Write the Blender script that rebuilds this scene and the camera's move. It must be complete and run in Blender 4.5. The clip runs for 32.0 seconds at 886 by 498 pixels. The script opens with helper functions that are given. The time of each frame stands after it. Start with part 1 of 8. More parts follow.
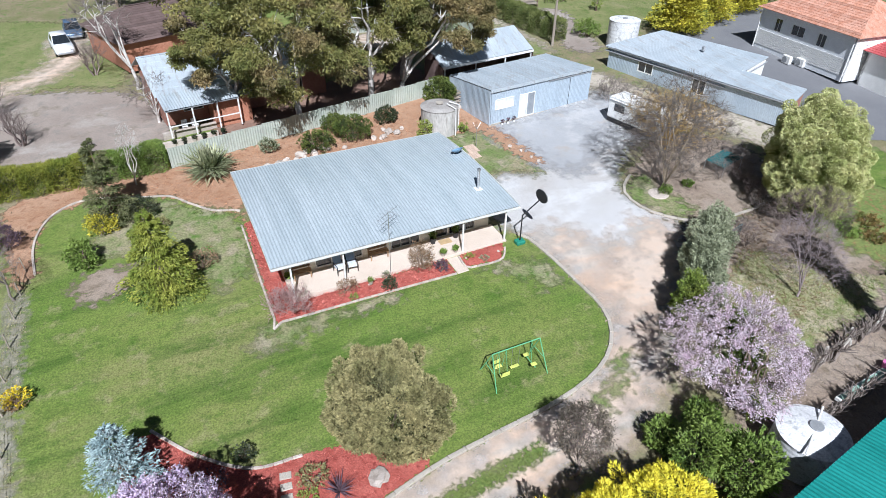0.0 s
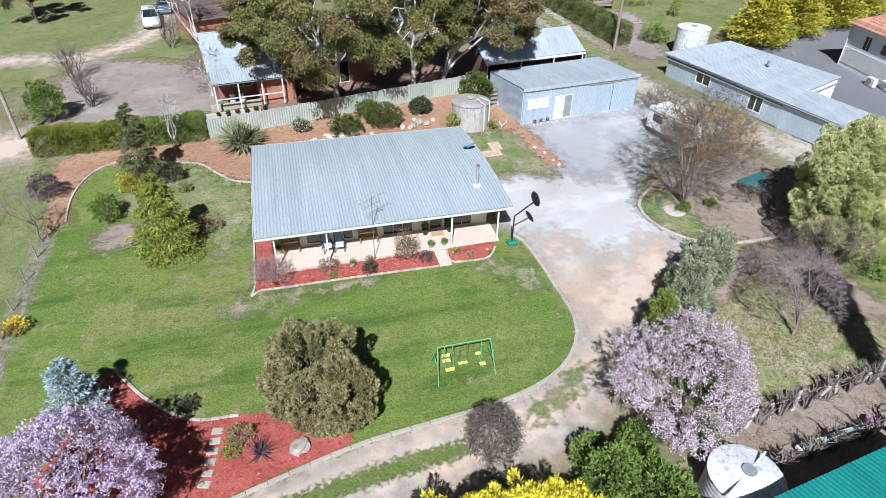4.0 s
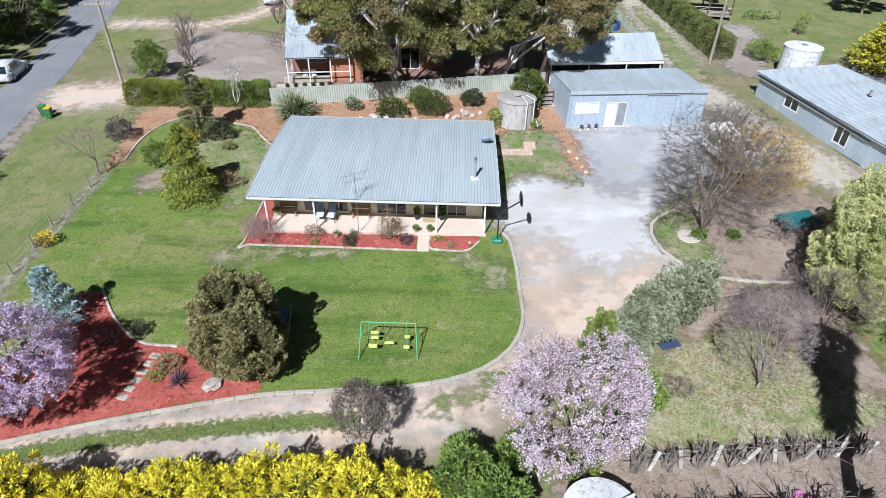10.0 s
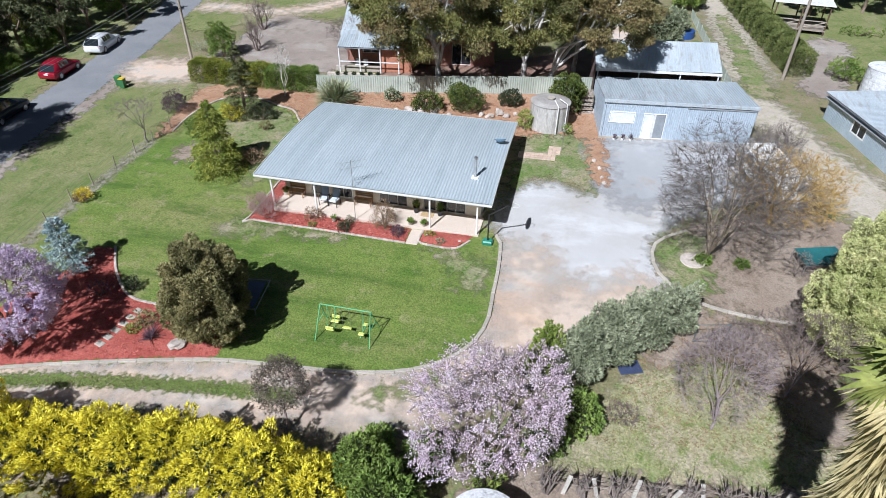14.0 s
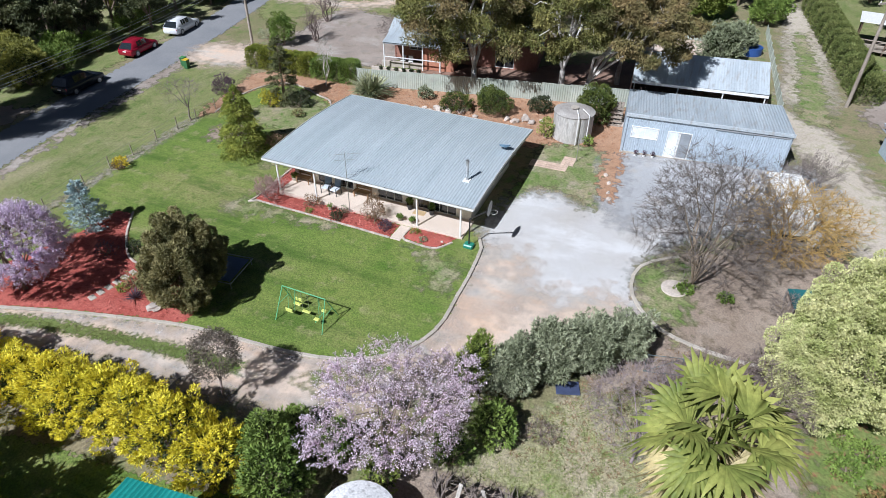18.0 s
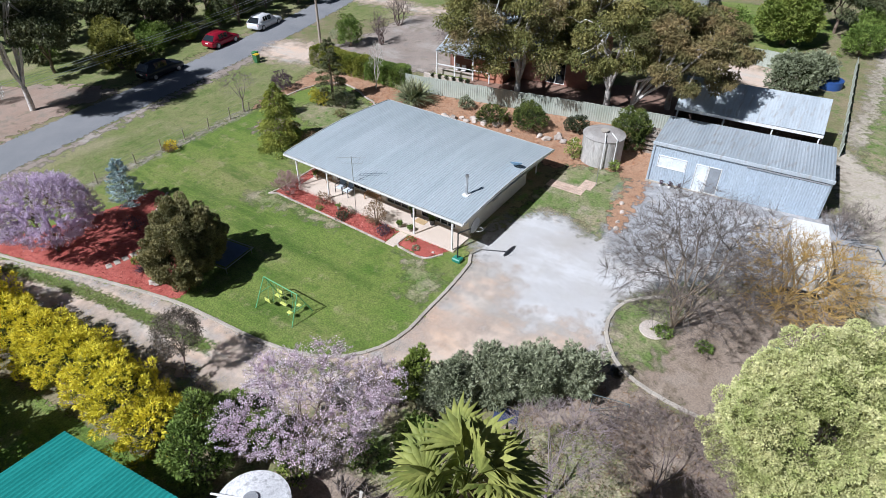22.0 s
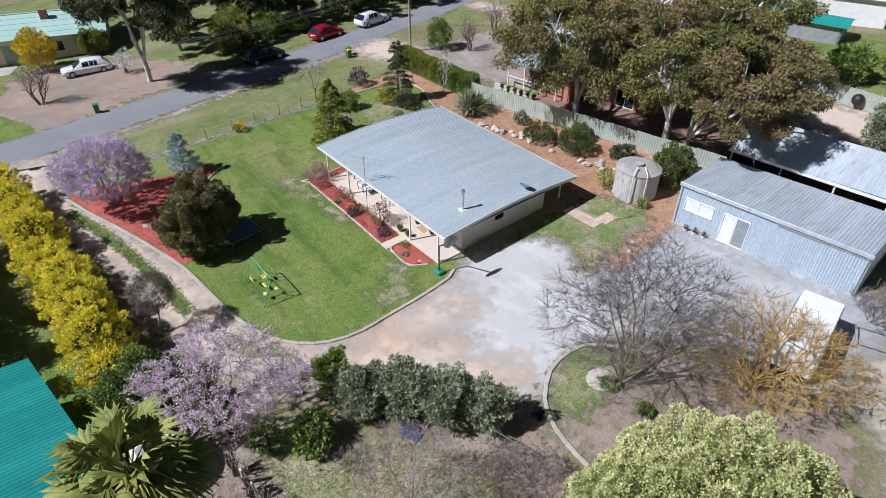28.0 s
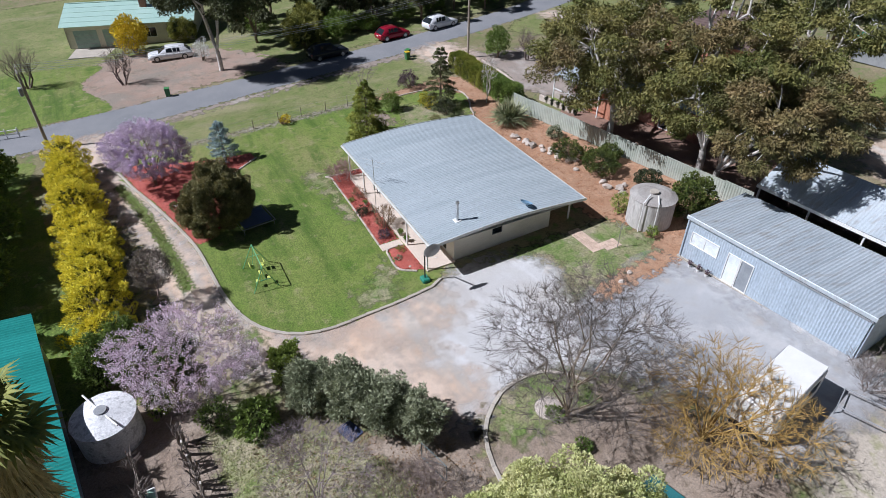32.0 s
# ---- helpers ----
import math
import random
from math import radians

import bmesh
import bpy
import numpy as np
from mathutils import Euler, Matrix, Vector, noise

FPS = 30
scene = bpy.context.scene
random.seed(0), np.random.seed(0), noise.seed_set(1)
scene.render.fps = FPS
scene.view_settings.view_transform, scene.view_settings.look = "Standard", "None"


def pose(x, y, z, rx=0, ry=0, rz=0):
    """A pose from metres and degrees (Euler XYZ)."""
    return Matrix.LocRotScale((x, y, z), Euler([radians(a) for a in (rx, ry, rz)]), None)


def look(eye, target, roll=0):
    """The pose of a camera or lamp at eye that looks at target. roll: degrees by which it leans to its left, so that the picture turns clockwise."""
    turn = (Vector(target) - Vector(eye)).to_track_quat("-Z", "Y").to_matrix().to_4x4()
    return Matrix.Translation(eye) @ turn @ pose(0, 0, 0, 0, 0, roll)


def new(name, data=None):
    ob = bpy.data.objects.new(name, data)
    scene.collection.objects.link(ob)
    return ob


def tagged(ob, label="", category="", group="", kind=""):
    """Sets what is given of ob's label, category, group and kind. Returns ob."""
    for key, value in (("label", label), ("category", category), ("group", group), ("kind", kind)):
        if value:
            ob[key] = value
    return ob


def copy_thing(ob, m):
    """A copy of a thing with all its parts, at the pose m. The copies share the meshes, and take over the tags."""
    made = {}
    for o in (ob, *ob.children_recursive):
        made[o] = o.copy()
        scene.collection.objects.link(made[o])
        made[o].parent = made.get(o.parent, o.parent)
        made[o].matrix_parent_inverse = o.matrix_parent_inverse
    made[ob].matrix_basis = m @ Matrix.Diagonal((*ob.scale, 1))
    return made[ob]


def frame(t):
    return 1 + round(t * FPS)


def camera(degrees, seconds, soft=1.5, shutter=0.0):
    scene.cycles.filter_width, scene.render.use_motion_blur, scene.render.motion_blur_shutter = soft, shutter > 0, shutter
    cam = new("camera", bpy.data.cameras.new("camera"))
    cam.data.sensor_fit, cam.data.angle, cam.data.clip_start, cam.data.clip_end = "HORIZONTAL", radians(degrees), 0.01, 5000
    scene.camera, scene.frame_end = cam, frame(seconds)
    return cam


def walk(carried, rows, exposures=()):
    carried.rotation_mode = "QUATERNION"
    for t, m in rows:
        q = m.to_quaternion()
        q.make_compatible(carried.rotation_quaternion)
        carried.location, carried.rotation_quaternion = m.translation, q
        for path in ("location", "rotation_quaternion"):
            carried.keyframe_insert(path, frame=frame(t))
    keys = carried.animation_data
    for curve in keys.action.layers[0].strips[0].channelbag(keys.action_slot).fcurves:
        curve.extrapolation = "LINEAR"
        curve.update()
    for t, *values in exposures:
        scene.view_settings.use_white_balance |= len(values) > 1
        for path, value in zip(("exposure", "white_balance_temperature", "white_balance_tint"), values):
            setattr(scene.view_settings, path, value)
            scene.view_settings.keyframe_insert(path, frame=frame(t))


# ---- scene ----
EXPOSURES = [(0.0, 0.18, 5600, 10), (6.0, 0.18, 5600, 10), (13.0, 0.1, 5600, 10), (20.0, 0.01, 5650, 11), (28.0, -0.06, 5650, 13), (32.0, -0.11, 5650, 14)]
cam = camera(71.99, 32.0, 0.6)
PATH = [
    (0, (0.018, -2.381, 21.985), (7.185, 12.287, 10.432), 0.69),
    (3, (4.266, -4.406, 22.099), (9.299, 11.037, 10.429), 1.29),
    (6, (8.841, -5.712, 21.900), (11.668, 10.240, 10.172), 0.97),
    (9, (13.570, -6.588, 21.789), (14.090, 9.578, 10.025), 1.19),
    (11, (16.852, -6.688, 21.817), (15.789, 9.428, 10.020), 1.00),
    (13, (20.131, -6.411, 21.822), (17.481, 9.493, 9.990), 0.99),
    (14, (21.756, -5.941, 21.824), (18.274, 9.770, 9.948), 0.81),
    (16.5, (25.705, -4.960, 21.986), (20.432, 10.220, 10.079), 0.87),
    (18, (28.177, -4.107, 22.226), (21.829, 10.613, 10.267), 0.74),
    (19, (29.694, -3.431, 22.374), (22.675, 10.988, 10.423), 0.77),
    (20, (31.164, -2.621, 22.486), (23.390, 11.413, 10.544), 0.59),
    (23, (35.125, 0.064, 23.195), (25.309, 12.774, 11.273), 0.50),
    (25, (37.472, 2.065, 23.476), (26.512, 13.791, 11.543), 0.31),
    (28, (40.564, 5.535, 23.757), (28.077, 15.620, 11.825), 0.16),
    (32, (44.036, 10.782, 24.483), (29.895, 18.355, 12.538), 0.04),
]
walk(cam, [(t, look(eye, target, roll)) for t, eye, target, roll in PATH], exposures=EXPOSURES)

# ---- light ----
SHADE = Vector((0.32, 0.88, -1.0)).normalized()  # the way the sunlight goes
world = bpy.data.worlds.new("world")
scene.world = world
world.use_nodes = True
sky = world.node_tree.nodes.new("ShaderNodeTexSky")
sky.sky_type, sky.sun_disc = "NISHITA", False
sky.sun_elevation = math.asin(-SHADE.z)
sky.sun_rotation = math.atan2(-SHADE.x, -SHADE.y)
sky.air_density, sky.dust_density = 1.0, 1.0
world.node_tree.links.new(sky.outputs[0], world.node_tree.nodes["Background"].inputs[0])
world.node_tree.nodes["Background"].inputs[1].default_value = 0.021
sun_data = bpy.data.lights.new("sun", "SUN")
sun_data.energy, sun_data.angle, sun_data.color = 5.8, radians(0.53), (1.0, 0.97, 0.935)
sun = new("sun", sun_data)
sun.matrix_world = look((0, 0, 60), Vector((0, 0, 60)) + SHADE)


# ---- helpers of this scene ----
def G(x, y):
    """Height of the gently rising ground."""
    x, y = np.clip(x, -90, 110), np.clip(y, -40, 130)
    return -0.765 + 0.01862 * x + 0.03738 * y


def mesh_np(name, V, F, mat=None, smooth=False):
    """A mesh from arrays; F is (n, 3) or (n, 4)."""
    V, F = np.asarray(V, float), np.asarray(F, int)
    me = bpy.data.meshes.new(name)
    k = F.shape[1]
    me.vertices.add(len(V))
    me.vertices.foreach_set("co", V.ravel())
    me.loops.add(F.size)
    me.loops.foreach_set("vertex_index", F.ravel())
    me.polygons.add(len(F))
    me.polygons.foreach_set("loop_start", np.arange(0, F.size, k))
    me.polygons.foreach_set("loop_total", np.full(len(F), k))
    if smooth:
        me.polygons.foreach_set("use_smooth", np.ones(len(F), bool))
    me.update(calc_edges=True)
    if mat:
        me.materials.append(mat)
    return me


def bm_mesh(name, bm, mat=None, smooth=False):
    me = bpy.data.meshes.new(name)
    if smooth:
        for f in bm.faces:
            f.smooth = True
    bm.to_mesh(me)
    bm.free()
    if mat:
        me.materials.append(mat)
    return me


def part(name, mesh, material, parent, label="", m=None):
    """Links a bmesh or a mesh as one object under a thing."""
    if isinstance(mesh, bmesh.types.BMesh):
        mesh = bm_mesh(name, mesh, material)
    elif material and not mesh.materials:
        mesh.materials.append(material)
    ob = new(name, mesh)
    ob.parent = parent
    if m is not None:
        ob.matrix_basis = m
    if label:
        ob["label"] = label
    return ob


def thing(name, label, category, x=0.0, y=0.0, z=None, rz=0.0, group="", kind=""):
    ob = new(name)
    ob.empty_display_size = 0.2
    ob.matrix_basis = pose(x, y, G(x, y) if z is None else z, 0, 0, rz)
    return tagged(ob, label, category, group, kind)


def solid(name, bm, material, label, category, m=None, group="", kind="", smooth=False):
    ob = new(name, bm_mesh(name, bm, material, smooth) if isinstance(bm, bmesh.types.BMesh) else bm)
    if material and not ob.data.materials:
        ob.data.materials.append(material)
    if m is not None:
        ob.matrix_basis = m
    return tagged(ob, label, category, group, kind)


def box(x0, x1, y0, y1, z0, z1, bevel=0.0, bm=None):
    bm2 = bmesh.new()
    bmesh.ops.create_cube(bm2, size=1)
    bmesh.ops.transform(bm2, matrix=Matrix.Translation(((x0 + x1) / 2, (y0 + y1) / 2, (z0 + z1) / 2)) @ Matrix.Diagonal((abs(x1 - x0), abs(y1 - y0), abs(z1 - z0), 1)), verts=bm2.verts)
    if bevel:
        bmesh.ops.bevel(bm2, geom=bm2.edges[:], offset=bevel, segments=1, affect="EDGES")
    if bm is None:
        return bm2
    join(bm, bm2)
    return bm


def join(bm, other, m=None):
    if m is not None:
        bmesh.ops.transform(other, matrix=m, verts=other.verts)
    me = bpy.data.meshes.new("tmp")
    other.to_mesh(me)
    other.free()
    bm.from_mesh(me)
    bpy.data.meshes.remove(me)
    return bm


def cyl(r0, r1, z0, z1, n=20, caps=True):
    bm = bmesh.new()
    bmesh.ops.create_cone(bm, cap_ends=caps, segments=n, radius1=r0, radius2=r1, depth=z1 - z0, matrix=Matrix.Translation((0, 0, (z0 + z1) / 2)))
    return bm


def rod(a, b, r, n=8, r2=None):
    """A bar from a to b."""
    a, b = Vector(a), Vector(b)
    bm = cyl(r, r if r2 is None else r2, 0, (b - a).length, n)
    m = Matrix.Translation(a) @ (b - a).to_track_quat("Z", "Y").to_matrix().to_4x4()
    bmesh.ops.transform(bm, matrix=m, verts=bm.verts)
    return bm


def rods(points, r, n=8):
    """One bent bar through the points."""
    P = [Vector(p) for p in points]
    bm = bmesh.new()
    rings = []
    for i, p in enumerate(P):
        d = (P[min(i + 1, len(P) - 1)] - P[max(i - 1, 0)]).normalized()
        u = d.cross(Vector((0, 0, 1)) if abs(d.z) < 0.95 else Vector((1, 0, 0))).normalized()
        v = d.cross(u)
        rings.append([bm.verts.new(p + r * (math.cos(2 * math.pi * k / n) * u + math.sin(2 * math.pi * k / n) * v)) for k in range(n)])
    for a, b in zip(rings, rings[1:]):
        k0 = min(range(n), key=lambda k: (b[k].co - a[0].co).length)
        for k in range(n):
            bm.faces.new((a[k], a[(k + 1) % n], b[(k + 1 + k0) % n], b[(k + k0) % n]))
    bm.faces.new(rings[0][::-1]), bm.faces.new(rings[-1])
    return bm


# ---- materials ----
def material(name, c1, c2, scale=1.0, fine=25.0, rough=0.8, metal=0.0, bump=0.3, depth=0.01, c3=None, island=0.0, obj=0.0, translucent=0.0, edge=0.0, ramp=0.15, contrast=0.35, streak=None, spec=0.4, grain=0.3, patches=()):
    """Two colours mixed at one scale, varied by a finer grain, with relief; all in metres of the world.
    patches: further stains and blotches (colour, scale, from, to, amount, (stretch along x, y))."""
    mt = bpy.data.materials.new(name)
    mt.use_nodes = True
    nt = mt.node_tree
    N, L = nt.nodes, nt.links
    bsdf, out = N["Principled BSDF"], N["Material Output"]
    geo = N.new("ShaderNodeNewGeometry")
    vec = geo.outputs["Position"]
    mp = N.new("ShaderNodeMapping")
    if streak:
        mp.inputs["Scale"].default_value = streak
    else:
        mp.inputs["Rotation"].default_value = (0.7, 0.5, 0.4)
    L.new(vec, mp.inputs[0])
    vec = mp.outputs[0]

    def noise(s, detail=4.0, harsh=0.6):
        n = N.new("ShaderNodeTexNoise")
        n.inputs["Scale"].default_value, n.inputs["Detail"].default_value, n.inputs["Roughness"].default_value = s, detail, harsh
        L.new(vec, n.inputs["Vector"])
        return n.outputs["Fac"]

    def mix(fac, a, b, mode="MIX"):
        m = N.new("ShaderNodeMix")
        m.data_type, m.blend_type = "RGBA", mode
        for socket, v in ((m.inputs[0], fac), (m.inputs[6], a), (m.inputs[7], b)):
            if hasattr(v, "is_output"):
                L.new(v, socket)
            else:
                socket.default_value = (*v, 1) if isinstance(v, tuple) else v
        return m.outputs[2]

    def remap(v, a, b, c=0.0, d=1.0):
        r = N.new("ShaderNodeMapRange")
        r.inputs[1].default_value, r.inputs[2].default_value, r.inputs[3].default_value, r.inputs[4].default_value = a, b, c, d
        L.new(v, r.inputs[0])
        return r.outputs[0]

    col = mix(remap(noise(scale), 0.5 - contrast / 2, 0.5 + contrast / 2), c1, c2)
    if c3:
        col = mix(remap(noise(scale * 3.7), 0.52, 0.68), col, c3)
    for tone, s_, lo, hi, amount, (sx, sy) in patches:
        pm = N.new("ShaderNodeMapping")
        pm.inputs["Scale"].default_value, pm.inputs["Location"].default_value = (sx, sy, 1), (37.0 * s_, 11.0 * lo * 9, 0)
        L.new(geo.outputs["Position"], pm.inputs[0])
        pn = N.new("ShaderNodeTexNoise")
        pn.inputs["Scale"].default_value, pn.inputs["Detail"].default_value, pn.inputs["Roughness"].default_value = s_, 6.0, 0.66
        L.new(pm.outputs[0], pn.inputs["Vector"])
        col = mix(remap(pn.outputs["Fac"], lo, hi, 0.0, amount), col, tone)
    fine_out = noise(fine, 5.0, 0.72)
    col = mix(1.0, col, remap(fine_out, 0.28, 0.72, 1 - grain, 1 + grain), "MULTIPLY")
    if island:
        col = mix(1.0, col, remap(geo.outputs["Random Per Island"], 0, 1, 1 - island, 1 + island), "MULTIPLY")
    if obj:
        oi = N.new("ShaderNodeObjectInfo")
        col = mix(1.0, col, remap(oi.outputs["Random"], 0, 1, 1 - obj, 1 + obj), "MULTIPLY")
    L.new(col, bsdf.inputs["Base Color"])
    bsdf.inputs["Roughness"].default_value, bsdf.inputs["Metallic"].default_value = rough, metal
    bsdf.inputs["Specular IOR Level"].default_value = spec
    if bump:
        b = N.new("ShaderNodeBump")
        b.inputs["Strength"].default_value, b.inputs["Distance"].default_value = bump, depth
        L.new(fine_out, b.inputs["Height"])
        L.new(b.outputs[0], bsdf.inputs["Normal"])
    shader = bsdf.outputs[0]
    if translucent:
        tr = N.new("ShaderNodeBsdfTranslucent")
        L.new(col, tr.inputs[0])
        ms = N.new("ShaderNodeMixShader")
        ms.inputs[0].default_value = translucent
        L.new(shader, ms.inputs[1]), L.new(tr.outputs[0], ms.inputs[2])
        shader = ms.outputs[0]
    if edge:
        at = N.new("ShaderNodeAttribute")
        at.attribute_name = "edge"
        ad = N.new("ShaderNodeMath")
        ad.operation = "MULTIPLY_ADD"
        n1 = N.new("ShaderNodeTexNoise")
        n1.inputs["Scale"].default_value, n1.inputs["Detail"].default_value = 1.1 / max(edge, 0.2), 6.0 if edge < 0.5 else 3.0
        L.new(geo.outputs["Position"], n1.inputs["Vector"])
        L.new(remap(n1.outputs["Fac"], 0.3, 0.7, -1, 1), ad.inputs[0])
        ad.inputs[1].default_value = edge
        L.new(at.outputs["Fac"], ad.inputs[2])
        tp, ms = N.new("ShaderNodeBsdfTransparent"), N.new("ShaderNodeMixShader")
        L.new(remap(ad.outputs[0], -ramp * edge, ramp * edge), ms.inputs[0])
        L.new(tp.outputs[0], ms.inputs[1]), L.new(shader, ms.inputs[2])
        shader = ms.outputs[0]
    L.new(shader, out.inputs[0])
    return mt


def plain(name, c, rough=0.5, metal=0.0, var=0.12, bump=0.05, scale=2.0, spec=0.5):
    return material(name, tuple(v * (1 - var) for v in c), tuple(min(1, v * (1 + var)) for v in c), scale, 30, rough, metal, bump, 0.004, spec=spec)


def glass(name, tint=(0.02, 0.025, 0.03), rough=0.05):
    """Dark glazing in front of an unlit room: a glossy dark pane."""
    mt = plain(name, tint, rough, 0.0, 0.05, 0.0)
    mt.node_tree.nodes["Principled BSDF"].inputs["Specular IOR Level"].default_value = 0.8
    return mt


M_ground = material("ground", (0.26, 0.21, 0.13), (0.17, 0.17, 0.07), 0.35, 9, 0.95, c3=(0.13, 0.18, 0.05), bump=0.6, depth=0.04, grain=0.5)
M_verge = material("verge_grass", (0.15, 0.18, 0.055), (0.23, 0.225, 0.095), 0.4, 9, 0.95, c3=(0.12, 0.17, 0.04), bump=0.6, depth=0.03, edge=0.5, ramp=0.6, grain=0.55, patches=[((0.29, 0.255, 0.15), 0.16, 0.52, 0.66, 0.8, (1, 0.6)), ((0.09, 0.135, 0.025), 0.35, 0.56, 0.68, 0.7, (1, 0.7))])
M_lawn = material("lawn", (0.112, 0.182, 0.026), (0.18, 0.218, 0.05), 0.16, 11, 0.95, contrast=0.26, c3=(0.085, 0.152, 0.018), bump=0.8, depth=0.06, edge=0.22, grain=0.6, patches=[((0.255, 0.24, 0.095), 0.1, 0.47, 0.64, 0.75, (1, 1.4)), ((0.065, 0.12, 0.014), 0.24, 0.5, 0.62, 0.8, (0.5, 1.6)), ((0.30, 0.265, 0.135), 0.8, 0.55, 0.67, 0.7, (1, 1)), ((0.175, 0.235, 0.045), 0.45, 0.46, 0.56, 0.5, (0.12, 2.6)), ((0.085, 0.14, 0.02), 2.2, 0.52, 0.64, 0.6, (1, 1))])
M_soft = material("rough_grass", (0.13, 0.19, 0.045), (0.29, 0.25, 0.15), 0.5, 8, 0.95, c3=(0.10, 0.17, 0.03), bump=0.6, depth=0.03, edge=0.6, ramp=0.7, grain=0.55, patches=[((0.36, 0.30, 0.22), 0.5, 0.52, 0.66, 0.9, (1, 1))])
M_soil = material("bare_soil", (0.265, 0.20, 0.15), (0.34, 0.275, 0.215), 0.4, 12, 0.95, c3=(0.2, 0.155, 0.11), bump=0.6, depth=0.04, edge=0.6, ramp=0.6, grain=0.4, patches=[((0.35, 0.29, 0.235), 0.45, 0.55, 0.68, 0.7, (1, 1)), ((0.15, 0.115, 0.085), 1.2, 0.58, 0.7, 0.7, (1, 1))])
M_dust = material("trodden_earth", (0.27, 0.22, 0.185), (0.35, 0.295, 0.25), 0.25, 10, 0.95, c3=(0.25, 0.22, 0.19), bump=0.4, depth=0.02, edge=0.7, ramp=0.6, grain=0.3, patches=[((0.40, 0.36, 0.32), 0.2, 0.54, 0.66, 0.8, (0.7, 1.4)), ((0.19, 0.16, 0.11), 0.5, 0.57, 0.68, 0.7, (1, 1))])
M_gravel = material("gravel", (0.44, 0.41, 0.38), (0.535, 0.525, 0.515), 0.2, 24, 0.95, c3=(0.50, 0.485, 0.46), bump=0.2, depth=0.02, edge=0.6, ramp=1.2, contrast=0.3, grain=0.3, patches=[((0.64, 0.635, 0.63), 0.35, 0.5, 0.64, 0.7, (0.6, 1.3)), ((0.43, 0.39, 0.345), 0.22, 0.56, 0.7, 0.7, (1.6, 0.5)), ((0.53, 0.45, 0.37), 0.7, 0.6, 0.7, 0.6, (1, 1))])
M_tan = material("tan_track", (0.64, 0.48, 0.36), (0.58, 0.475, 0.39), 0.3, 24, 0.95, c3=(0.55, 0.44, 0.345), bump=0.2, depth=0.02, edge=0.9, ramp=1.6, grain=0.24, patches=[((0.54, 0.49, 0.43), 0.3, 0.5, 0.62, 0.8, (0.5, 1.8)), ((0.68, 0.49, 0.35), 0.5, 0.56, 0.68, 0.7, (0.6, 1.5)), ((0.44, 0.37, 0.30), 1.3, 0.62, 0.72, 0.5, (1, 1))])
M_asphalt = material("asphalt", (0.20, 0.205, 0.215), (0.25, 0.25, 0.255), 0.3, 40, 0.9, bump=0.2, depth=0.01, edge=0.3)
M_court = material("grey_paving", (0.17, 0.17, 0.18), (0.20, 0.20, 0.205), 0.3, 30, 0.9, bump=0.2, edge=0.15)
M_redmulch = material("red_mulch", (0.34, 0.075, 0.055), (0.46, 0.13, 0.10), 1.2, 16, 0.9, c3=(0.25, 0.045, 0.035), bump=0.8, depth=0.05, edge=0.12, grain=0.5)
M_bark = material("bark_mulch", (0.36, 0.20, 0.115), (0.44, 0.275, 0.175), 0.7, 14, 0.9, c3=(0.29, 0.15, 0.085), bump=0.8, depth=0.05, edge=0.5, ramp=0.4, grain=0.5)
M_redchip = material("red_chip", (0.35, 0.07, 0.05), (0.55, 0.2, 0.16), 3, 30, 0.9, island=0.4, bump=0)
M_barkchip = material("bark_chip", (0.34, 0.15, 0.07), (0.52, 0.3, 0.17), 3, 30, 0.9, island=0.4, bump=0)
M_conc = material("concrete", (0.39, 0.345, 0.285), (0.48, 0.43, 0.365), 0.8, 20, 0.9, bump=0.2, obj=0.08)
M_slab = material("verandah_concrete", (0.60, 0.50, 0.41), (0.68, 0.58, 0.49), 0.6, 25, 0.85, bump=0.1)
M_tank = material("tank_concrete", (0.42, 0.39, 0.36), (0.54, 0.52, 0.49), 0.9, 12, 0.9, c3=(0.36, 0.33, 0.3), bump=0.3, streak=(1, 1, 0.25))
M_stone = material("pale_stone", (0.43, 0.36, 0.30), (0.56, 0.49, 0.43), 2, 15, 0.9, obj=0.2, bump=0.6, depth=0.03)
M_roof = material("roof_sheet", (0.46, 0.52, 0.545), (0.55, 0.605, 0.63), 0.5, 18, 0.42, 0.25, 0.05, streak=(2.2, 0.25, 1), obj=0.025)
M_shedroof = material("shed_roof", (0.50, 0.56, 0.60), (0.60, 0.65, 0.68), 0.5, 18, 0.45, 0.3, 0.05, c3=(0.46, 0.47, 0.47), streak=(2.2, 0.3, 1), obj=0.05)
M_shedwall = material("shed_wall", (0.42, 0.49, 0.56), (0.50, 0.57, 0.63), 0.6, 16, 0.5, 0.2, 0.05, streak=(1, 1, 0.3), obj=0.04)
M_trim = plain("pale_trim", (0.62, 0.62, 0.58), 0.5)
M_white = plain("white_paint", (0.80, 0.79, 0.76), 0.45, var=0.05)
M_cream = material("cream_render", (0.62, 0.58, 0.48), (0.70, 0.66, 0.56), 0.8, 20, 0.8, bump=0.1)
M_glass = glass("window_glass")
M_black = plain("black_metal", (0.02, 0.02, 0.022), 0.45)
M_steel = plain("galvanised_steel", (0.5, 0.5, 0.5), 0.4, 0.8)
M_grey = plain("grey_metal", (0.33, 0.34, 0.35), 0.5, 0.2)
M_timber = material("weathered_timber", (0.30, 0.25, 0.2), (0.42, 0.36, 0.3), 3, 30, 0.9, streak=(1, 1, 0.2), obj=0.2)
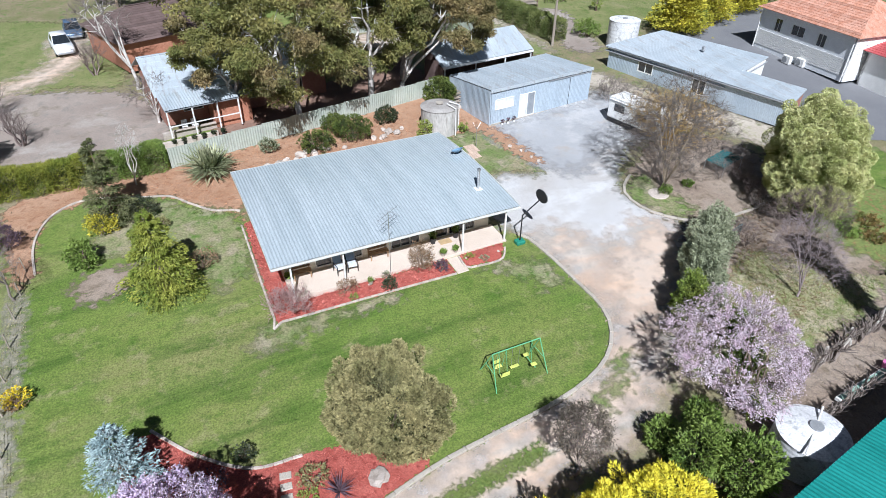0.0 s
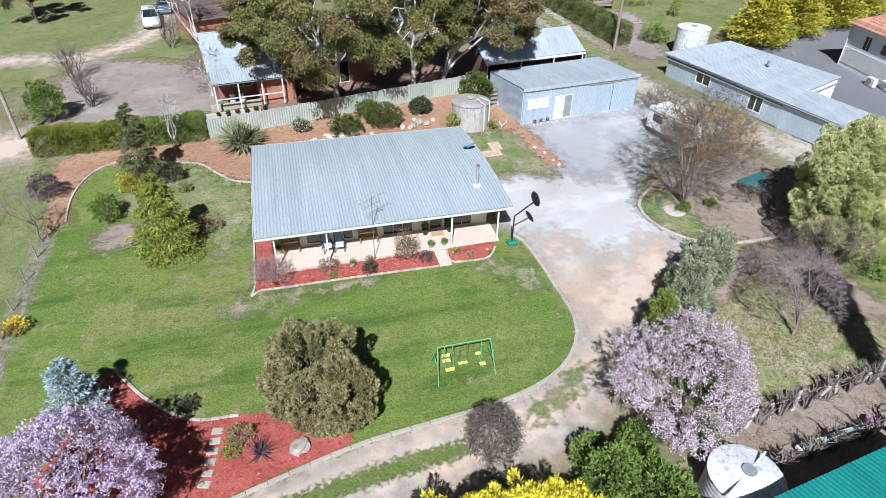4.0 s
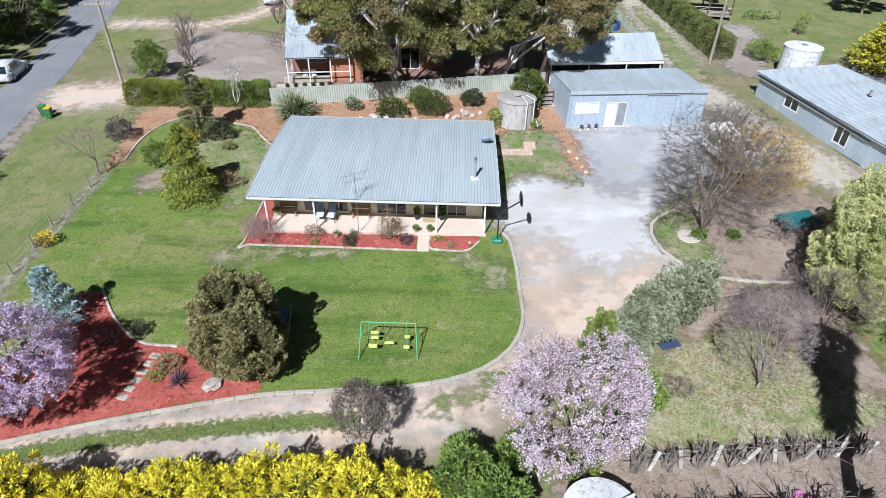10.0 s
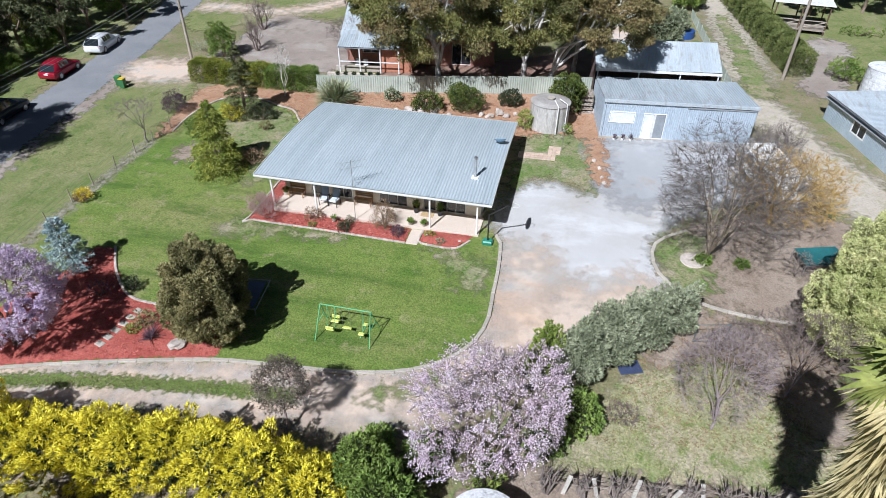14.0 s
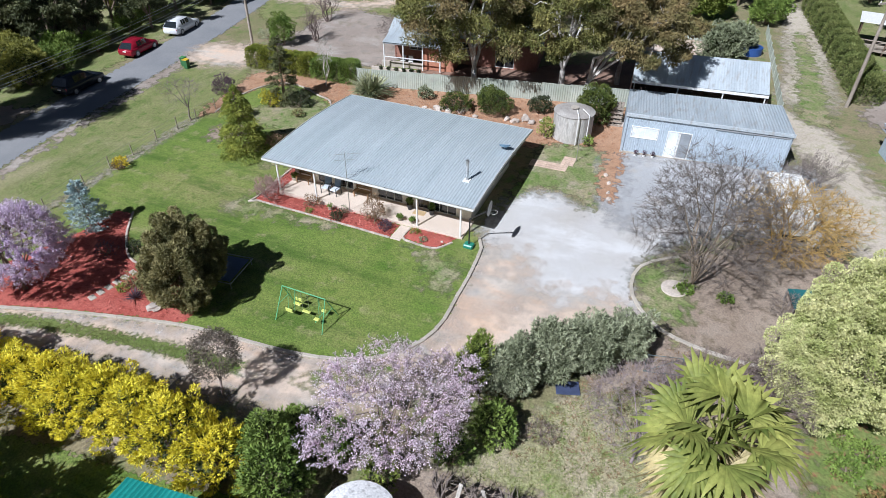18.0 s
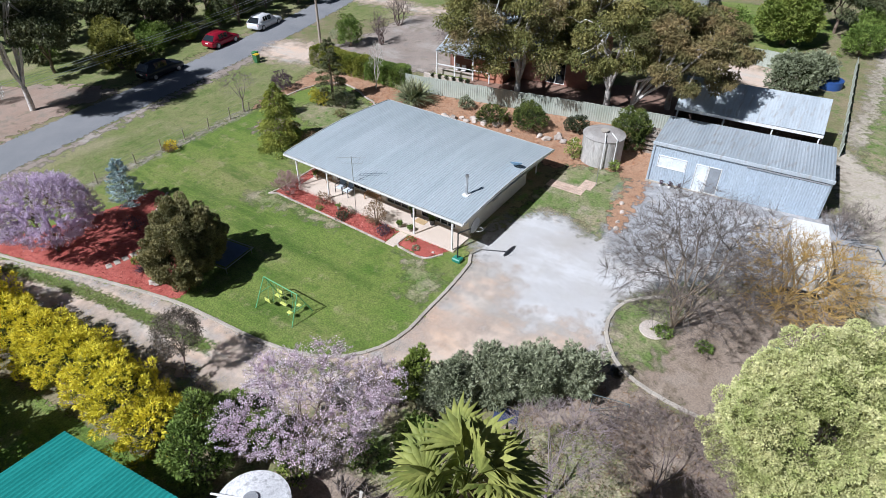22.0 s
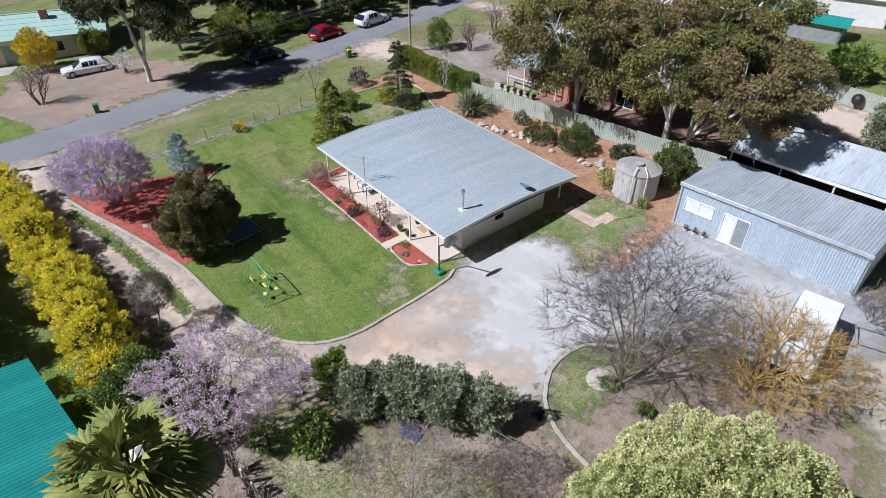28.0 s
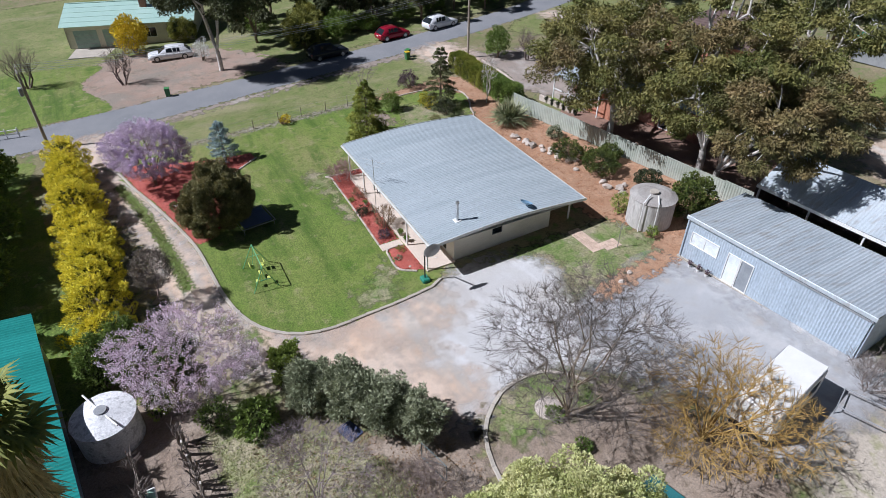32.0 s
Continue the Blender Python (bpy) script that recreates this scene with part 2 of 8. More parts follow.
M_darkwood = material("dark_timber", (0.08, 0.05, 0.035), (0.14, 0.09, 0.06), 3, 30, 0.85, obj=0.15)
M_benchwood = material("bench_timber", (0.28, 0.17, 0.09), (0.38, 0.25, 0.14), 4, 30, 0.7, obj=0.15)
# lowered base and grey-brown blotches carry the gum trees' mottled shade
M_fence = material("green_fence", (0.36, 0.395, 0.325), (0.46, 0.485, 0.42), 0.6, 15, 0.6, bump=0.05, obj=0.07, patches=[((0.30, 0.29, 0.25), 0.9, 0.56, 0.7, 0.6, (1, 1))])
M_brick = material("brick", (0.36, 0.15, 0.09), (0.46, 0.22, 0.14), 6, 30, 0.9, obj=0.15, bump=0.3)
M_brickdark = material("old_brick", (0.30, 0.14, 0.10), (0.38, 0.2, 0.15), 5, 30, 0.9, bump=0.3)
M_teal = material("teal_roof", (0.03, 0.27, 0.235), (0.04, 0.33, 0.29), 0.6, 20, 0.4, 0.1, 0.05, streak=(2, 0.3, 1), obj=0.04)
M_greenroof = material("pale_green_roof", (0.42, 0.60, 0.52), (0.48, 0.66, 0.58), 0.5, 20, 0.4, 0.1, 0.05)
M_mint = plain("mint_door", (0.30, 0.40, 0.36), 0.5)
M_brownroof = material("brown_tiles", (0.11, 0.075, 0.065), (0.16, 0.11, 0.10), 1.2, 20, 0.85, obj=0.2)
M_terracotta = material("terracotta_tiles", (0.46, 0.20, 0.12), (0.60, 0.34, 0.25), 1.6, 20, 0.85, c3=(0.36, 0.17, 0.11), obj=0.25)
M_redroof = plain("red_sheet_roof", (0.48, 0.10, 0.10), 0.45)
M_weather = plain("grey_weatherboard", (0.80, 0.82, 0.84), 0.6, var=0.05)
M_limb = material("tan_limb_bark", (0.27, 0.21, 0.15), (0.40, 0.32, 0.23), 2, 14, 0.9, bump=0.3)
M_barkpale = material("pale_gum_bark", (0.50, 0.45, 0.40), (0.70, 0.67, 0.62), 1.5, 12, 0.85, c3=(0.36, 0.30, 0.25), bump=0.3)
M_barkbrown = material("brown_bark", (0.17, 0.12, 0.09), (0.26, 0.2, 0.15), 2.5, 20, 0.95, bump=0.5)
M_twig = material("grey_twigs", (0.19, 0.155, 0.135), (0.28, 0.235, 0.205), 0.6, 20, 0.9, island=0.2, bump=0)
M_twigy = material("yellow_twigs", (0.42, 0.26, 0.07), (0.52, 0.35, 0.12), 0.5, 20, 0.85, island=0.25, bump=0)
M_twigplum = material("plum_twigs", (0.27, 0.215, 0.21), (0.38, 0.31, 0.31), 0.6, 20, 0.9, island=0.2, bump=0)
M_twiggrey = material("dark_grey_twigs", (0.125, 0.105, 0.09), (0.205, 0.172, 0.148), 0.6, 20, 0.9, island=0.25, bump=0)
M_twigdark = material("dark_twigs", (0.16, 0.12, 0.105), (0.26, 0.2, 0.18), 0.6, 20, 0.9, island=0.2, bump=0)


def leafmat(name, c1, c2, scale=0.6, tr=0.06, island=0.3, rough=0.6):
    return material(name, c1, c2, scale, 8, rough, 0, 0, 0.01, island=island, translucent=tr, contrast=0.3, spec=0.25)


L_olivebush = leafmat("dark_olive_leaf", (0.18, 0.175, 0.07), (0.36, 0.315, 0.145))
L_gum = leafmat("gum_leaf", (0.105, 0.125, 0.032), (0.27, 0.235, 0.075), 0.45, 0.04, 0.35)
L_gumbrown = leafmat("bronze_gum_leaf", (0.12, 0.12, 0.04), (0.26, 0.19, 0.085), 0.45, 0.04, 0.35)
L_gold = leafmat("golden_cypress_leaf", (0.66, 0.585, 0.035), (0.94, 0.82, 0.08), 0.9, 0.14, 0.28)
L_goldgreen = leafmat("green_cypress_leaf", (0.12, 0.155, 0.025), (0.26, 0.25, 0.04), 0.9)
L_conifer = leafmat("golden_conifer_leaf", (0.13, 0.175, 0.025), (0.33, 0.34, 0.06), 0.8)
L_dark = leafmat("dark_conifer_leaf", (0.035, 0.05, 0.025), (0.08, 0.085, 0.045), 0.9)
L_blue = leafmat("blue_spruce_leaf", (0.27, 0.36, 0.365), (0.43, 0.52, 0.52), 1.0)
L_green = leafmat("green_leaf", (0.12, 0.19, 0.035), (0.23, 0.30, 0.065), 0.8)
L_lime = leafmat("light_green_leaf", (0.17, 0.23, 0.04), (0.28, 0.32, 0.07), 0.8)
L_olive = leafmat("grey_olive_leaf", (0.25, 0.275, 0.165), (0.43, 0.45, 0.30), 0.8, 0.22)
L_cream = leafmat("variegated_leaf", (0.40, 0.44, 0.15), (0.70, 0.67, 0.34), 1.2, 0.12, 0.18)
L_yellow = leafmat("wattle_flower", (0.55, 0.42, 0.02), (0.75, 0.58, 0.04), 1.0)
L_pink = leafmat("pink_blossom", (0.80, 0.63, 0.73), (0.95, 0.84, 0.90), 0.9, 0.35, 0.18)
L_mauve = leafmat("mauve_blossom", (0.62, 0.49, 0.68), (0.84, 0.71, 0.84), 0.9, 0.3, 0.2)
L_yucca = leafmat("yucca_leaf", (0.22, 0.26, 0.13), (0.40, 0.40, 0.24), 1.0, 0.15)
L_palm = leafmat("palm_leaf", (0.11, 0.145, 0.03), (0.30, 0.305, 0.08), 0.9, 0.15, 0.3, 0.6)
L_thatch = leafmat("dry_palm_leaf", (0.42, 0.34, 0.16), (0.58, 0.5, 0.28), 0.7, 0.2)
L_purple = leafmat("purple_leaf", (0.08, 0.05, 0.07), (0.15, 0.10, 0.12), 1.0)
# near-black green that paints the shade inside shrubs and hedges
L_darkgreen = leafmat("inner_shade_green_leaf", (0.035, 0.055, 0.018), (0.07, 0.09, 0.03), 0.8, 0.08)
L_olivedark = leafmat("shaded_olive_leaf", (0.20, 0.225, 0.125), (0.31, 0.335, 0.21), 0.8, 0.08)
L_greybrown = leafmat("grey_brown_leaf", (0.115, 0.095, 0.07), (0.20, 0.165, 0.125), 1.0)
L_cypress = leafmat("cypress_leaf", (0.25, 0.26, 0.03), (0.56, 0.48, 0.05), 0.5)
M_scrub = material("scrubby_earth", (0.39, 0.33, 0.235), (0.31, 0.31, 0.155), 0.4, 9, 0.95, c3=(0.17, 0.21, 0.065), contrast=0.22, bump=0.7, depth=0.05, edge=0.6, ramp=0.8, grain=0.55, patches=[((0.15, 0.215, 0.05), 0.3, 0.54, 0.64, 0.85, (1, 1)), ((0.47, 0.41, 0.29), 0.55, 0.54, 0.66, 0.8, (1, 1)), ((0.19, 0.145, 0.105), 1.1, 0.58, 0.68, 0.7, (1, 1))])
L_ballgreen = leafmat("dark_ball_leaf", (0.065, 0.10, 0.02), (0.14, 0.16, 0.035), 1.0)
L_darkolive = leafmat("dark_olive_conifer_leaf", (0.095, 0.11, 0.045), (0.185, 0.185, 0.08), 1.0)
L_streetgum = leafmat("street_gum_leaf", (0.055, 0.07, 0.03), (0.12, 0.125, 0.055), 0.6)
M_strip = material("strip_grass", (0.10, 0.16, 0.03), (0.17, 0.19, 0.06), 0.5, 9, 0.95, bump=0.6, depth=0.04, edge=0.25, ramp=0.8, grain=0.55, patches=[((0.26, 0.24, 0.12), 0.7, 0.55, 0.68, 0.4, (0.5, 1.5))])
L_rustgreen = leafmat("rusty_green_leaf", (0.14, 0.17, 0.04), (0.30, 0.17, 0.07), 1.4)
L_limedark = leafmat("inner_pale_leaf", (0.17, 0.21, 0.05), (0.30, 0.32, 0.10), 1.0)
# darker olive: gap shade coloured into the round bush's inner leaves
L_oliveshade = leafmat("inner_shade_olive_leaf", (0.125, 0.13, 0.055), (0.24, 0.22, 0.10), 0.8)
L_rust = leafmat("rust_leaf", (0.20, 0.13, 0.07), (0.3, 0.2, 0.12), 1.0)


# ---- the ground and what lies on it ----
def spline(points, step=0.4, closed=False):
    """A smooth line through plan points (Catmull-Rom), sampled about every step metres."""
    P = np.array(points, float)
    n = len(P)
    out = []
    for i in range(n if closed else n - 1):
        a, b = P[i], P[(i + 1) % n]
        p0 = P[(i - 1) % n] if closed or i > 0 else 2 * a - b
        p3 = P[(i + 2) % n] if closed or i + 2 < n else 2 * b - a
        k = max(1, int(np.hypot(*(b - a)) / step))
        u = (np.arange(k) / k)[:, None]
        out.append(0.5 * (2 * a + (b - p0) * u + (2 * p0 - 5 * a + 4 * b - p3) * u**2 + (3 * a - p0 - 3 * b + p3) * u**3))
    if not closed:
        out.append(P[-1:])
    return np.concatenate(out)


def signed(X, Y, poly):
    """Distance to the outline, positive inside."""
    A, B = poly, np.roll(poly, -1, 0)
    d2, inside = np.full(X.shape, 1e9), np.zeros(X.shape, bool)
    for (ax, ay), (bx, by) in zip(A, B):
        vx, vy = bx - ax, by - ay
        u = np.clip(((X - ax) * vx + (Y - ay) * vy) / (vx * vx + vy * vy + 1e-12), 0, 1)
        d2 = np.minimum(d2, (X - ax - u * vx) ** 2 + (Y - ay - u * vy) ** 2)
        hit = (ay > Y) != (by > Y)
        with np.errstate(divide="ignore", invalid="ignore"):
            inside ^= hit & (X < ax + (Y - ay) * vx / (vy if vy else 1e-12))
    return np.where(inside, np.sqrt(d2), -np.sqrt(d2))


EDGE = {"lawn": 0.22, "gravel": 0.6, "asphalt": 0.3, "grey_paving": 0.15, "red_mulch": 0.12, "red_gravel": 1.0, "tan_track": 0.9, "strip_grass": 0.25}


LAID = []


def sheet(name, outline, layer, mat, label, category, res=0.3, margin=1.0, swell=0.0, smooth=True):
    """A thin covering on the ground inside an outline; its rim breaks up with the noise of its material."""
    margin = 2.0 * EDGE.get(mat.name, 0.6)
    poly = spline(outline, 1.0, True) if smooth else np.array(outline, float)
    lo, hi = poly.min(0) - margin, poly.max(0) + margin
    nx, ny = int((hi[0] - lo[0]) / res) + 2, int((hi[1] - lo[1]) / res) + 2
    X, Y = np.meshgrid(lo[0] + res * np.arange(nx), lo[1] + res * np.arange(ny), indexing="ij")
    D = signed(X, Y, poly)
    LAID.append(name)
    Z = G(X, Y) + 0.008 * layer + 0.00013 * len(LAID) + swell * np.clip(D / 0.5, 0, 1)
    idx = np.arange(nx * ny).reshape(nx, ny)
    cells = np.stack([idx[:-1, :-1], idx[1:, :-1], idx[1:, 1:], idx[:-1, 1:]], -1).reshape(-1, 4)
    F = cells[(D.ravel()[cells] > -margin).any(1)]
    used, F = np.unique(F, return_inverse=True)
    V = np.stack([X.ravel(), Y.ravel(), Z.ravel()], -1)[used]
    me = mesh_np(name, V, F.reshape(-1, 4), mat)
    me.attributes.new("edge", "FLOAT", "POINT").data.foreach_set("value", D.ravel()[used])
    return tagged(new(name, me), label, category, kind="structure")


def scatter(poly, n, seed, inset=0.0):
    """n random plan points inside an outline."""
    rng = np.random.default_rng(seed)
    poly = np.array(poly, float)
    lo, hi = poly.min(0), poly.max(0)
    got = np.zeros((0, 2))
    while len(got) < n:
        q = lo + (hi - lo) * rng.random((2 * n + 20, 2))
        got = np.concatenate([got, q[signed(q[:, 0], q[:, 1], poly) > inset]])
    return got[:n]


M_lane = material("dry_lane", (0.42, 0.36, 0.285), (0.50, 0.44, 0.36), 0.4, 9, 0.95, c3=(0.33, 0.31, 0.19), bump=0.4, depth=0.03, edge=0.6, ramp=1.2, grain=0.3)
xs = np.array([-3000, -800, -250, -90, 110, 250, 800, 3000.0])
ys = np.array([-3000, -800, -250, -40, 130, 250, 800, 3000.0])
X, Y = np.meshgrid(xs, ys, indexing="ij")
idx = np.arange(64).reshape(8, 8)
F = np.stack([idx[:-1, :-1], idx[1:, :-1], idx[1:, 1:], idx[:-1, 1:]], -1).reshape(-1, 4)
tagged(new("ground", mesh_np("ground", np.stack([X.ravel(), Y.ravel(), G(X, Y).ravel()], -1), F, M_ground)), "dry patchy grass and bare earth, gently sloping", "ground", kind="structure")

KERB = [(-9.0, 7.0), (-7.2, 8.0), (-4.1, 8.8), (-0.5, 9.9), (3.2, 10.9), (6.7, 11.7), (9.6, 12.0), (13.0, 12.3), (15.6, 12.9), (17.4, 13.9), (18.6, 15.4), (19.05, 17.1), (19.0, 19.0), (18.95, 21.2), (18.7, 23.7), (18.3, 24.4)]
BED_RIM = [(2.6, 34.6), (1.4, 35.1), (0.2, 36.5), (-1.0, 38.1), (-2.6, 38.7), (-4.5, 39.6), (-6.6, 39.9), (-8.1, 38.9), (-8.9, 37.0), (-9.1, 35.0), (-8.9, 32.6)]
LAWN = KERB[1:] + [(17.5, 25.0), (3.4, 25.2), (3.2, 33.0)] + BED_RIM + [(-9.6, 31.0), (-9.9, 26.0), (-9.6, 17.0), (-9.4, 10.0)]
sheet("verge", [(-16.4, 8.0), (-17.6, 19), (-18.6, 26), (-20.2, 40), (-19.5, 42.5), (-13.0, 42.5), (-11.0, 38.5), (-9.6, 33), (-9.7, 20), (-9.0, 9.5), (-12.5, 7.4)], 2, M_verge, "mown grass verge beside the street", "grass")
sheet("lawn", LAWN, 3.93, M_lawn, "green front lawn with paler worn patches", "lawn")
sheet("driveway", [(-17.5, 6.0), (-13.5, 5.2), (-8.5, 5.7), (-5.8, 6.6), (1.7, 8.3), (6.0, 8.9), (11, 9.3), (14.0, 9.6), (16.5, 10.6), (19.0, 12.2), (21.5, 14.3), (24.5, 16.0), (27.5, 18.8), (29.0, 21), (27.6, 24.5), (28.2, 27), (30.5, 29.5), (33, 31), (37.5, 31.5), (37.6, 40), (35, 40.2), (24.0, 38.9), (23.9, 34.5), (23.3, 30.5), (21.4, 31.3), (19.8, 30.8), (18.2, 29.0), (18.0, 26.0), (18.7, 23.7), (19.0, 19.0), (18.6, 15.4), (15.6, 12.9), (9.6, 12.0), (-0.5, 9.9), (-8.0, 7.9), (-11.5, 7.6), (-15.5, 8.5)], 2, M_gravel, "pale grey gravel driveway and yard", "driveway")
sheet("tan_wheel_track", [(-16.0, 5.6), (-13.5, 4.9), (-8.5, 5.4), (-5.8, 6.3), (1.7, 8.0), (6.0, 8.6), (11, 9.0), (14.0, 9.3), (16.5, 10.3), (19.0, 11.9), (21.0, 14.0), (22.6, 17.0), (22.6, 20.5), (20.8, 23.4), (19.3, 23.6), (19.1, 18.5), (18.8, 15.5), (16.4, 13.0), (10, 12.0), (0, 10.0), (-8.0, 7.9), (-11.5, 7.6), (-15.0, 8.3)], 3.4, M_tan, "tan worn surface of the curving drive", "track")
sheet("tan_apron", [(19.3, 15.5), (22.5, 15.0), (25.5, 17.2), (27.5, 20), (26.8, 22), (24.0, 20.5), (21.5, 19.5)], 3.7, M_tan, "tan dusty patch on the gravel yard", "track")
sheet("drive_grass_strip", [(-5.0, 7.5), (0, 8.7), (4, 9.35), (8, 9.85), (11.4, 10.2), (11.4, 10.75), (8, 10.6), (3.4, 9.95), (-0.8, 9.25), (-5.2, 8.0)], 4, M_strip, "strip of grass between the wheel tracks", "grass", 0.25, 0.5)
sheet("drive_grass_tuft", [(14.5, 11.0), (16.6, 11.7), (18.2, 13.2), (17.7, 13.4), (16, 12.1), (14.3, 11.3)], 4, M_soft, "thin grass tuft in the drive", "grass", 0.25, 0.6)
sheet("street", [(-16.0, -40), (-16.1, -1), (-16.5, 6), (-17.0, 12), (-17.8, 19), (-18.7, 26), (-19.6, 33), (-20.8, 43), (-23.6, 58), (-29, 80), (-36, 105), (-42, 103), (-35, 78), (-29.0, 61), (-26.6, 50), (-24.6, 36), (-23.4, 25), (-22.4, 14), (-21.8, 7.6), (-21.6, -1), (-21.5, -40)], 3, M_asphalt, "grey asphalt street", "road", 0.5, 1.0)
sheet("street_shoulder", [(-16.0, 1), (-16.8, 12), (-18.4, 26), (-20.6, 42.6), (-19.6, 42.6), (-17.6, 26), (-15.8, 12), (-15.0, 4)], 2.5, M_dust, "sandy gravel shoulder of the street", "shoulder")
sheet("neighbour_yard", [(-19.8, 43.0), (-13, 42.8), (-11.5, 46.2), (-4.5, 45.4), (-0.6, 47), (0.5, 52), (-2.5, 57.5), (-5.5, 59.4), (-9.5, 60.8), (-13.2, 61.4), (-14.0, 56), (-14.2, 49), (-17.0, 46.2)], 2, M_dust, "dusty bare yard of the neighbouring house", "yard")
sheet("dirt_track", [(-24, 61.8), (-19.5, 62.2), (-14.5, 61.6), (-10.5, 62.9), (-7.2, 66.4), (-5.8, 70), (-6.2, 76), (-8.8, 76), (-8.4, 70.5), (-9.8, 67), (-12.5, 64.6), (-15, 63.8), (-19.5, 64.4), (-24, 64.2)], 2, M_tan, "curved dirt track to the neighbouring house", "track")
sheet("neighbour_lawn", [(-21, 55), (-12.5, 60.5), (-7.5, 61.5), (-3, 60), (-3, 68), (-8, 82), (-26, 86), (-27, 70)], 1, M_verge, "rough grass in front of the neighbouring house", "grass")
sheet("opposite_verge", [(-24.8, 26), (-23.2, 9), (-23, -40), (-70, -40), (-70, 90), (-44, 100), (-36, 78), (-30, 61), (-28.0, 52), (-26.0, 38)], 1, M_verge, "shaded grass across the street", "grass", 0.6, 2.0)
sheet("opposite_drive", [(-21.9, 5.0), (-22.4, 13.5), (-24.2, 21), (-24.6, 27), (-31, 25), (-36, 21), (-38.5, 16), (-38, 8), (-31, 6.0)], 2, material("red_gravel", (0.29, 0.205, 0.155), (0.36, 0.265, 0.21), 0.25, 10, 0.95, c3=(0.27, 0.22, 0.175), bump=0.4, edge=1.0, grain=0.35, patches=[((0.25, 0.215, 0.175), 0.12, 0.48, 0.6, 0.9, (1, 1)), ((0.17, 0.15, 0.10), 0.6, 0.56, 0.68, 0.7, (1, 1)), ((0.40, 0.33, 0.27), 0.9, 0.58, 0.7, 0.6, (1, 1))]), "reddish gravel drive and bare verge across the street", "driveway")
sheet("opposite_grass", [(-22.1, 2), (-22.3, 8.6), (-31, 6.0), (-38, 7.0), (-40, -20), (-22, -20)], 2.5, M_lawn, "grass beside the drive across the street", "grass")
sheet("orchard_grass", [(20.5, 9.2), (24.5, 8.4), (29, 8.2), (34.5, 9.5), (34.5, 14), (31, 17), (27.0, 15.5), (24.4, 12.6), (21.5, 11.5)], 2, M_scrub, "thin patchy grass of the side garden", "grass")
sheet("orchard_soil", [(27.5, 15.8), (31, 16.6), (34.8, 12.5), (41, 14), (41, 23), (38.5, 25), (33.8, 20.0), (30.5, 20.2), (28.6, 20.6), (27.0, 18.0)], 2.5, M_soil, "bare brown earth under the trees", "soil")
M_greygravel = material("grey_road_base", (0.345, 0.345, 0.35), (0.43, 0.43, 0.435), 0.3, 24, 0.95, c3=(0.38, 0.37, 0.36), bump=0.2, depth=0.02, edge=0.8, ramp=1.6, grain=0.3, patches=[((0.50, 0.49, 0.48), 0.4, 0.54, 0.66, 0.7, (1, 1)), ((0.40, 0.35, 0.30), 0.5, 0.57, 0.68, 0.7, (1, 1))])
sheet("shed_apron", [(24.4, 37.9), (33.8, 38.9), (36.5, 38.6), (36.8, 35.0), (32.0, 33.5), (28.8, 30.5), (26.6, 29.2), (25.0, 30.5), (24.6, 34.0)], 3.2, M_greygravel, "darker grey road base before the shed", "driveway")
sheet("far_lawn", [(15.5, 67), (26, 68.5), (30, 76), (27, 84), (14.5, 83), (13.5, 74)], 2.2, M_lawn, "green lawn of a far garden", "lawn", 0.5)
sheet("worn_lawn", [(-7.2, 30.2), (-5.3, 31.6), (-3.6, 31.0), (-3.9, 29.4), (-6.0, 28.6)], 4.2, M_soil, "bare tan patch worn in the lawn", "soil", 0.3)
sheet("worn_edge", [(0.9, 21.6), (2.2, 22.6), (5.0, 22.5), (9.5, 22.35), (9.4, 22.0), (4.5, 21.7), (2.2, 21.0)], 4.3, M_soft, "dry worn grass along the red bed", "grass", 0.3)
sheet("worn_corner", [(14.6, 22.2), (16.6, 22.0), (18.2, 21.5), (18.6, 19.5), (17.6, 18.8), (16.6, 20.4)], 4.4, M_soft, "thin pale grass at the lawn's corner", "grass", 0.3)
sheet("vine_soil", [(19.5, 3.5), (36, 3.0), (36.5, 10.6), (31.7, 10.1), (27, 9.6), (22.3, 9.25), (20.5, 8.9)], 2.9, M_soil, "bare littered earth of the vine rows", "soil")
sheet("tree_island", [(27.6, 24.5), (28.0, 26.0), (29.1, 27.0), (31.5, 28.5), (35.0, 30.8), (38.8, 30), (40.5, 25), (37, 21), (33.9, 20.1), (31.4, 20.3), (29.5, 20.75), (28.3, 21.9), (27.7, 23.0)], 4, M_soil, "bare soil island under the leafless tree", "soil", 0.4, 0.4)
sheet("island_grass", [(27.7, 24.5), (28.1, 26.0), (29.2, 26.9), (30.5, 26.5), (30.2, 24.6), (30.6, 22.0), (29.4, 20.9), (28.4, 21.9)], 5, M_soft, "thin grass at the rim of the island", "grass", 0.3, 0.5)
sheet("side_grass", [(18.4, 27.2), (18.6, 29.2), (19.6, 31.2), (21.5, 31.6), (23.5, 30.0), (24.0, 32.0), (23.6, 37.0), (23.0, 37.9), (19.5, 37.6), (18.4, 37.0)], 3, M_soft, "patchy grass beside the house", "grass", 0.3, 0.7)
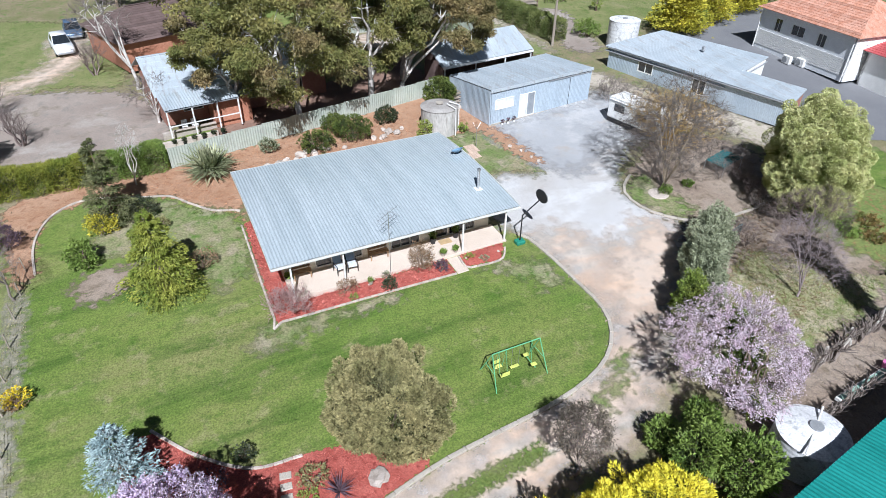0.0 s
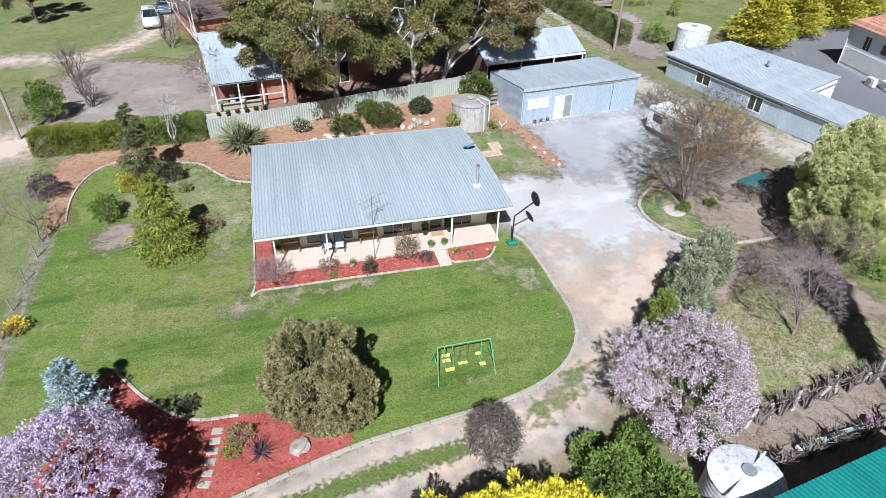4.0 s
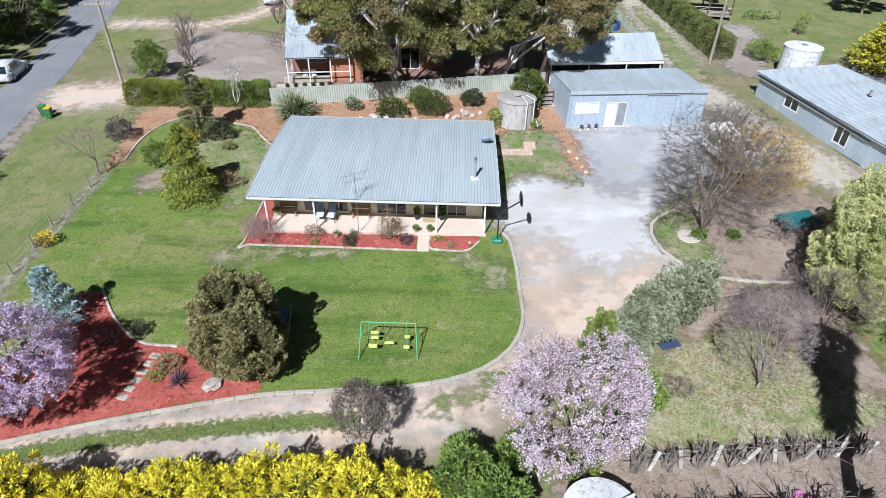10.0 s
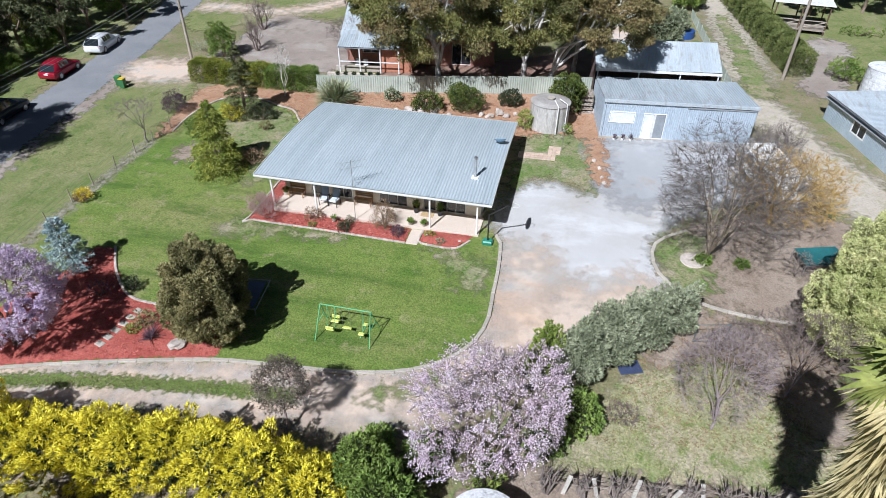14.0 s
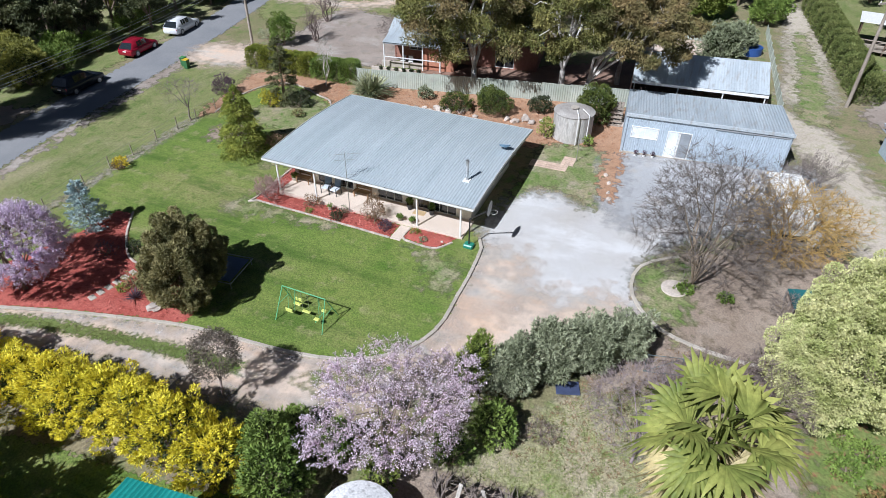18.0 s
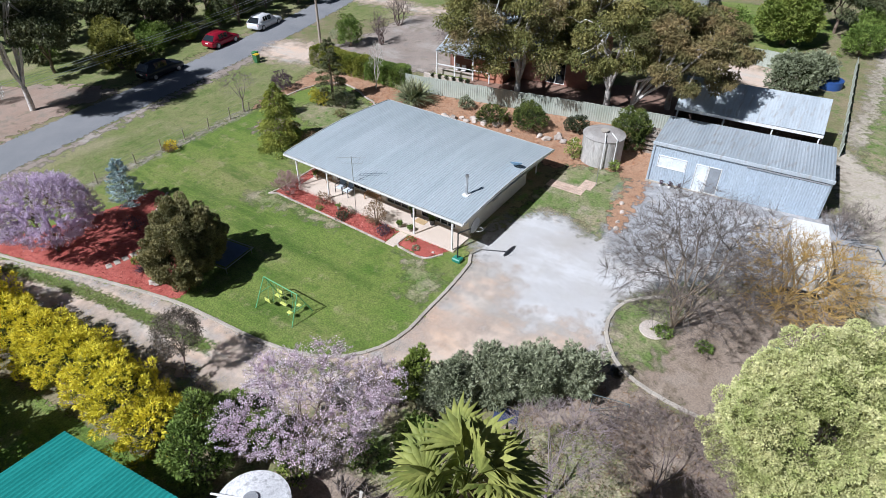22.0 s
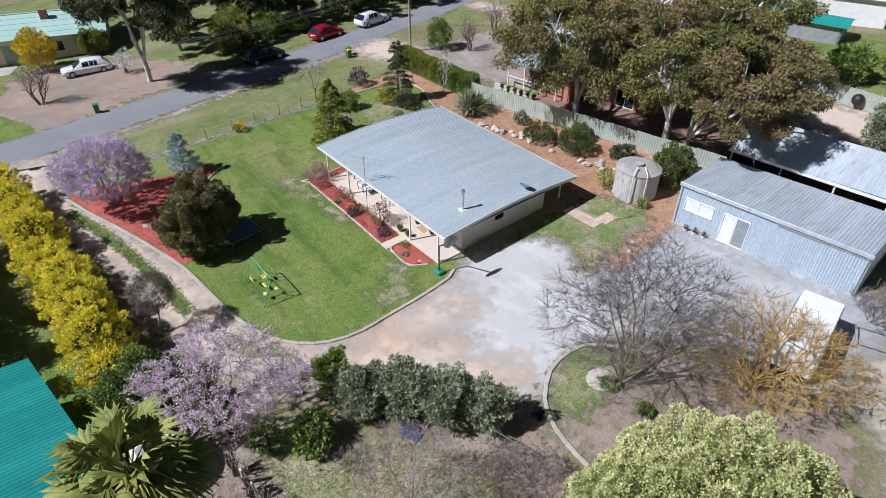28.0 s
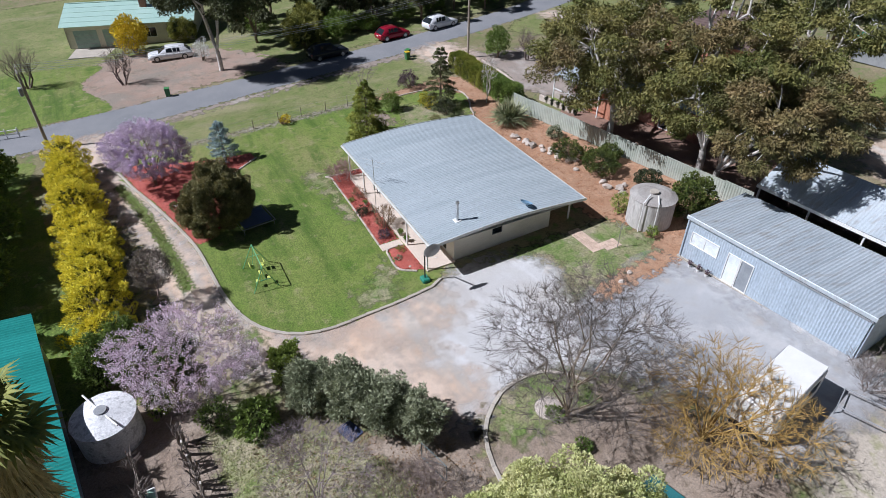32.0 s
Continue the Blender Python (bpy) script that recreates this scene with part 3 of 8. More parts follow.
sheet("bark_bed", BED_RIM[::-1] + [(3.2, 33.2), (4.2, 35.8), (18.0, 36.6), (19.0, 38.0), (22.0, 38.4), (23.2, 37.3), (23.4, 34.0), (24.0, 31.6), (24.9, 31.4), (24.2, 38.4), (23.0, 45.8), (11, 44.0), (0.2, 42.2), (-6.0, 42.2), (-10.6, 41.4), (-10.6, 37.0), (-10.3, 33.5), (-9.8, 31.8)], 4, M_bark, "orange-brown bark mulch bed behind the house", "garden bed", 0.4, 0.7)
sheet("dry_lawn", [(-6.5, 33.5), (-4.0, 36.5), (-2.2, 38.2), (-0.2, 36.2), (2.4, 34.0), (2.6, 29.0), (0.5, 26.5), (-1.0, 31.0)], 4.1, M_soft, "dry olive grass round the conifers", "grass", 0.4)
sheet("blossom_bed", [(-8.2, 8.3), (-4.1, 9.0), (-0.5, 10.1), (3.2, 11.1), (6.6, 11.9), (6.4, 12.9), (4.2, 14.2), (1.7, 14.6), (-0.4, 14.9), (-2.4, 16.5), (-3.9, 18.5), (-5.0, 18.3), (-5.4, 15.5), (-7.2, 11.2)], 5, M_redmulch, "red mulch bed under the blossom tree", "garden bed", 0.3, 0.4, 0.04)
sheet("verandah_bed", [(2.7, 22.85), (13.1, 22.5), (13.1, 23.9), (4.0, 24.1), (4.0, 32.8), (2.95, 32.8)], 6, M_redmulch, "red mulch bed along the verandah", "garden bed", 0.2, 0.3, 0.1, False)
sheet("corner_bed", [(13.9, 22.75), (16.1, 22.6), (16.9, 23.6), (16.9, 24.0), (13.95, 24.0)], 6, M_redmulch, "small red mulch bed by the step", "garden bed", 0.2, 0.3, 0.1, False)
sheet("paved_court", [(47, 47), (52, 41), (46.5, 30), (50, 24), (61, 20), (75, 26), (72, 52), (58, 54)], 3, M_court, "grey sealed court behind the long shed", "paving", 0.5, 1.0)
sheet("fence_track", [(34.5, 50), (38.2, 47.5), (40.5, 40), (43.5, 33), (41.5, 30), (37.6, 33), (37.5, 39.5), (35.5, 44)], 2, M_lane, "bare track beside the shed", "track")
sheet("rear_track", [(35, 52), (38.5, 50.5), (38.8, 60), (37.3, 78), (35, 78), (35.2, 60)], 2, M_lane, "grassy lane behind the sheds", "track")
sheet("rear_garden", [(43, 54), (60, 56), (64, 80), (40.5, 84), (41.5, 60)], 2, M_verge, "garden lawn beyond the long hedge", "grass", 0.6)
sheet("right_lawn", [(36.0, 12.2), (44, 12), (50, 22), (42.0, 26), (40.4, 20)], 2, M_lawn, "weedy grass under the pale tree", "grass")
sheet("yellow_field", [(39.5, 33), (43.5, 33), (50, 20), (60, 10), (45, 8), (44, 22)], 1.5, M_lane, "dry ground beside the long shed", "ground")


# ---- building pieces ----
def ribs(width, length, pitch=0.2, depth=0.03, flat=0.45, thick=0.0):
    """A ribbed sheet: width along x, length along y, ribs along y."""
    n = max(1, round(width / pitch))
    p = width / n
    xs, zs = [], []
    for i in range(n):
        for u, z in ((0, 0), (flat, 0), (flat + 0.12, depth), (0.88, depth)):
            xs.append((i + u) * p), zs.append(z)
    xs.append(width), zs.append(0)
    xs, zs = np.array(xs), np.array(zs)
    V = np.concatenate([np.stack([xs, 0 * xs, zs], -1), np.stack([xs, 0 * xs + length, zs], -1)])
    k = len(xs)
    i = np.arange(k - 1)
    F = np.stack([i, i + 1, i + 1 + k, i + k], -1)
    return V, F


def frame_m(o, u, v):
    """The pose that lays x along u and y along v from o."""
    u, v = Vector(u).normalized(), Vector(v).normalized()
    w = u.cross(v).normalized()
    v = w.cross(u)
    m = Matrix((u, v, w)).transposed().to_4x4()
    m.translation = o
    return m


def wall_mesh(length, height, thick, openings=(), h2=None):
    """A wall along x from 0, with its outer face at y = 0, and openings (x0, x1, z0, z1) through it; h2: the height at the far end."""
    bm = bmesh.new()
    h2 = height if h2 is None else h2
    us = sorted({0, length, *(v for o in openings for v in o[:2])})
    for a, b in zip(us, us[1:]):
        spans = sorted((o[2], o[3]) for o in openings if o[0] < (a + b) / 2 < o[1])
        z = 0.0
        ha, hb = height + (h2 - height) * a / length, height + (h2 - height) * b / length
        for s0, s1 in spans + [(None, None)]:
            top_a, top_b = (s0, s0) if s0 is not None else (ha, hb)
            if top_a - z > 1e-4:
                vs = [bm.verts.new(p) for p in ((a, 0, z), (b, 0, z), (b, thick, z), (a, thick, z), (a, 0, top_a), (b, 0, top_b), (b, thick, top_b), (a, thick, top_a))]
                for f in ((3, 2, 1, 0), (4, 5, 6, 7), (0, 1, 5, 4), (1, 2, 6, 5), (2, 3, 7, 6), (3, 0, 4, 7)):
                    bm.faces.new([vs[i] for i in f])
            z = s1
    bmesh.ops.remove_doubles(bm, verts=bm.verts[:], dist=1e-4)
    return bm


def window(parent, o, ang, w, h, panes=2, frame_mat=None, glass_mat=None, depth=0.08, name="window", bar=0.05):
    """A framed window whose lower left corner is o (in the parent's space), its outside facing -y before the turn."""
    win = new(name)
    win.empty_display_size = 0.2
    win.parent = parent
    win.matrix_basis = pose(*o, 0, 0, ang)
    bm = bmesh.new()
    for x0, x1, z0, z1 in ((0, w, 0, bar), (0, w, h - bar, h), (0, bar, bar, h - bar), (w - bar, w, bar, h - bar)):
        box(x0, x1, -0.02, depth, z0, z1, bm=bm)
    pw = (w - 2 * bar) / panes
    for i in range(1, panes):
        box(bar + i * pw - bar * 0.4, bar + i * pw + bar * 0.4, -0.012, depth * 0.8, bar, h - bar, bm=bm)
    part("frame", bm, frame_mat or M_white, win)
    for i in range(panes):
        part("pane", box(bar + i * pw + 0.02, bar + (i + 1) * pw - 0.02, 0.02, 0.03, bar, h - bar), glass_mat or M_glass, win)
    return win


# ---- the house ----
RX0, RX1, RY0, RY1, EAVE, FLOOR = 3.0, 18.0, 23.95, 35.5, 2.9, 0.6
house = thing("house", "long low cream house with a pale ribbed metal roof", "house", 0, 0, 0)
RISE = 0.33


def roof_z(y):
    """The low arched section of the house roof."""
    u = (y - RY0) / (RY1 - RY0)
    return EAVE + RISE * (1 - abs(2 * u - 1) ** 1.7)


V, F = ribs(0.75, 1.0, 0.2, 0.024)
SEG = 12
W, Q = [], []
k = len(V) // 2
for j in range(SEG + 1):
    y = RY0 + (RY1 - RY0) * j / SEG
    W += [(x, y, roof_z(y) + z) for x, _, z in V[:k]]
for j in range(SEG):
    Q += [(j * k + i, j * k + i + 1, (j + 1) * k + i + 1, (j + 1) * k + i) for i in range(k - 1)]
sheet_mesh = mesh_np("roof_sheet", W, Q, M_roof)
for i in range(20):
    part("roof_sheet", sheet_mesh, M_roof, house, "pale grey-blue ribbed metal roof sheet", pose(RX0 + 0.75 * i, 0, 0))
part("gutter", box(RX0 - 0.02, RX1 + 0.02, RY0 - 0.13, RY0 + 0.0, EAVE - 0.13, EAVE - 0.01, 0.02), M_trim, house, "pale painted gutter")
part("gutter", box(RX0 - 0.02, RX1 + 0.02, RY1, RY1 + 0.13, EAVE - 0.13, EAVE - 0.01, 0.02), M_trim, house, "pale painted gutter")
for x in (RX0 - 0.03, RX1 + 0.003):
    bm = bmesh.new()
    rows_ = []
    for j in range(SEG + 1):
        y = RY0 + (RY1 - RY0) * j / SEG
        rows_.append([bm.verts.new(p) for p in ((x, y, roof_z(y) + 0.06), (x + 0.027, y, roof_z(y) + 0.06), (x + 0.027, y, roof_z(y) - 0.14), (x, y, roof_z(y) - 0.14))])
    for q, r in zip(rows_, rows_[1:]):
        for i in range(4):
            bm.faces.new((q[i], q[(i + 1) % 4], r[(i + 1) % 4], r[i]))
    bm.faces.new(rows_[0]), bm.faces.new(rows_[-1][::-1])
    bmesh.ops.recalc_face_normals(bm, faces=bm.faces[:])
    part("bargeboard", bm, M_trim, house, "pale bargeboard")
part("soffit", box(RX0 + 0.02, RX1 - 0.02, RY0 + 0.02, RY1 - 0.02, EAVE - 0.1, EAVE - 0.07), M_cream, house)
WX0, WX1, WY0, WY1 = 3.9, 17.1, 26.0, 33.4
TOP = EAVE - 0.1 - FLOOR
FRONT = [(5.75, 6.75, 0.1, 2.02), (7.35, 8.6, 0.1, 2.02), (10.4, 12.3, 0.02, 2.02), (13.35, 14.2, 0.0, 2.04), (14.27, 16.1, 0.02, 2.02)]
part("wall", wall_mesh(WX1 - WX0, TOP, 0.2, [(a - WX0, b - WX0, c, d) for a, b, c, d in FRONT]), M_cream, house, "cream front wall", pose(WX0, WY0, FLOOR))
part("wall", wall_mesh(WY1 - WY0 - 0.2, TOP + 0.1, 0.2, [(2.62, 3.38, 1.0, 1.62)]), M_cream, house, "cream end wall", pose(WX1, WY0 + 0.2, FLOOR, 0, 0, 90))
part("wall", wall_mesh(WY1 - WY0 - 0.2, TOP, 0.2, [(2.2, 3.6, 0.9, 2.0)]), M_cream, house, "cream end wall", pose(WX0, WY1, FLOOR, 0, 0, -90))
part("wall", wall_mesh(WX1 - WX0 - 0.4, TOP, 0.2, [(5.0, 5.9, 0, 2.04)]), M_cream, house, "cream rear wall", pose(WX1 - 0.2, WY1, FLOOR, 0, 0, 180))
for (a, b, c, d), panes in zip(FRONT, (1, 2, 3, 1, 3)):
    window(house, (a, WY0 + 0.03, FLOOR + c), 0, b - a, d - c, panes, M_white if panes < 3 else M_trim, name="door" if panes == 1 and a > 13 else "window")
window(house, (WX1 - 0.03, WY0 + 2.82, FLOOR + 1.0), 90, 0.76, 0.62, 1, M_black)
window(house, (WX0 + 0.03, WY1 - 2.2, FLOOR + 0.9), -90, 1.4, 1.1, 2)
part("slab", box(WX0, 17.3, 24.0, WY0 + 0.0, 0.05, FLOOR, 0.015), M_slab, house, "pinkish concrete verandah slab")
part("slab", box(WX0, WX1, WY0 + 0.003, RY1 - 0.3, 0.05, FLOOR - 0.003), M_slab, house)
for x in (4.0, 6.9, 14.25, 17.15):
    part("post", box(x - 0.045, x + 0.045, 24.02, 24.11, FLOOR, EAVE - 0.1), M_white, house, "slim white verandah post")
for x in (4.4, 9.0, 13.5, 17.0):
    part("post", box(x - 0.045, x + 0.045, RY1 - 0.45, RY1 - 0.36, FLOOR - 0.003, EAVE - 0.1), M_white, house, "slim white verandah post")
# flue through the roof
fl = part("flue", cyl(0.085, 0.085, 0, 1.3, 14), M_steel, house, "bright steel stove flue", pose(16.52, 26.52, 3.1))
part("cowl", cyl(0.12, 0.1, 1.3, 1.42, 14), M_steel, fl)
part("flashing", box(-0.22, 0.22, -0.22, 0.22, -0.01, 0.06, 0.02), M_white, fl)
# doorstep from the lawn
solid("front_step", box(13.15, 13.87, 22.45, 23.99, 0.1, 0.42, 0.02), M_slab, "concrete path up to the verandah", "path", kind="structure")


def edging(name, pts, w, h, mat, label, lift=0.0, piece=0.9, group=""):
    """A low edging of blocks end to end along a line."""
    line = spline(pts, 0.15)
    seg = np.hypot(*np.diff(line, axis=0).T)
    s = np.r_[0, np.cumsum(seg)]
    n = max(1, int(round(s[-1] / piece)))
    at = np.linspace(0, s[-1], n + 1)
    px, py = np.interp(at, s, line[:, 0]), np.interp(at, s, line[:, 1])
    th = tagged(new(name), label, "edging", group, "structure")
    L = s[-1] / n
    me = bm_mesh("kerb_block", box(-L / 2 + 0.006, L / 2 - 0.006, -w / 2, w / 2, -0.1, h, 0.018), mat)
    for i in range(n):
        mx, my = (px[i] + px[i + 1]) / 2, (py[i] + py[i + 1]) / 2
        part("kerb_block", me, mat, th, "", pose(mx, my, float(G(mx, my)) + lift, 0, 0, math.degrees(math.atan2(py[i + 1] - py[i], px[i + 1] - px[i]))))
    return th


edging("lawn_kerb", KERB, 0.2, 0.12, M_conc, "low concrete kerb between lawn and driveway")
edging("island_kerb", [(29.6, 27.2), (28.6, 26.5), (27.75, 25.6), (27.45, 24.4), (27.65, 23.0), (28.35, 21.85), (29.4, 20.85), (31.3, 20.25), (33.9, 20.1), (35.5, 20.3)], 0.2, 0.11, M_conc, "low concrete kerb round the tree island")
edging("bed_edging", [(2.75, 32.6), (2.65, 23.2), (2.9, 22.85), (8, 22.7), (13.1, 22.5)], 0.12, 0.12, M_stone, "pale stone edging of the red bed", 0, 0.35)
edging("bed_edging", [(13.9, 23.9), (13.85, 22.8), (14.4, 22.6), (16.1, 22.55), (16.9, 23.5)], 0.12, 0.12, M_stone, "pale stone edging of the small red bed", 0, 0.35)
edging("bed_edging", [(-3.9, 18.6), (-2.3, 16.5), (-0.3, 14.85), (1.8, 14.55)], 0.14, 0.12, M_stone, "pale stone edging of the blossom bed", 0, 0.4)
edging("bed_edging", [(3.0, 34.3)] + BED_RIM, 0.14, 0.12, M_stone, "pale stone edging of the bark bed", 0, 0.4)


# ---- sheds and neighbouring buildings ----
def local_wall(parent, a, b, z0, ha, hb, mat, name="wall_sheet", label="", openings=(), panel=0.8, pitch=0.16, depth=0.014):
    """Upright ribbed sheets from plan point a to b (outside on the right hand of that way), of heights ha to hb above z0."""
    a, b = np.array(a, float), np.array(b, float)
    L = float(np.hypot(*(b - a)))
    d = (b - a) / L
    cuts = sorted({0.0, L, *(v for o in openings for v in o[:2])})
    for s, e in zip(cuts, cuts[1:]):
        n = max(1, round((e - s) / panel))
        w = (e - s) / n
        for i in range(n):
            u = s + i * w
            h = min(ha + (hb - ha) * u / L, ha + (hb - ha) * (u + w) / L)
            holes = [o for o in openings if o[0] < u + w / 2 < o[1]]
            spans = [(0.0, holes[0][2]), (holes[0][3], h)] if holes else [(0.0, h)]
            for q0, q1 in spans:
                if q1 - q0 > 0.03:
                    V, F = ribs(w, q1 - q0, pitch, depth)
                    o = Vector((*(a + d * u), z0 + q0))
                    part(name, mesh_np(name, V, F, mat), mat, parent, label, frame_m(o, (*d, 0), (0, 0, 1)))


def roof_plane(parent, corners, mat, panel=0.8, pitch=0.2, depth=0.02, name="roof_sheet", label="", thick=0.05, drop=0.1):
    """Ribbed sheets over a quad: low left, low right, high right, high left; ribs run from low to high."""
    a, b, c, d = (Vector(p) for p in corners)
    n = max(1, round((b - a).length / panel))
    for i in range(n):
        u0, u1 = i / n, (i + 1) / n
        p0, p1, q0, q1 = a.lerp(b, u0), a.lerp(b, u1), d.lerp(c, u0), d.lerp(c, u1)
        V, F = ribs(1.0, 1.0, 1.0 / max(1, round((p1 - p0).length / pitch)), 1.0)
        nrm = (p1 - p0).cross(q0 - p0).normalized()
        nrm = -nrm if nrm.z < 0 else nrm
        W = []
        for x, y, z in V:
            W.append(p0.lerp(p1, x).lerp(q0.lerp(q1, x), y) + nrm * (z * depth))
        part(name, mesh_np(name, W, F, mat), mat, parent, label)
    bm = bmesh.new()
    nrm = (b - a).cross(d - a).normalized()
    nrm = -nrm if nrm.z < 0 else nrm
    up = [bm.verts.new(p - nrm * drop) for p in (a, b, c, d)]
    dn = [bm.verts.new(p - nrm * (drop + thick)) for p in (a, b, c, d)]
    bm.faces.new(up), bm.faces.new(dn[::-1])
    for i in range(4):
        bm.faces.new((up[i], dn[i], dn[(i + 1) % 4], up[(i + 1) % 4]))
    part("roof_deck", bm, M_grey, parent)


# the grey-blue garage shed
SH = dict(FL=(24.02, 38.36), FR=(34.9, 39.56), BR=(34.35, 45.9), BL=(23.25, 44.3))
SZ, SF, SB = 1.22, 2.95, 2.4
shed = thing("garage_shed", "long grey-blue ribbed metal shed with a glass sliding door", "shed", 0, 0, 0)
SLEN = math.hypot(SH["FR"][0] - SH["FL"][0], SH["FR"][1] - SH["FL"][1])
local_wall(shed, SH["FL"], SH["FR"], SZ, SF, SF, M_shedwall, "wall_sheet", "grey-blue ribbed wall sheet", [(0.5, 2.4, 1.2, 2.08), (3.0, 4.65, 0.05, 2.05), (8.5, 10.85, 0.05, 2.6)])
local_wall(shed, SH["FR"], SH["BR"], SZ, SF, SB, M_shedwall)
local_wall(shed, SH["BR"], SH["BL"], SZ, SB, SB, M_shedwall)
local_wall(shed, SH["BL"], SH["FL"], SZ, SB, SF, M_shedwall)
sa = math.degrees(math.atan2(SH["FR"][1] - SH["FL"][1], SH["FR"][0] - SH["FL"][0]))


def on_front(u, off=0.0, z=0.0):
    d = Vector((math.cos(radians(sa)), math.sin(radians(sa)), 0))
    return Vector((*SH["FL"], SZ + z)) + d * u + Vector((d.y, -d.x, 0)) * off


# pale panes: the bright reflection on the glass is put into the colour
M_palepane = plain("pale_pane_reflection", (0.72, 0.76, 0.78), 0.3)
window(shed, on_front(0.5, 0.03, 1.2), sa, 1.9, 0.88, 2, M_white, M_palepane)
window(shed, on_front(3.0, 0.03, 0.05), sa, 0.82, 2.0, 1, M_white, M_palepane, name="door")
window(shed, on_front(3.84, 0.03, 0.05), sa, 0.81, 2.0, 1, M_white, plain("fly_screen", (0.27, 0.29, 0.31), 0.6), name="door")
V, F = ribs(2.35, 2.55, 0.16, 0.02)
part("roller_door", mesh_np("roller_door", V, F, M_shedwall), M_shedwall, shed, "wide grey-blue sliding door", frame_m(on_front(8.5, 0.05, 0.03), (math.cos(radians(sa)), math.sin(radians(sa)), 0), (0, 0, 1)))
part("door_track", box(6.0, 10.9, -0.1, -0.03, 2.62, 2.72), M_grey, shed, "", pose(*SH["FL"], SZ, 0, 0, sa))
part("footing", box(-0.05, SLEN + 0.05, -0.12, 0.1, -0.4, 0.05), M_conc, shed, "pale concrete footing", pose(*SH["FL"], SZ, 0, 0, sa))


def over(p, q, k):
    return (p[0] + (p[0] - q[0]) * k, p[1] + (p[1] - q[1]) * k)


roof_plane(shed, [(*SH["BR"], SZ + SB + 0.05), (*SH["BL"], SZ + SB + 0.05), (*over(SH["FL"], SH["BL"], 0.02), SZ + SF + 0.06), (*over(SH["FR"], SH["BR"], 0.02), SZ + SF + 0.06)], M_shedroof, label="weathered grey-blue roof sheet")
part("fascia", box(-0.05, SLEN + 0.05, -0.16, -0.1, SF - 0.16, SF + 0.1, 0.01), M_shedroof, shed, "", pose(*SH["FL"], SZ, 0, 0, sa))
for u in (0.1, SLEN - 0.15):
    part("downpipe", box(u - 0.04, u + 0.04, -0.1, -0.03, 0.0, SF - 0.1), M_shedwall, shed, "", pose(*SH["FL"], SZ, 0, 0, sa))
# open crate of timber pallets against the shed's end
for i in range(5):
    z = float(G(22.75, 42.75)) + 0.16 + 0.36 * i
    pal = thing("timber_crate_rack", "weathered timber pallet in a stack by the shed", "pallet", 22.75, 42.75, z, 97, "stack of pallets")
    for j in range(4):
        part("board", box(-0.65, 0.65, -0.5 + 0.28 * j, -0.36 + 0.28 * j, 0, 0.03), M_timber, pal)
    for j in (-0.6, 0, 0.52):
        part("bearer", box(j, j + 0.09, -0.5, 0.5, -0.16, -0.003), M_timber, pal)

# the open carport shed behind it
cs = thing("open_carport", "open-fronted shed with a pale sheet roof and walls coloured dark for interior shade", "shed", 0, 0, 0)
CA, CB, CC, CD = (23.19, 45.4), (33.3, 46.6), (32.92, 49.8), (22.8, 48.6)
roof_plane(cs, [(*CA, 3.95), (*CB, 4.05), (*CC, 5.5), (*CD, 5.4)], M_shedroof, depth=0.008, label="pale grey roof sheet")
# dark brown tile colour on the walls paints the shade of the interior
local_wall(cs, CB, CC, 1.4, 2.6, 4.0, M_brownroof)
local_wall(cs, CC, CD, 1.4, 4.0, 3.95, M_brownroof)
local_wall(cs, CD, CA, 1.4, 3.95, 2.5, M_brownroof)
for k in (0.02, 0.35, 0.68, 0.98):
    x, y = CA[0] + (CB[0] - CA[0]) * k, CA[1] + (CB[1] - CA[1]) * k + 0.1
    part("post", box(x - 0.05, x + 0.05, y - 0.05, y + 0.05, 1.3, 3.9), M_white, cs, "pale steel post")
part("fascia", box(0, 10.18, -0.05, 0.0, -0.17, 0.04), M_white, cs, "", pose(*CA, 3.95, 0, 0, math.degrees(math.atan2(CB[1] - CA[1], CB[0] - CA[0]))))

M_lid = material("stained_lid", (0.30, 0.27, 0.245), (0.42, 0.395, 0.365), 0.9, 12, 0.9, bump=0.3)
# the round concrete tank behind the house
tank = thing("water_tank", "round pale concrete rainwater tank with a stained flat lid", "water tank", 20.05, 39.55)
part("body", cyl(1.5, 1.5, -0.2, 2.05, 40), M_tank, tank)
part("lid", cyl(1.56, 1.1, 2.054, 2.2, 40), M_lid, tank, "shallow conical concrete lid")
part("hatch", cyl(0.3, 0.3, 2.28, 2.36, 16), M_conc, tank)
for k in (-0.35, 0.35):
    part("pipe", rods([(1.0 + k * 0.9, -1.2 + k, 0), (1.0 + k * 0.9, -1.2 + k, 2.25), (0.5 + k * 0.5, -0.5 + k * 0.5, 2.42)], 0.04), M_white, tank, "white plastic inlet pipe")


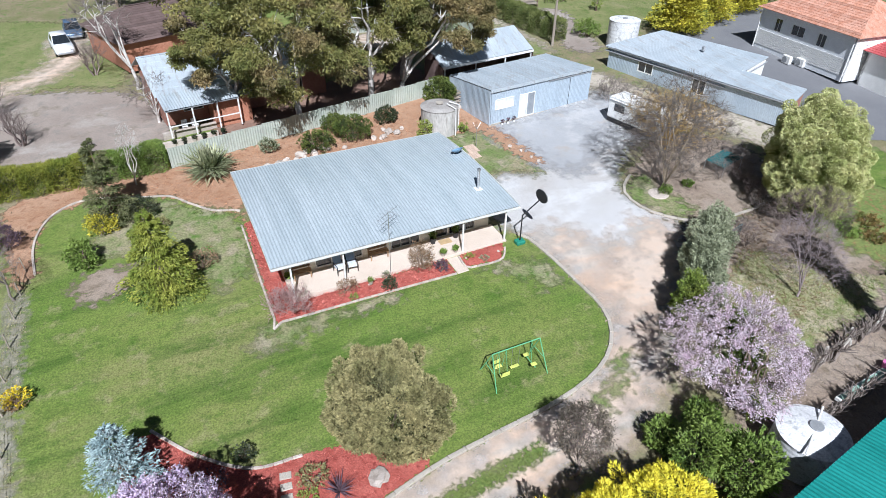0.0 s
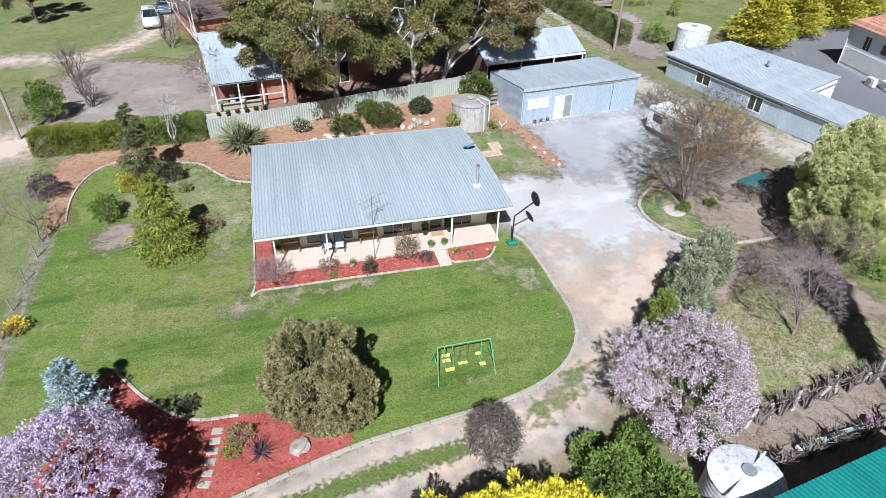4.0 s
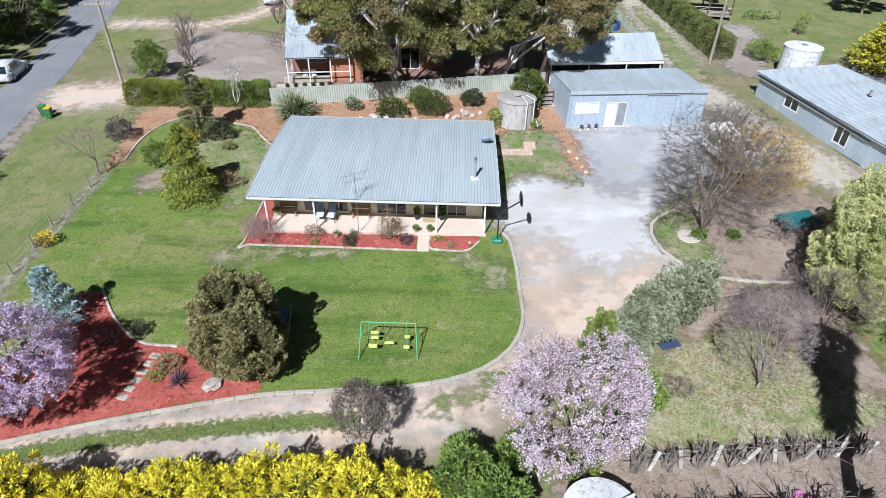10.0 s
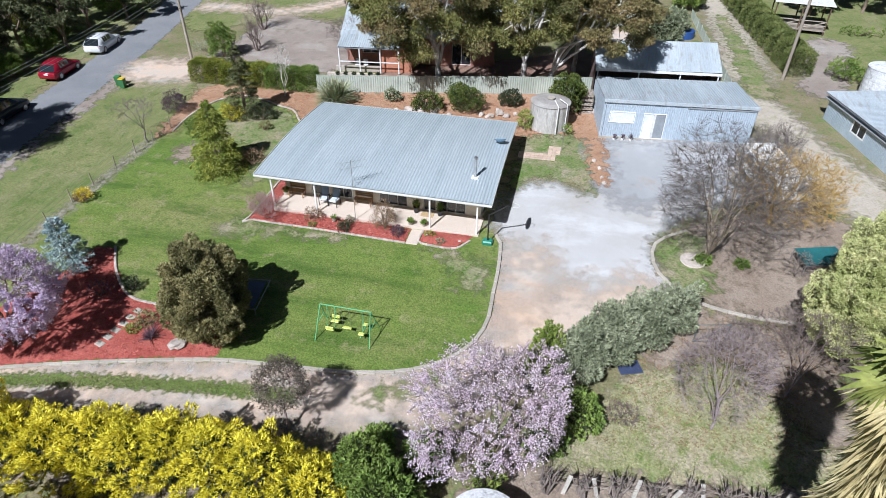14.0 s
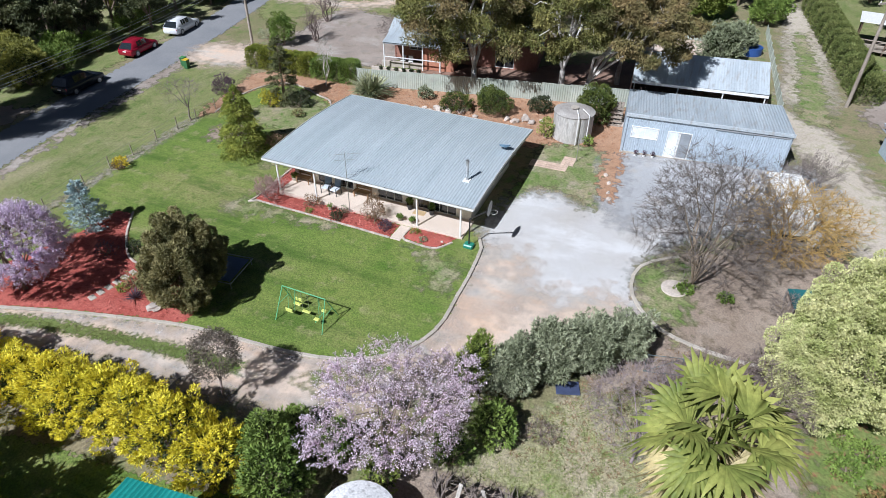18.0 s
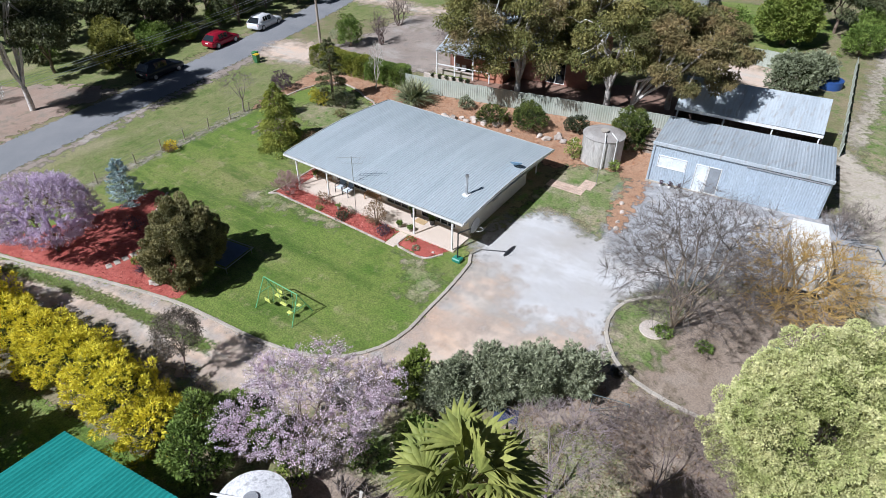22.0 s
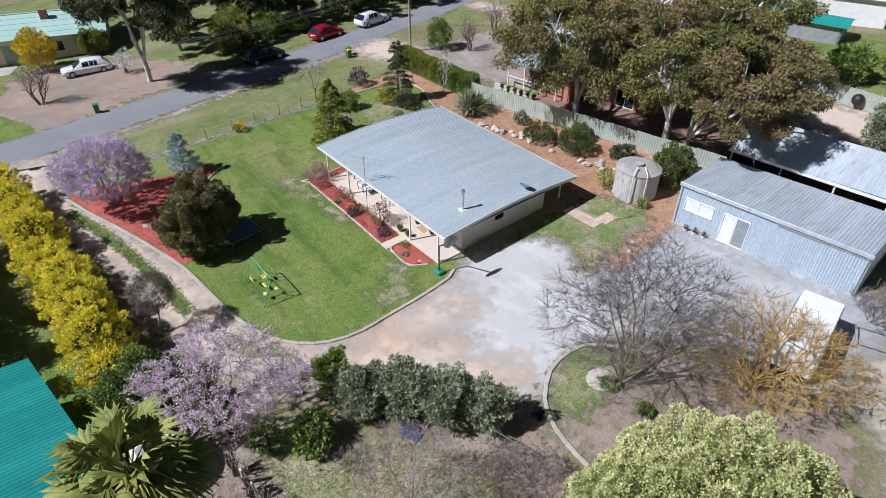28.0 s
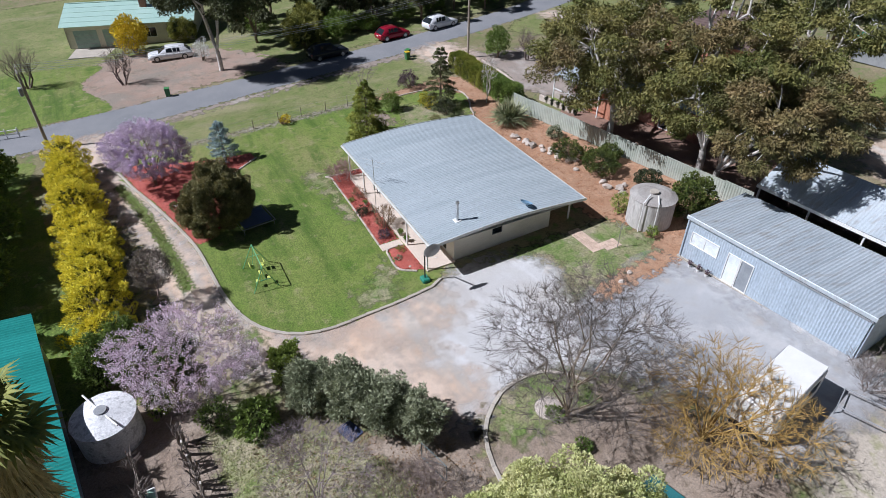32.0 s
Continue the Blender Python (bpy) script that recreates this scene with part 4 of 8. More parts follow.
def ring_tank(x, y, r, h, label, cap_label, z=None, mat=None, rise=0.35):
    t = thing("water_tank", label, "water tank", x, y, z)
    prof = []
    for i in range(15):
        prof += [(r + 0.008 * math.sin(math.pi * (i + k)), h * (i + k) / 15) for k in (0, 0.5)]
    prof += [(r, h)]
    m, V, F = 36, [], []
    for rr, zz in prof:
        V += [(rr * math.cos(2 * math.pi * k / m), rr * math.sin(2 * math.pi * k / m), zz) for k in range(m)]
    for i in range(len(prof) - 1):
        F += [(i * m + k, i * m + (k + 1) % m, (i + 1) * m + (k + 1) % m, (i + 1) * m + k) for k in range(m)]
    bm = mesh_np("body", V, F, mat or M_tank, True)
    part("body", bm, mat or M_tank, t)
    part("lid", cyl(r + 0.04, 0.25, h + 0.003, h + rise, 36), mat or M_tank, t, cap_label)
    part("hatch", cyl(0.28, 0.28, h + rise * 0.75, h + rise + 0.06, 16), M_grey, t)
    return t


M_tankwhite = material("whitewashed_tank", (0.66, 0.66, 0.66), (0.78, 0.78, 0.78), 0.9, 12, 0.7, c3=(0.42, 0.42, 0.42), bump=0.1)
ring_tank(46.4, 49.3, 1.6, 2.8, "pale concrete tank beside the long shed", "flat concrete lid", rise=0.1, mat=M_tankwhite)
bt = ring_tank(20.85, 5.45, 1.4, 1.75, "corrugated tank with a whitewashed stained lid", "whitewashed lid with dark stains", mat=M_tankwhite)
part("pipe", rods([(-1.45, -0.7, 2.0), (1.2, 0.6, 2.04)], 0.045), M_white, bt, "white pipe across the lid")

# the teal-roofed shed next door
tsh = thing("teal_roofed_shed", "large shed with a teal ribbed metal roof", "shed", 0, 0, 0)
TA, TB, TC, TD = (13.05, 2.9), (28.2, 4.98), (29.5, -4.2), (14.35, -6.3)
roof_plane(tsh, [(*TB, 2.72), (*TA, 2.68), (13.8, -1.7, 3.55), (28.85, 0.4, 3.58)], M_teal, label="teal ribbed roof sheet")
roof_plane(tsh, [(*TD, 2.68), (*TC, 2.72), (28.85, 0.4, 3.58), (13.8, -1.7, 3.55)], M_teal, label="teal ribbed roof sheet")
for a, b in ((TA, TB), (TB, TC), (TC, TD), (TD, TA)):
    a2, b2 = ((a[0] + (21.2 - a[0]) * 0.03, a[1] + (-0.9 - a[1]) * 0.07), (b[0] + (21.2 - b[0]) * 0.03, b[1] + (-0.9 - b[1]) * 0.07))
    local_wall(tsh, b2, a2, -0.6, 3.15, 3.15, M_shedwall)
part("ridge_cap", rod((13.8, -1.7, 3.58), (28.85, 0.4, 3.61), 0.1), M_teal, tsh)

# the long grey shed on the right-hand boundary
ls = thing("long_shed", "long pale-roofed shed with grey walls and white windows", "shed", 0, 0, 0)
LA, LB = (40.9, 45.4), (45.6, 27.4)
LC, LD = (50.6, 34.4), (46.6, 43.9)
LE, LFx = (46.7, 33.6), (48.6, 28.4)
roof_plane(ls, [(44.05, 33.0, 3.62), (*LA, 3.78), (*LD, 5.0), (*LC, 4.6)], M_shedroof, depth=0.008, drop=0.45, label="pale grey roof sheet")
roof_plane(ls, [(*LB, 3.5), (44.03, 32.98, 3.62), (47.0, 33.7, 4.05), (48.6, 28.6, 3.9)], M_shedroof, depth=0.008, label="pale grey roof sheet")
local_wall(ls, (41.3, 45.1), (44.3, 33.0), 1.4, 2.3, 2.15, M_shedwall, openings=[(3.5, 5.2, 0.8, 1.9), (9.3, 10.7, 0.4, 1.95)])
local_wall(ls, (44.3, 33.0), (45.8, 27.6), 1.3, 2.25, 2.1, M_shedwall)
local_wall(ls, (46.5, 43.6), (41.3, 45.1), 1.4, 3.4, 2.2, M_shedwall)
local_wall(ls, (50.4, 34.5), (46.5, 43.6), 1.4, 3.1, 3.5, M_white)
local_wall(ls, (45.8, 27.6), (48.5, 28.7), 1.3, 2.1, 2.4, M_brickdark)
local_wall(ls, (48.5, 28.7), (46.8, 33.8), 1.3, 2.4, 2.6, M_white)
local_wall(ls, (46.8, 33.8), (50.4, 34.5), 1.4, 2.7, 3.0, M_white)
la = math.degrees(math.atan2(33.0 - 45.1, 44.3 - 41.3))
ld = Vector((math.cos(radians(la)), math.sin(radians(la)), 0))
for u, z, w, h in ((3.5, 0.8, 1.7, 1.1), (9.3, 0.4, 1.4, 1.55)):
    o = Vector((41.3, 45.1, 1.4 + z)) + ld * u
    window(ls, o, la, w, h, 2, M_white, depth=0.08, bar=0.1)
part("vent", box(-0.12, 0.12, -0.12, 0.12, 0, 0.4, 0.02), M_grey, ls, "small roof vent", pose(46.6, 38.4, 4.5))
part("fascia", rods([(41.0, 45.3, 3.66), (44.05, 32.95, 3.5), (45.6, 27.4, 3.4)], 0.07, 6), M_grey, ls)


def gable_house(name, label, x, y, rz, w, d, h, rise, wall, roof, over=0.45, tile=0.9, z=None, hip=0.0, windows=(), course=0.35):
    """A house with its ridge along x; windows: (side, u, z, w, h) with side f, b, l or r."""
    t = thing(name, label, "house", x, y, z, rz)
    part("wall", wall_mesh(w, h, 0.2, [(u, u + ww, zz, zz + hh) for s, u, zz, ww, hh in windows if s == "f"]), wall, t, "", pose(-w / 2, -d / 2, 0))
    part("wall", wall_mesh(w, h, 0.2), wall, t, "", pose(w / 2, d / 2, 0, 0, 0, 180))
    part("wall", wall_mesh(d, h, 0.2, [(u, u + ww, zz, zz + hh) for s, u, zz, ww, hh in windows if s == "r"]), wall, t, "", pose(w / 2 - 0.003, -d / 2, 0, 0, 0, 90))
    part("wall", wall_mesh(d, h, 0.2, [(u, u + ww, zz, zz + hh) for s, u, zz, ww, hh in windows if s == "l"]), wall, t, "", pose(-w / 2 + 0.003, d / 2, 0, 0, 0, -90))
    for s, u, zz, ww, hh in windows:
        o, a = {"f": ((-w / 2 + u, -d / 2 + 0.02, zz), 0), "r": ((w / 2 - 0.02, -d / 2 + u, zz), 90), "l": ((-w / 2 + 0.02, d / 2 - u, zz), -90)}[s]
        window(t, o, a, ww, hh, 2)
    W, D = w / 2 + over, d / 2 + over
    slope = math.hypot(D, rise)
    rows = max(2, int(slope / course))
    for sgn in (-1, 1):
        # courses of tiles or sheets, each overlapping the one below
        for k in range(rows):
            a, b = k / rows, (k + 1) / rows
            xa, xb = W - hip * a, W - hip * b
            ya, yb = sgn * -D * (1 - a), sgn * -D * (1 - b)
            za, zb = h + rise * a, h + rise * b
            bm = bmesh.new()
            q = [bm.verts.new(p) for p in ((-xa, ya, za + 0.05), (xa, ya, za + 0.05), (xb, yb, zb + 0.02), (-xb, yb, zb + 0.02))]
            q2 = [bm.verts.new(p) for p in ((-xa, ya, za), (xa, ya, za), (xb, yb, zb - 0.03), (-xb, yb, zb - 0.03))]
            bm.faces.new(q), bm.faces.new(q2[::-1]), bm.faces.new((q[0], q2[0], q2[1], q[1]))
            bm.faces.new((q[1], q2[1], q2[2], q[2])), bm.faces.new((q[3], q2[3], q2[0], q[0]))
            part("roof_course", bm, roof, t)
        bm = bmesh.new()
        X = sgn * W
        if hip:
            f = [bm.verts.new(p) for p in ((X, -D, h), (X, D, h), (sgn * (W - hip), 0, h + rise + 0.02))]
            part("hip_end", (bm.faces.new(f), bm)[1], roof, t)
        else:
            f = [bm.verts.new(p) for p in ((sgn * (w / 2 - 0.05), -d / 2, h), (sgn * (w / 2 - 0.05), d / 2, h), (sgn * (w / 2 - 0.05), 0, h + rise * (d / 2) / D))]
            part("gable_end", (bm.faces.new(f), bm)[1], wall, t)
    part("ridge_cap", box(-W + hip, W - hip, -0.12, 0.12, h + rise, h + rise + 0.08, 0.02), roof, t)
    return t


nh = gable_house("neighbour_house", "brick house with a pale metal roof under gum trees", 6.4, 53.6, 8, 14.0, 8.0, 2.6, 1.9, M_brickdark, M_shedroof, windows=(("f", 1.5, 0.9, 1.6, 1.2), ("f", 6, 0.9, 1.6, 1.2), ("f", 10, 0.1, 1.8, 2.0)), course=0.8)
roof_plane(nh, [(-7.3, -6.6, 2.25), (-1.6, -6.6, 2.25), (-1.6, -4.3, 2.72), (-7.3, -4.3, 2.72)], M_shedroof, label="pale metal verandah roof sheet", name="verandah_sheet")
for u in (-7.2, -5.3, -3.4, -1.7):
    part("verandah_post", box(u - 0.05, u + 0.05, -6.55, -6.45, -0.1, 2.1), M_white, nh, "white verandah post")
part("verandah_rail", box(-7.2, -1.7, -6.53, -6.47, 0.85, 0.93), M_white, nh, "white verandah rail")
gable_house("neighbour_porch", "small brick annexe with a slate grey roof", 5.0, 48.7, 8, 3.0, 2.4, 2.3, 0.5, M_brick, M_grey, 0.25)
gable_house("brown_roofed_house", "brick house with a dark brown tiled roof", 1.2, 68.0, 20, 10.0, 9.0, 2.7, 2.1, M_brick, M_brownroof, hip=3.0)
wb = gable_house("weatherboard_house", "two-storey grey weatherboard house with terracotta roof", 63.98, 37.3, 264.5, 11.5, 9.5, 4.2, 2.3, M_weather, M_terracotta, hip=3.5, windows=(("f", 2.0, 2.3, 0.9, 1.3), ("f", 4.2, 2.5, 1.6, 1.0), ("f", 7.4, 2.3, 1.0, 1.2), ("r", 1.4, 2.2, 0.9, 1.3)))
for i in range(8):
    part("board", box(-5.75, 5.75, -4.79, -4.753, 0.55 + 0.19 * i, 0.71 + 0.19 * i), M_white, wb, "white horizontal cladding board")
for i in range(19):
    part("board", box(5.753, 5.79, -4.75, 4.75, 0.5 + 0.19 * i, 0.66 + 0.19 * i), M_white, wb, "white horizontal cladding board")
for u in (-5.72, 5.6):
    part("downpipe", rod((u, -4.84, 0), (u, -4.84, 4.1), 0.05), M_white, wb, "white downpipe")
for i, (x, y) in enumerate([(58.51, 38.12), (59.12, 36.98)]):
    ac = thing("air_conditioner", "white outdoor air-conditioning unit on the paving", "air conditioner", x, y, None, 264.5, "air conditioners")
    part("case", box(-0.5, 0.5, -0.2, 0.2, 0.08, 0.85, 0.03), M_white, ac)
    part("grille", cyl(0.3, 0.3, 0, 0.02, 20), M_grey, ac, "round fan grille", pose(-0.12, -0.203, 0.47, 90))
    for sx in (-0.4, 0.34):
        part("foot", box(sx, sx + 0.06, -0.18, 0.18, 0, 0.077), M_grey, ac)
gable_house("red_roofed_annexe", "white boarded annexe with a red metal roof", 63.2, 28.0, 264.5, 6.5, 6.5, 3.3, 0.8, M_white, M_redroof)
gh = gable_house("green_roofed_house", "house with a pale green metal roof and garage", -47.5, 14.1, 73.7, 15.0, 9.0, 2.7, 1.6, M_cream, M_greenroof, windows=(("f", 9.0, 0.9, 1.6, 1.2), ("f", 12.2, 0.9, 1.4, 1.2)), course=0.9)
for u in (-6.6, -3.2):
    gd = part("garage_door", box(u, u + 2.7, -4.53, -4.503, 0.02, 2.15), M_mint, gh, "grey-green panelled garage door")
    for z in (0.5, 1.0, 1.5):
        part("door_groove", box(u + 0.05, u + 2.65, -4.545, -4.533, z, z + 0.04), M_grey, gd)
part("chimney", box(1.2, 2.0, -1.6, -0.9, 3.2, 4.9, 0.02), M_brickdark, gh, "dark brick chimney")
solid("garage_apron", box(-3.4, 3.4, -1.9, 1.9, -0.2, 0.06, 0.02), M_conc, "pale concrete apron before the garage", "paving", pose(-42.6, 9.0, float(G(-42.6, 9.0)), 0, 0, 73.7), kind="structure")
gable_house("far_white_shed", "far white metal shed beyond the gum trees", 10.5, 89.0, 20, 12.0, 7.0, 3.0, 1.2, M_white, M_white, course=0.9)
gable_house("far_teal_house", "low far shed with a teal metal roof", 12.2, 80.0, 12, 7.5, 3.4, 1.9, 0.5, M_grey, M_teal, course=0.9)


# ---- plants ----
def tubes(segs, k=5):
    """Tapered bars, one for each row (x, y, z, x, y, z, r, r)."""
    S = np.array(segs, float)
    a, b, ra, rb = S[:, :3], S[:, 3:6], S[:, 6], S[:, 7]
    w = b - a
    w /= np.linalg.norm(w, axis=1, keepdims=True) + 1e-9
    h = np.where(np.abs(w[:, 2:]) > 0.9, [[1.0, 0, 0]], [[0, 0, 1.0]])
    u = np.cross(w, h)
    u /= np.linalg.norm(u, axis=1, keepdims=True) + 1e-9
    v = np.cross(w, u)
    th = 2 * np.pi * np.arange(k) / k
    ring = np.cos(th)[None, :, None] * u[:, None] + np.sin(th)[None, :, None] * v[:, None]
    V = np.concatenate([a[:, None] + ra[:, None, None] * ring, b[:, None] + rb[:, None, None] * ring], 1).reshape(-1, 3)
    base = (np.arange(len(S)) * 2 * k)[:, None]
    i = np.arange(k)[None]
    F = np.stack([base + i, base + (i + 1) % k, base + k + (i + 1) % k, base + k + i], -1).reshape(-1, 4)
    return V, F


def unit(v):
    return v / (np.linalg.norm(v, axis=-1, keepdims=True) + 1e-9)


def leaves(rng, C, D, length, width, spread=0.5):
    """Pointed leaves at C along D, scattered in direction."""
    n = len(C)
    d = unit(D + spread * rng.normal(size=(n, 3)))
    s = unit(np.cross(d, rng.normal(size=(n, 3))))
    L = length * (0.6 + 0.8 * rng.random((n, 1)))
    W = width * (0.6 + 0.8 * rng.random((n, 1)))
    V = np.stack([C + s * W / 2, C + d * L, C - s * W / 2 + d * L * 0.2], 1).reshape(-1, 3)
    return V, np.arange(3 * n).reshape(-1, 3)


def ball(rng, n):
    return unit(rng.normal(size=(n, 3)))


def grow(rng, p, d, length, r, depth, kids=3, bend=0.25, shrink=0.68, angle=0.7, up=0.15, segs=None, tips=None, rmin=0.006, pieces=3):
    """A branch with its side branches. Fills segs and tips."""
    segs = [] if segs is None else segs
    tips = [] if tips is None else tips
    p, d = np.array(p, float), unit(np.array(d, float))
    for i in range(pieces):
        q = p + d * length / pieces
        r2 = max(rmin, r * (1 - 0.45 / pieces))
        segs.append((*p, *q, r, r2))
        p, r = q, r2
        d = unit(d + bend * rng.normal(size=3) + [0, 0, up * 0.5])
        if depth > 0 and i >= pieces - 2:
            for _ in range(kids if i == pieces - 1 else max(1, kids - 1)):
                side = unit(np.cross(d, rng.normal(size=3)))
                a = angle * (0.5 + 0.8 * rng.random())
                grow(rng, p, np.cos(a) * d + np.sin(a) * side + [0, 0, up], length * shrink * (0.75 + 0.5 * rng.random()), max(rmin, r * (0.55 + 0.15 * rng.random())), depth - 1, kids, bend, shrink, angle, up, segs, tips, rmin, pieces)
    tips.append((*p, *d))
    return segs, tips


def plant(name, label, category, x, y, group="", z=None):
    return thing(name, label, category, x, y, z, 0, group)


def wood(parent, segs, mat, name="trunk", thick=0.03, label=""):
    """Splits the bars of a tree into stout and thin ones."""
    S = np.array(segs)
    big = S[:, 6] >= thick
    if big.any():
        V, F = tubes(S[big], 7)
        part(name, mesh_np(name, V, F, mat, True), mat, parent, label)
    return S[~big]


def bare_tree(name, label, x, y, seed, stems, height, depth, mat, twig, kids=3, angle=0.7, up=0.18, r=0.13, shrink=0.68, lean=0.5, bend=0.2, dead=0):
    rng = np.random.default_rng(seed)
    t = plant(name, label, "tree", x, y)
    segs, tips = [], []
    for i in range(stems):
        a = 2 * np.pi * (i + rng.random() * 0.6) / stems
        k = lean * (0.4 + 0.8 * rng.random()) if stems > 1 else 0.1
        grow(rng, (0.15 * np.cos(a), 0.15 * np.sin(a), -0.15), (k * np.cos(a), k * np.sin(a), 1), height * 0.34 * (0.8 + 0.4 * rng.random()), r * (0.8 + 0.4 * rng.random()), depth, kids, bend, shrink, angle, up, segs, tips, 0.007)
    thin = wood(t, segs, mat)
    if len(thin):
        V, F = tubes(thin, 3)
        part("twig_crown", mesh_np("twig_crown", V, F, twig), twig, t, "fine bare twigs")
    return t, np.array(tips)


def limb(rng, segs, a, b, ra, rb, sag, pieces=3):
    """A crooked bar from a to b that first climbs, then reaches out; its points are returned."""
    pts = [np.array(a, float)]
    for k in range(1, pieces + 1):
        u = k / pieces
        wob = rng.normal(size=3) * 0.05 * np.linalg.norm(b - a) * (1 if k < pieces else 0)
        q = a + (b - a) * u + np.array([0, 0, sag]) * np.linalg.norm(b - a) * 4 * u * (1 - u) * 0.25 + wob
        segs.append((*pts[-1], *q, ra + (rb - ra) * (k - 1) / pieces, ra + (rb - ra) * u))
        pts.append(q)
    return pts


def framework(rng, center, radii, counts, r0, low=-0.55, thin=0.009, fork=0.22, shrink=0.5, up=0.25, ragged=0.0, fill=0.0):
    """The limbs of a tree whose crown fills a dome; each order of branches springs from the nearest of the order before.
    Returns the bars, the ends of the last order with their directions."""
    center, radii = np.array(center, float), np.array(radii, float)
    segs = []
    base = np.array([0.0, 0.0, -0.15])
    knot = np.array([0.0, 0.0, fork * center[2]])
    limb(rng, segs, base, knot, r0 * 1.2, r0, 0, 2)
    joints, r = np.array([knot]), r0
    spans = ((0.3, 0.5), (0.52, 0.74), (0.72, 0.93), (0.84, 1.06), (0.92, 1.1))
    ends = []
    bulge = ball(rng, 8) * [1, 1, 0.8]
    for order, n in enumerate(counts):
        lo, hi = spans[order]
        lo -= fill * (order >= 2)
        k = np.arange(n) + rng.random()
        cz = 1 - (1 - low) * (k + 0.5) / (n + 1)
        d = unit(np.stack([np.cos(2.39996 * k) * np.sqrt(1 - np.clip(cz, -1, 1) ** 2), np.sin(2.39996 * k) * np.sqrt(1 - np.clip(cz, -1, 1) ** 2), cz], -1) + rng.normal(size=(n, 3)) * (0.12 + 0.06 * order))
        reach = 1 - ragged + 1.35 * ragged * np.clip((d @ bulge.T).max(1, keepdims=True), 0, 1) ** 5
        goal = center + d * radii * reach * (lo + (hi - lo) * rng.random((n, 1)))
        goal[:, 2] = np.maximum(goal[:, 2], 0.25)
        grown, ends = [], []
        r2 = max(thin, r * shrink)
        for g in goal:
            away = np.linalg.norm(joints - g, axis=1) + 0.5 * np.maximum(0, joints[:, 2] - g[2] + 0.1)
            a = joints[np.argmin(away)]
            pts = limb(rng, segs, a, g, r2 * (0.9 + 0.3 * rng.random()), max(thin, r2 * 0.6), up * (1 if order < 2 else 0.4), 3 if order < 3 else 2)
            grown += pts[1:]
            ends.append((*g, *unit(g - pts[-2])))
        joints, r = np.array(grown), r2
    return segs, np.array(ends)


def dome_tree(name, label, x, y, seed, center, radii, counts, r0, mat, twig, **kw):
    """A leafless tree with a rounded crown of crooked limbs and fine twigs."""
    rng = np.random.default_rng(seed)
    t = plant(name, label, "tree", x, y)
    segs, ends = framework(rng, center, radii, counts, r0, **kw)
    thin = wood(t, segs, mat, "trunk", 0.024)
    V, F = tubes(thin, 3)
    part("twig_crown", mesh_np("twig_crown", V, F, twig), twig, t, "fine bare twigs")
    return t, ends, thin


def blossom_tree(name, label, x, y, seed, center, radii, counts, r0, leaf, n, size, **kw):
    t, ends, thin = dome_tree(name, label, x, y, seed, center, radii, counts, r0, M_barkbrown, M_twigdark, **kw)
    rng = np.random.default_rng(seed + 1)
    long = np.linalg.norm(thin[:, 3:6] - thin[:, :3], axis=1)
    mids = (thin[:, 3:6] + thin[:, :3]) / 2
    full = np.array([0.5 + 1.6 * max(0.0, noise.noise(Vector(q * 0.55 + seed)) + 0.18) for q in mids]) * (mids[:, 2] > 0.45 * center[2])
    pick = thin[rng.choice(len(thin), n, p=long * full / (long * full).sum())]
    u = rng.random((n, 1))
    C = pick[:, :3] * (1 - u) + pick[:, 3:6] * u + rng.normal(size=(n, 3)) * 0.05
    V, F = leaves(rng, C, ball(rng, n), size, size * 0.9, 1.0)
    part("blossom", mesh_np("blossom", V, F, leaf), leaf, t, "dense spring blossom")
    return t


def plumes(rng, base, dirs, length, width, n, droop=0.0):
    """Leaf points of feathery shoots: each starts at base, goes along dirs, and is fullest past its middle."""
    m = len(base)
    s = rng.random((m, n, 1)) ** 0.6
    L = length * (0.7 + 0.6 * rng.random((m, 1, 1)))
    W = width * (0.7 + 0.6 * rng.random((m, 1, 1)))
    d = unit(dirs)[:, None]
    o = ball(rng, m * n).reshape(m, n, 3)
    o = unit(o - (o * d).sum(-1, keepdims=True) * d)
    girth = np.sin(np.pi * s**1.3 * 0.93) ** 0.7 + 0.08
    C = base[:, None] + d * L * s + o * W * girth * (0.55 + 0.45 * rng.random((m, n, 1))) - np.array([0, 0, droop]) * s * s * L
    D = d * 0.9 + o * 0.7 - np.array([0, 0, droop]) * s
    return C.reshape(-1, 3), D.reshape(-1, 3), s.reshape(-1)


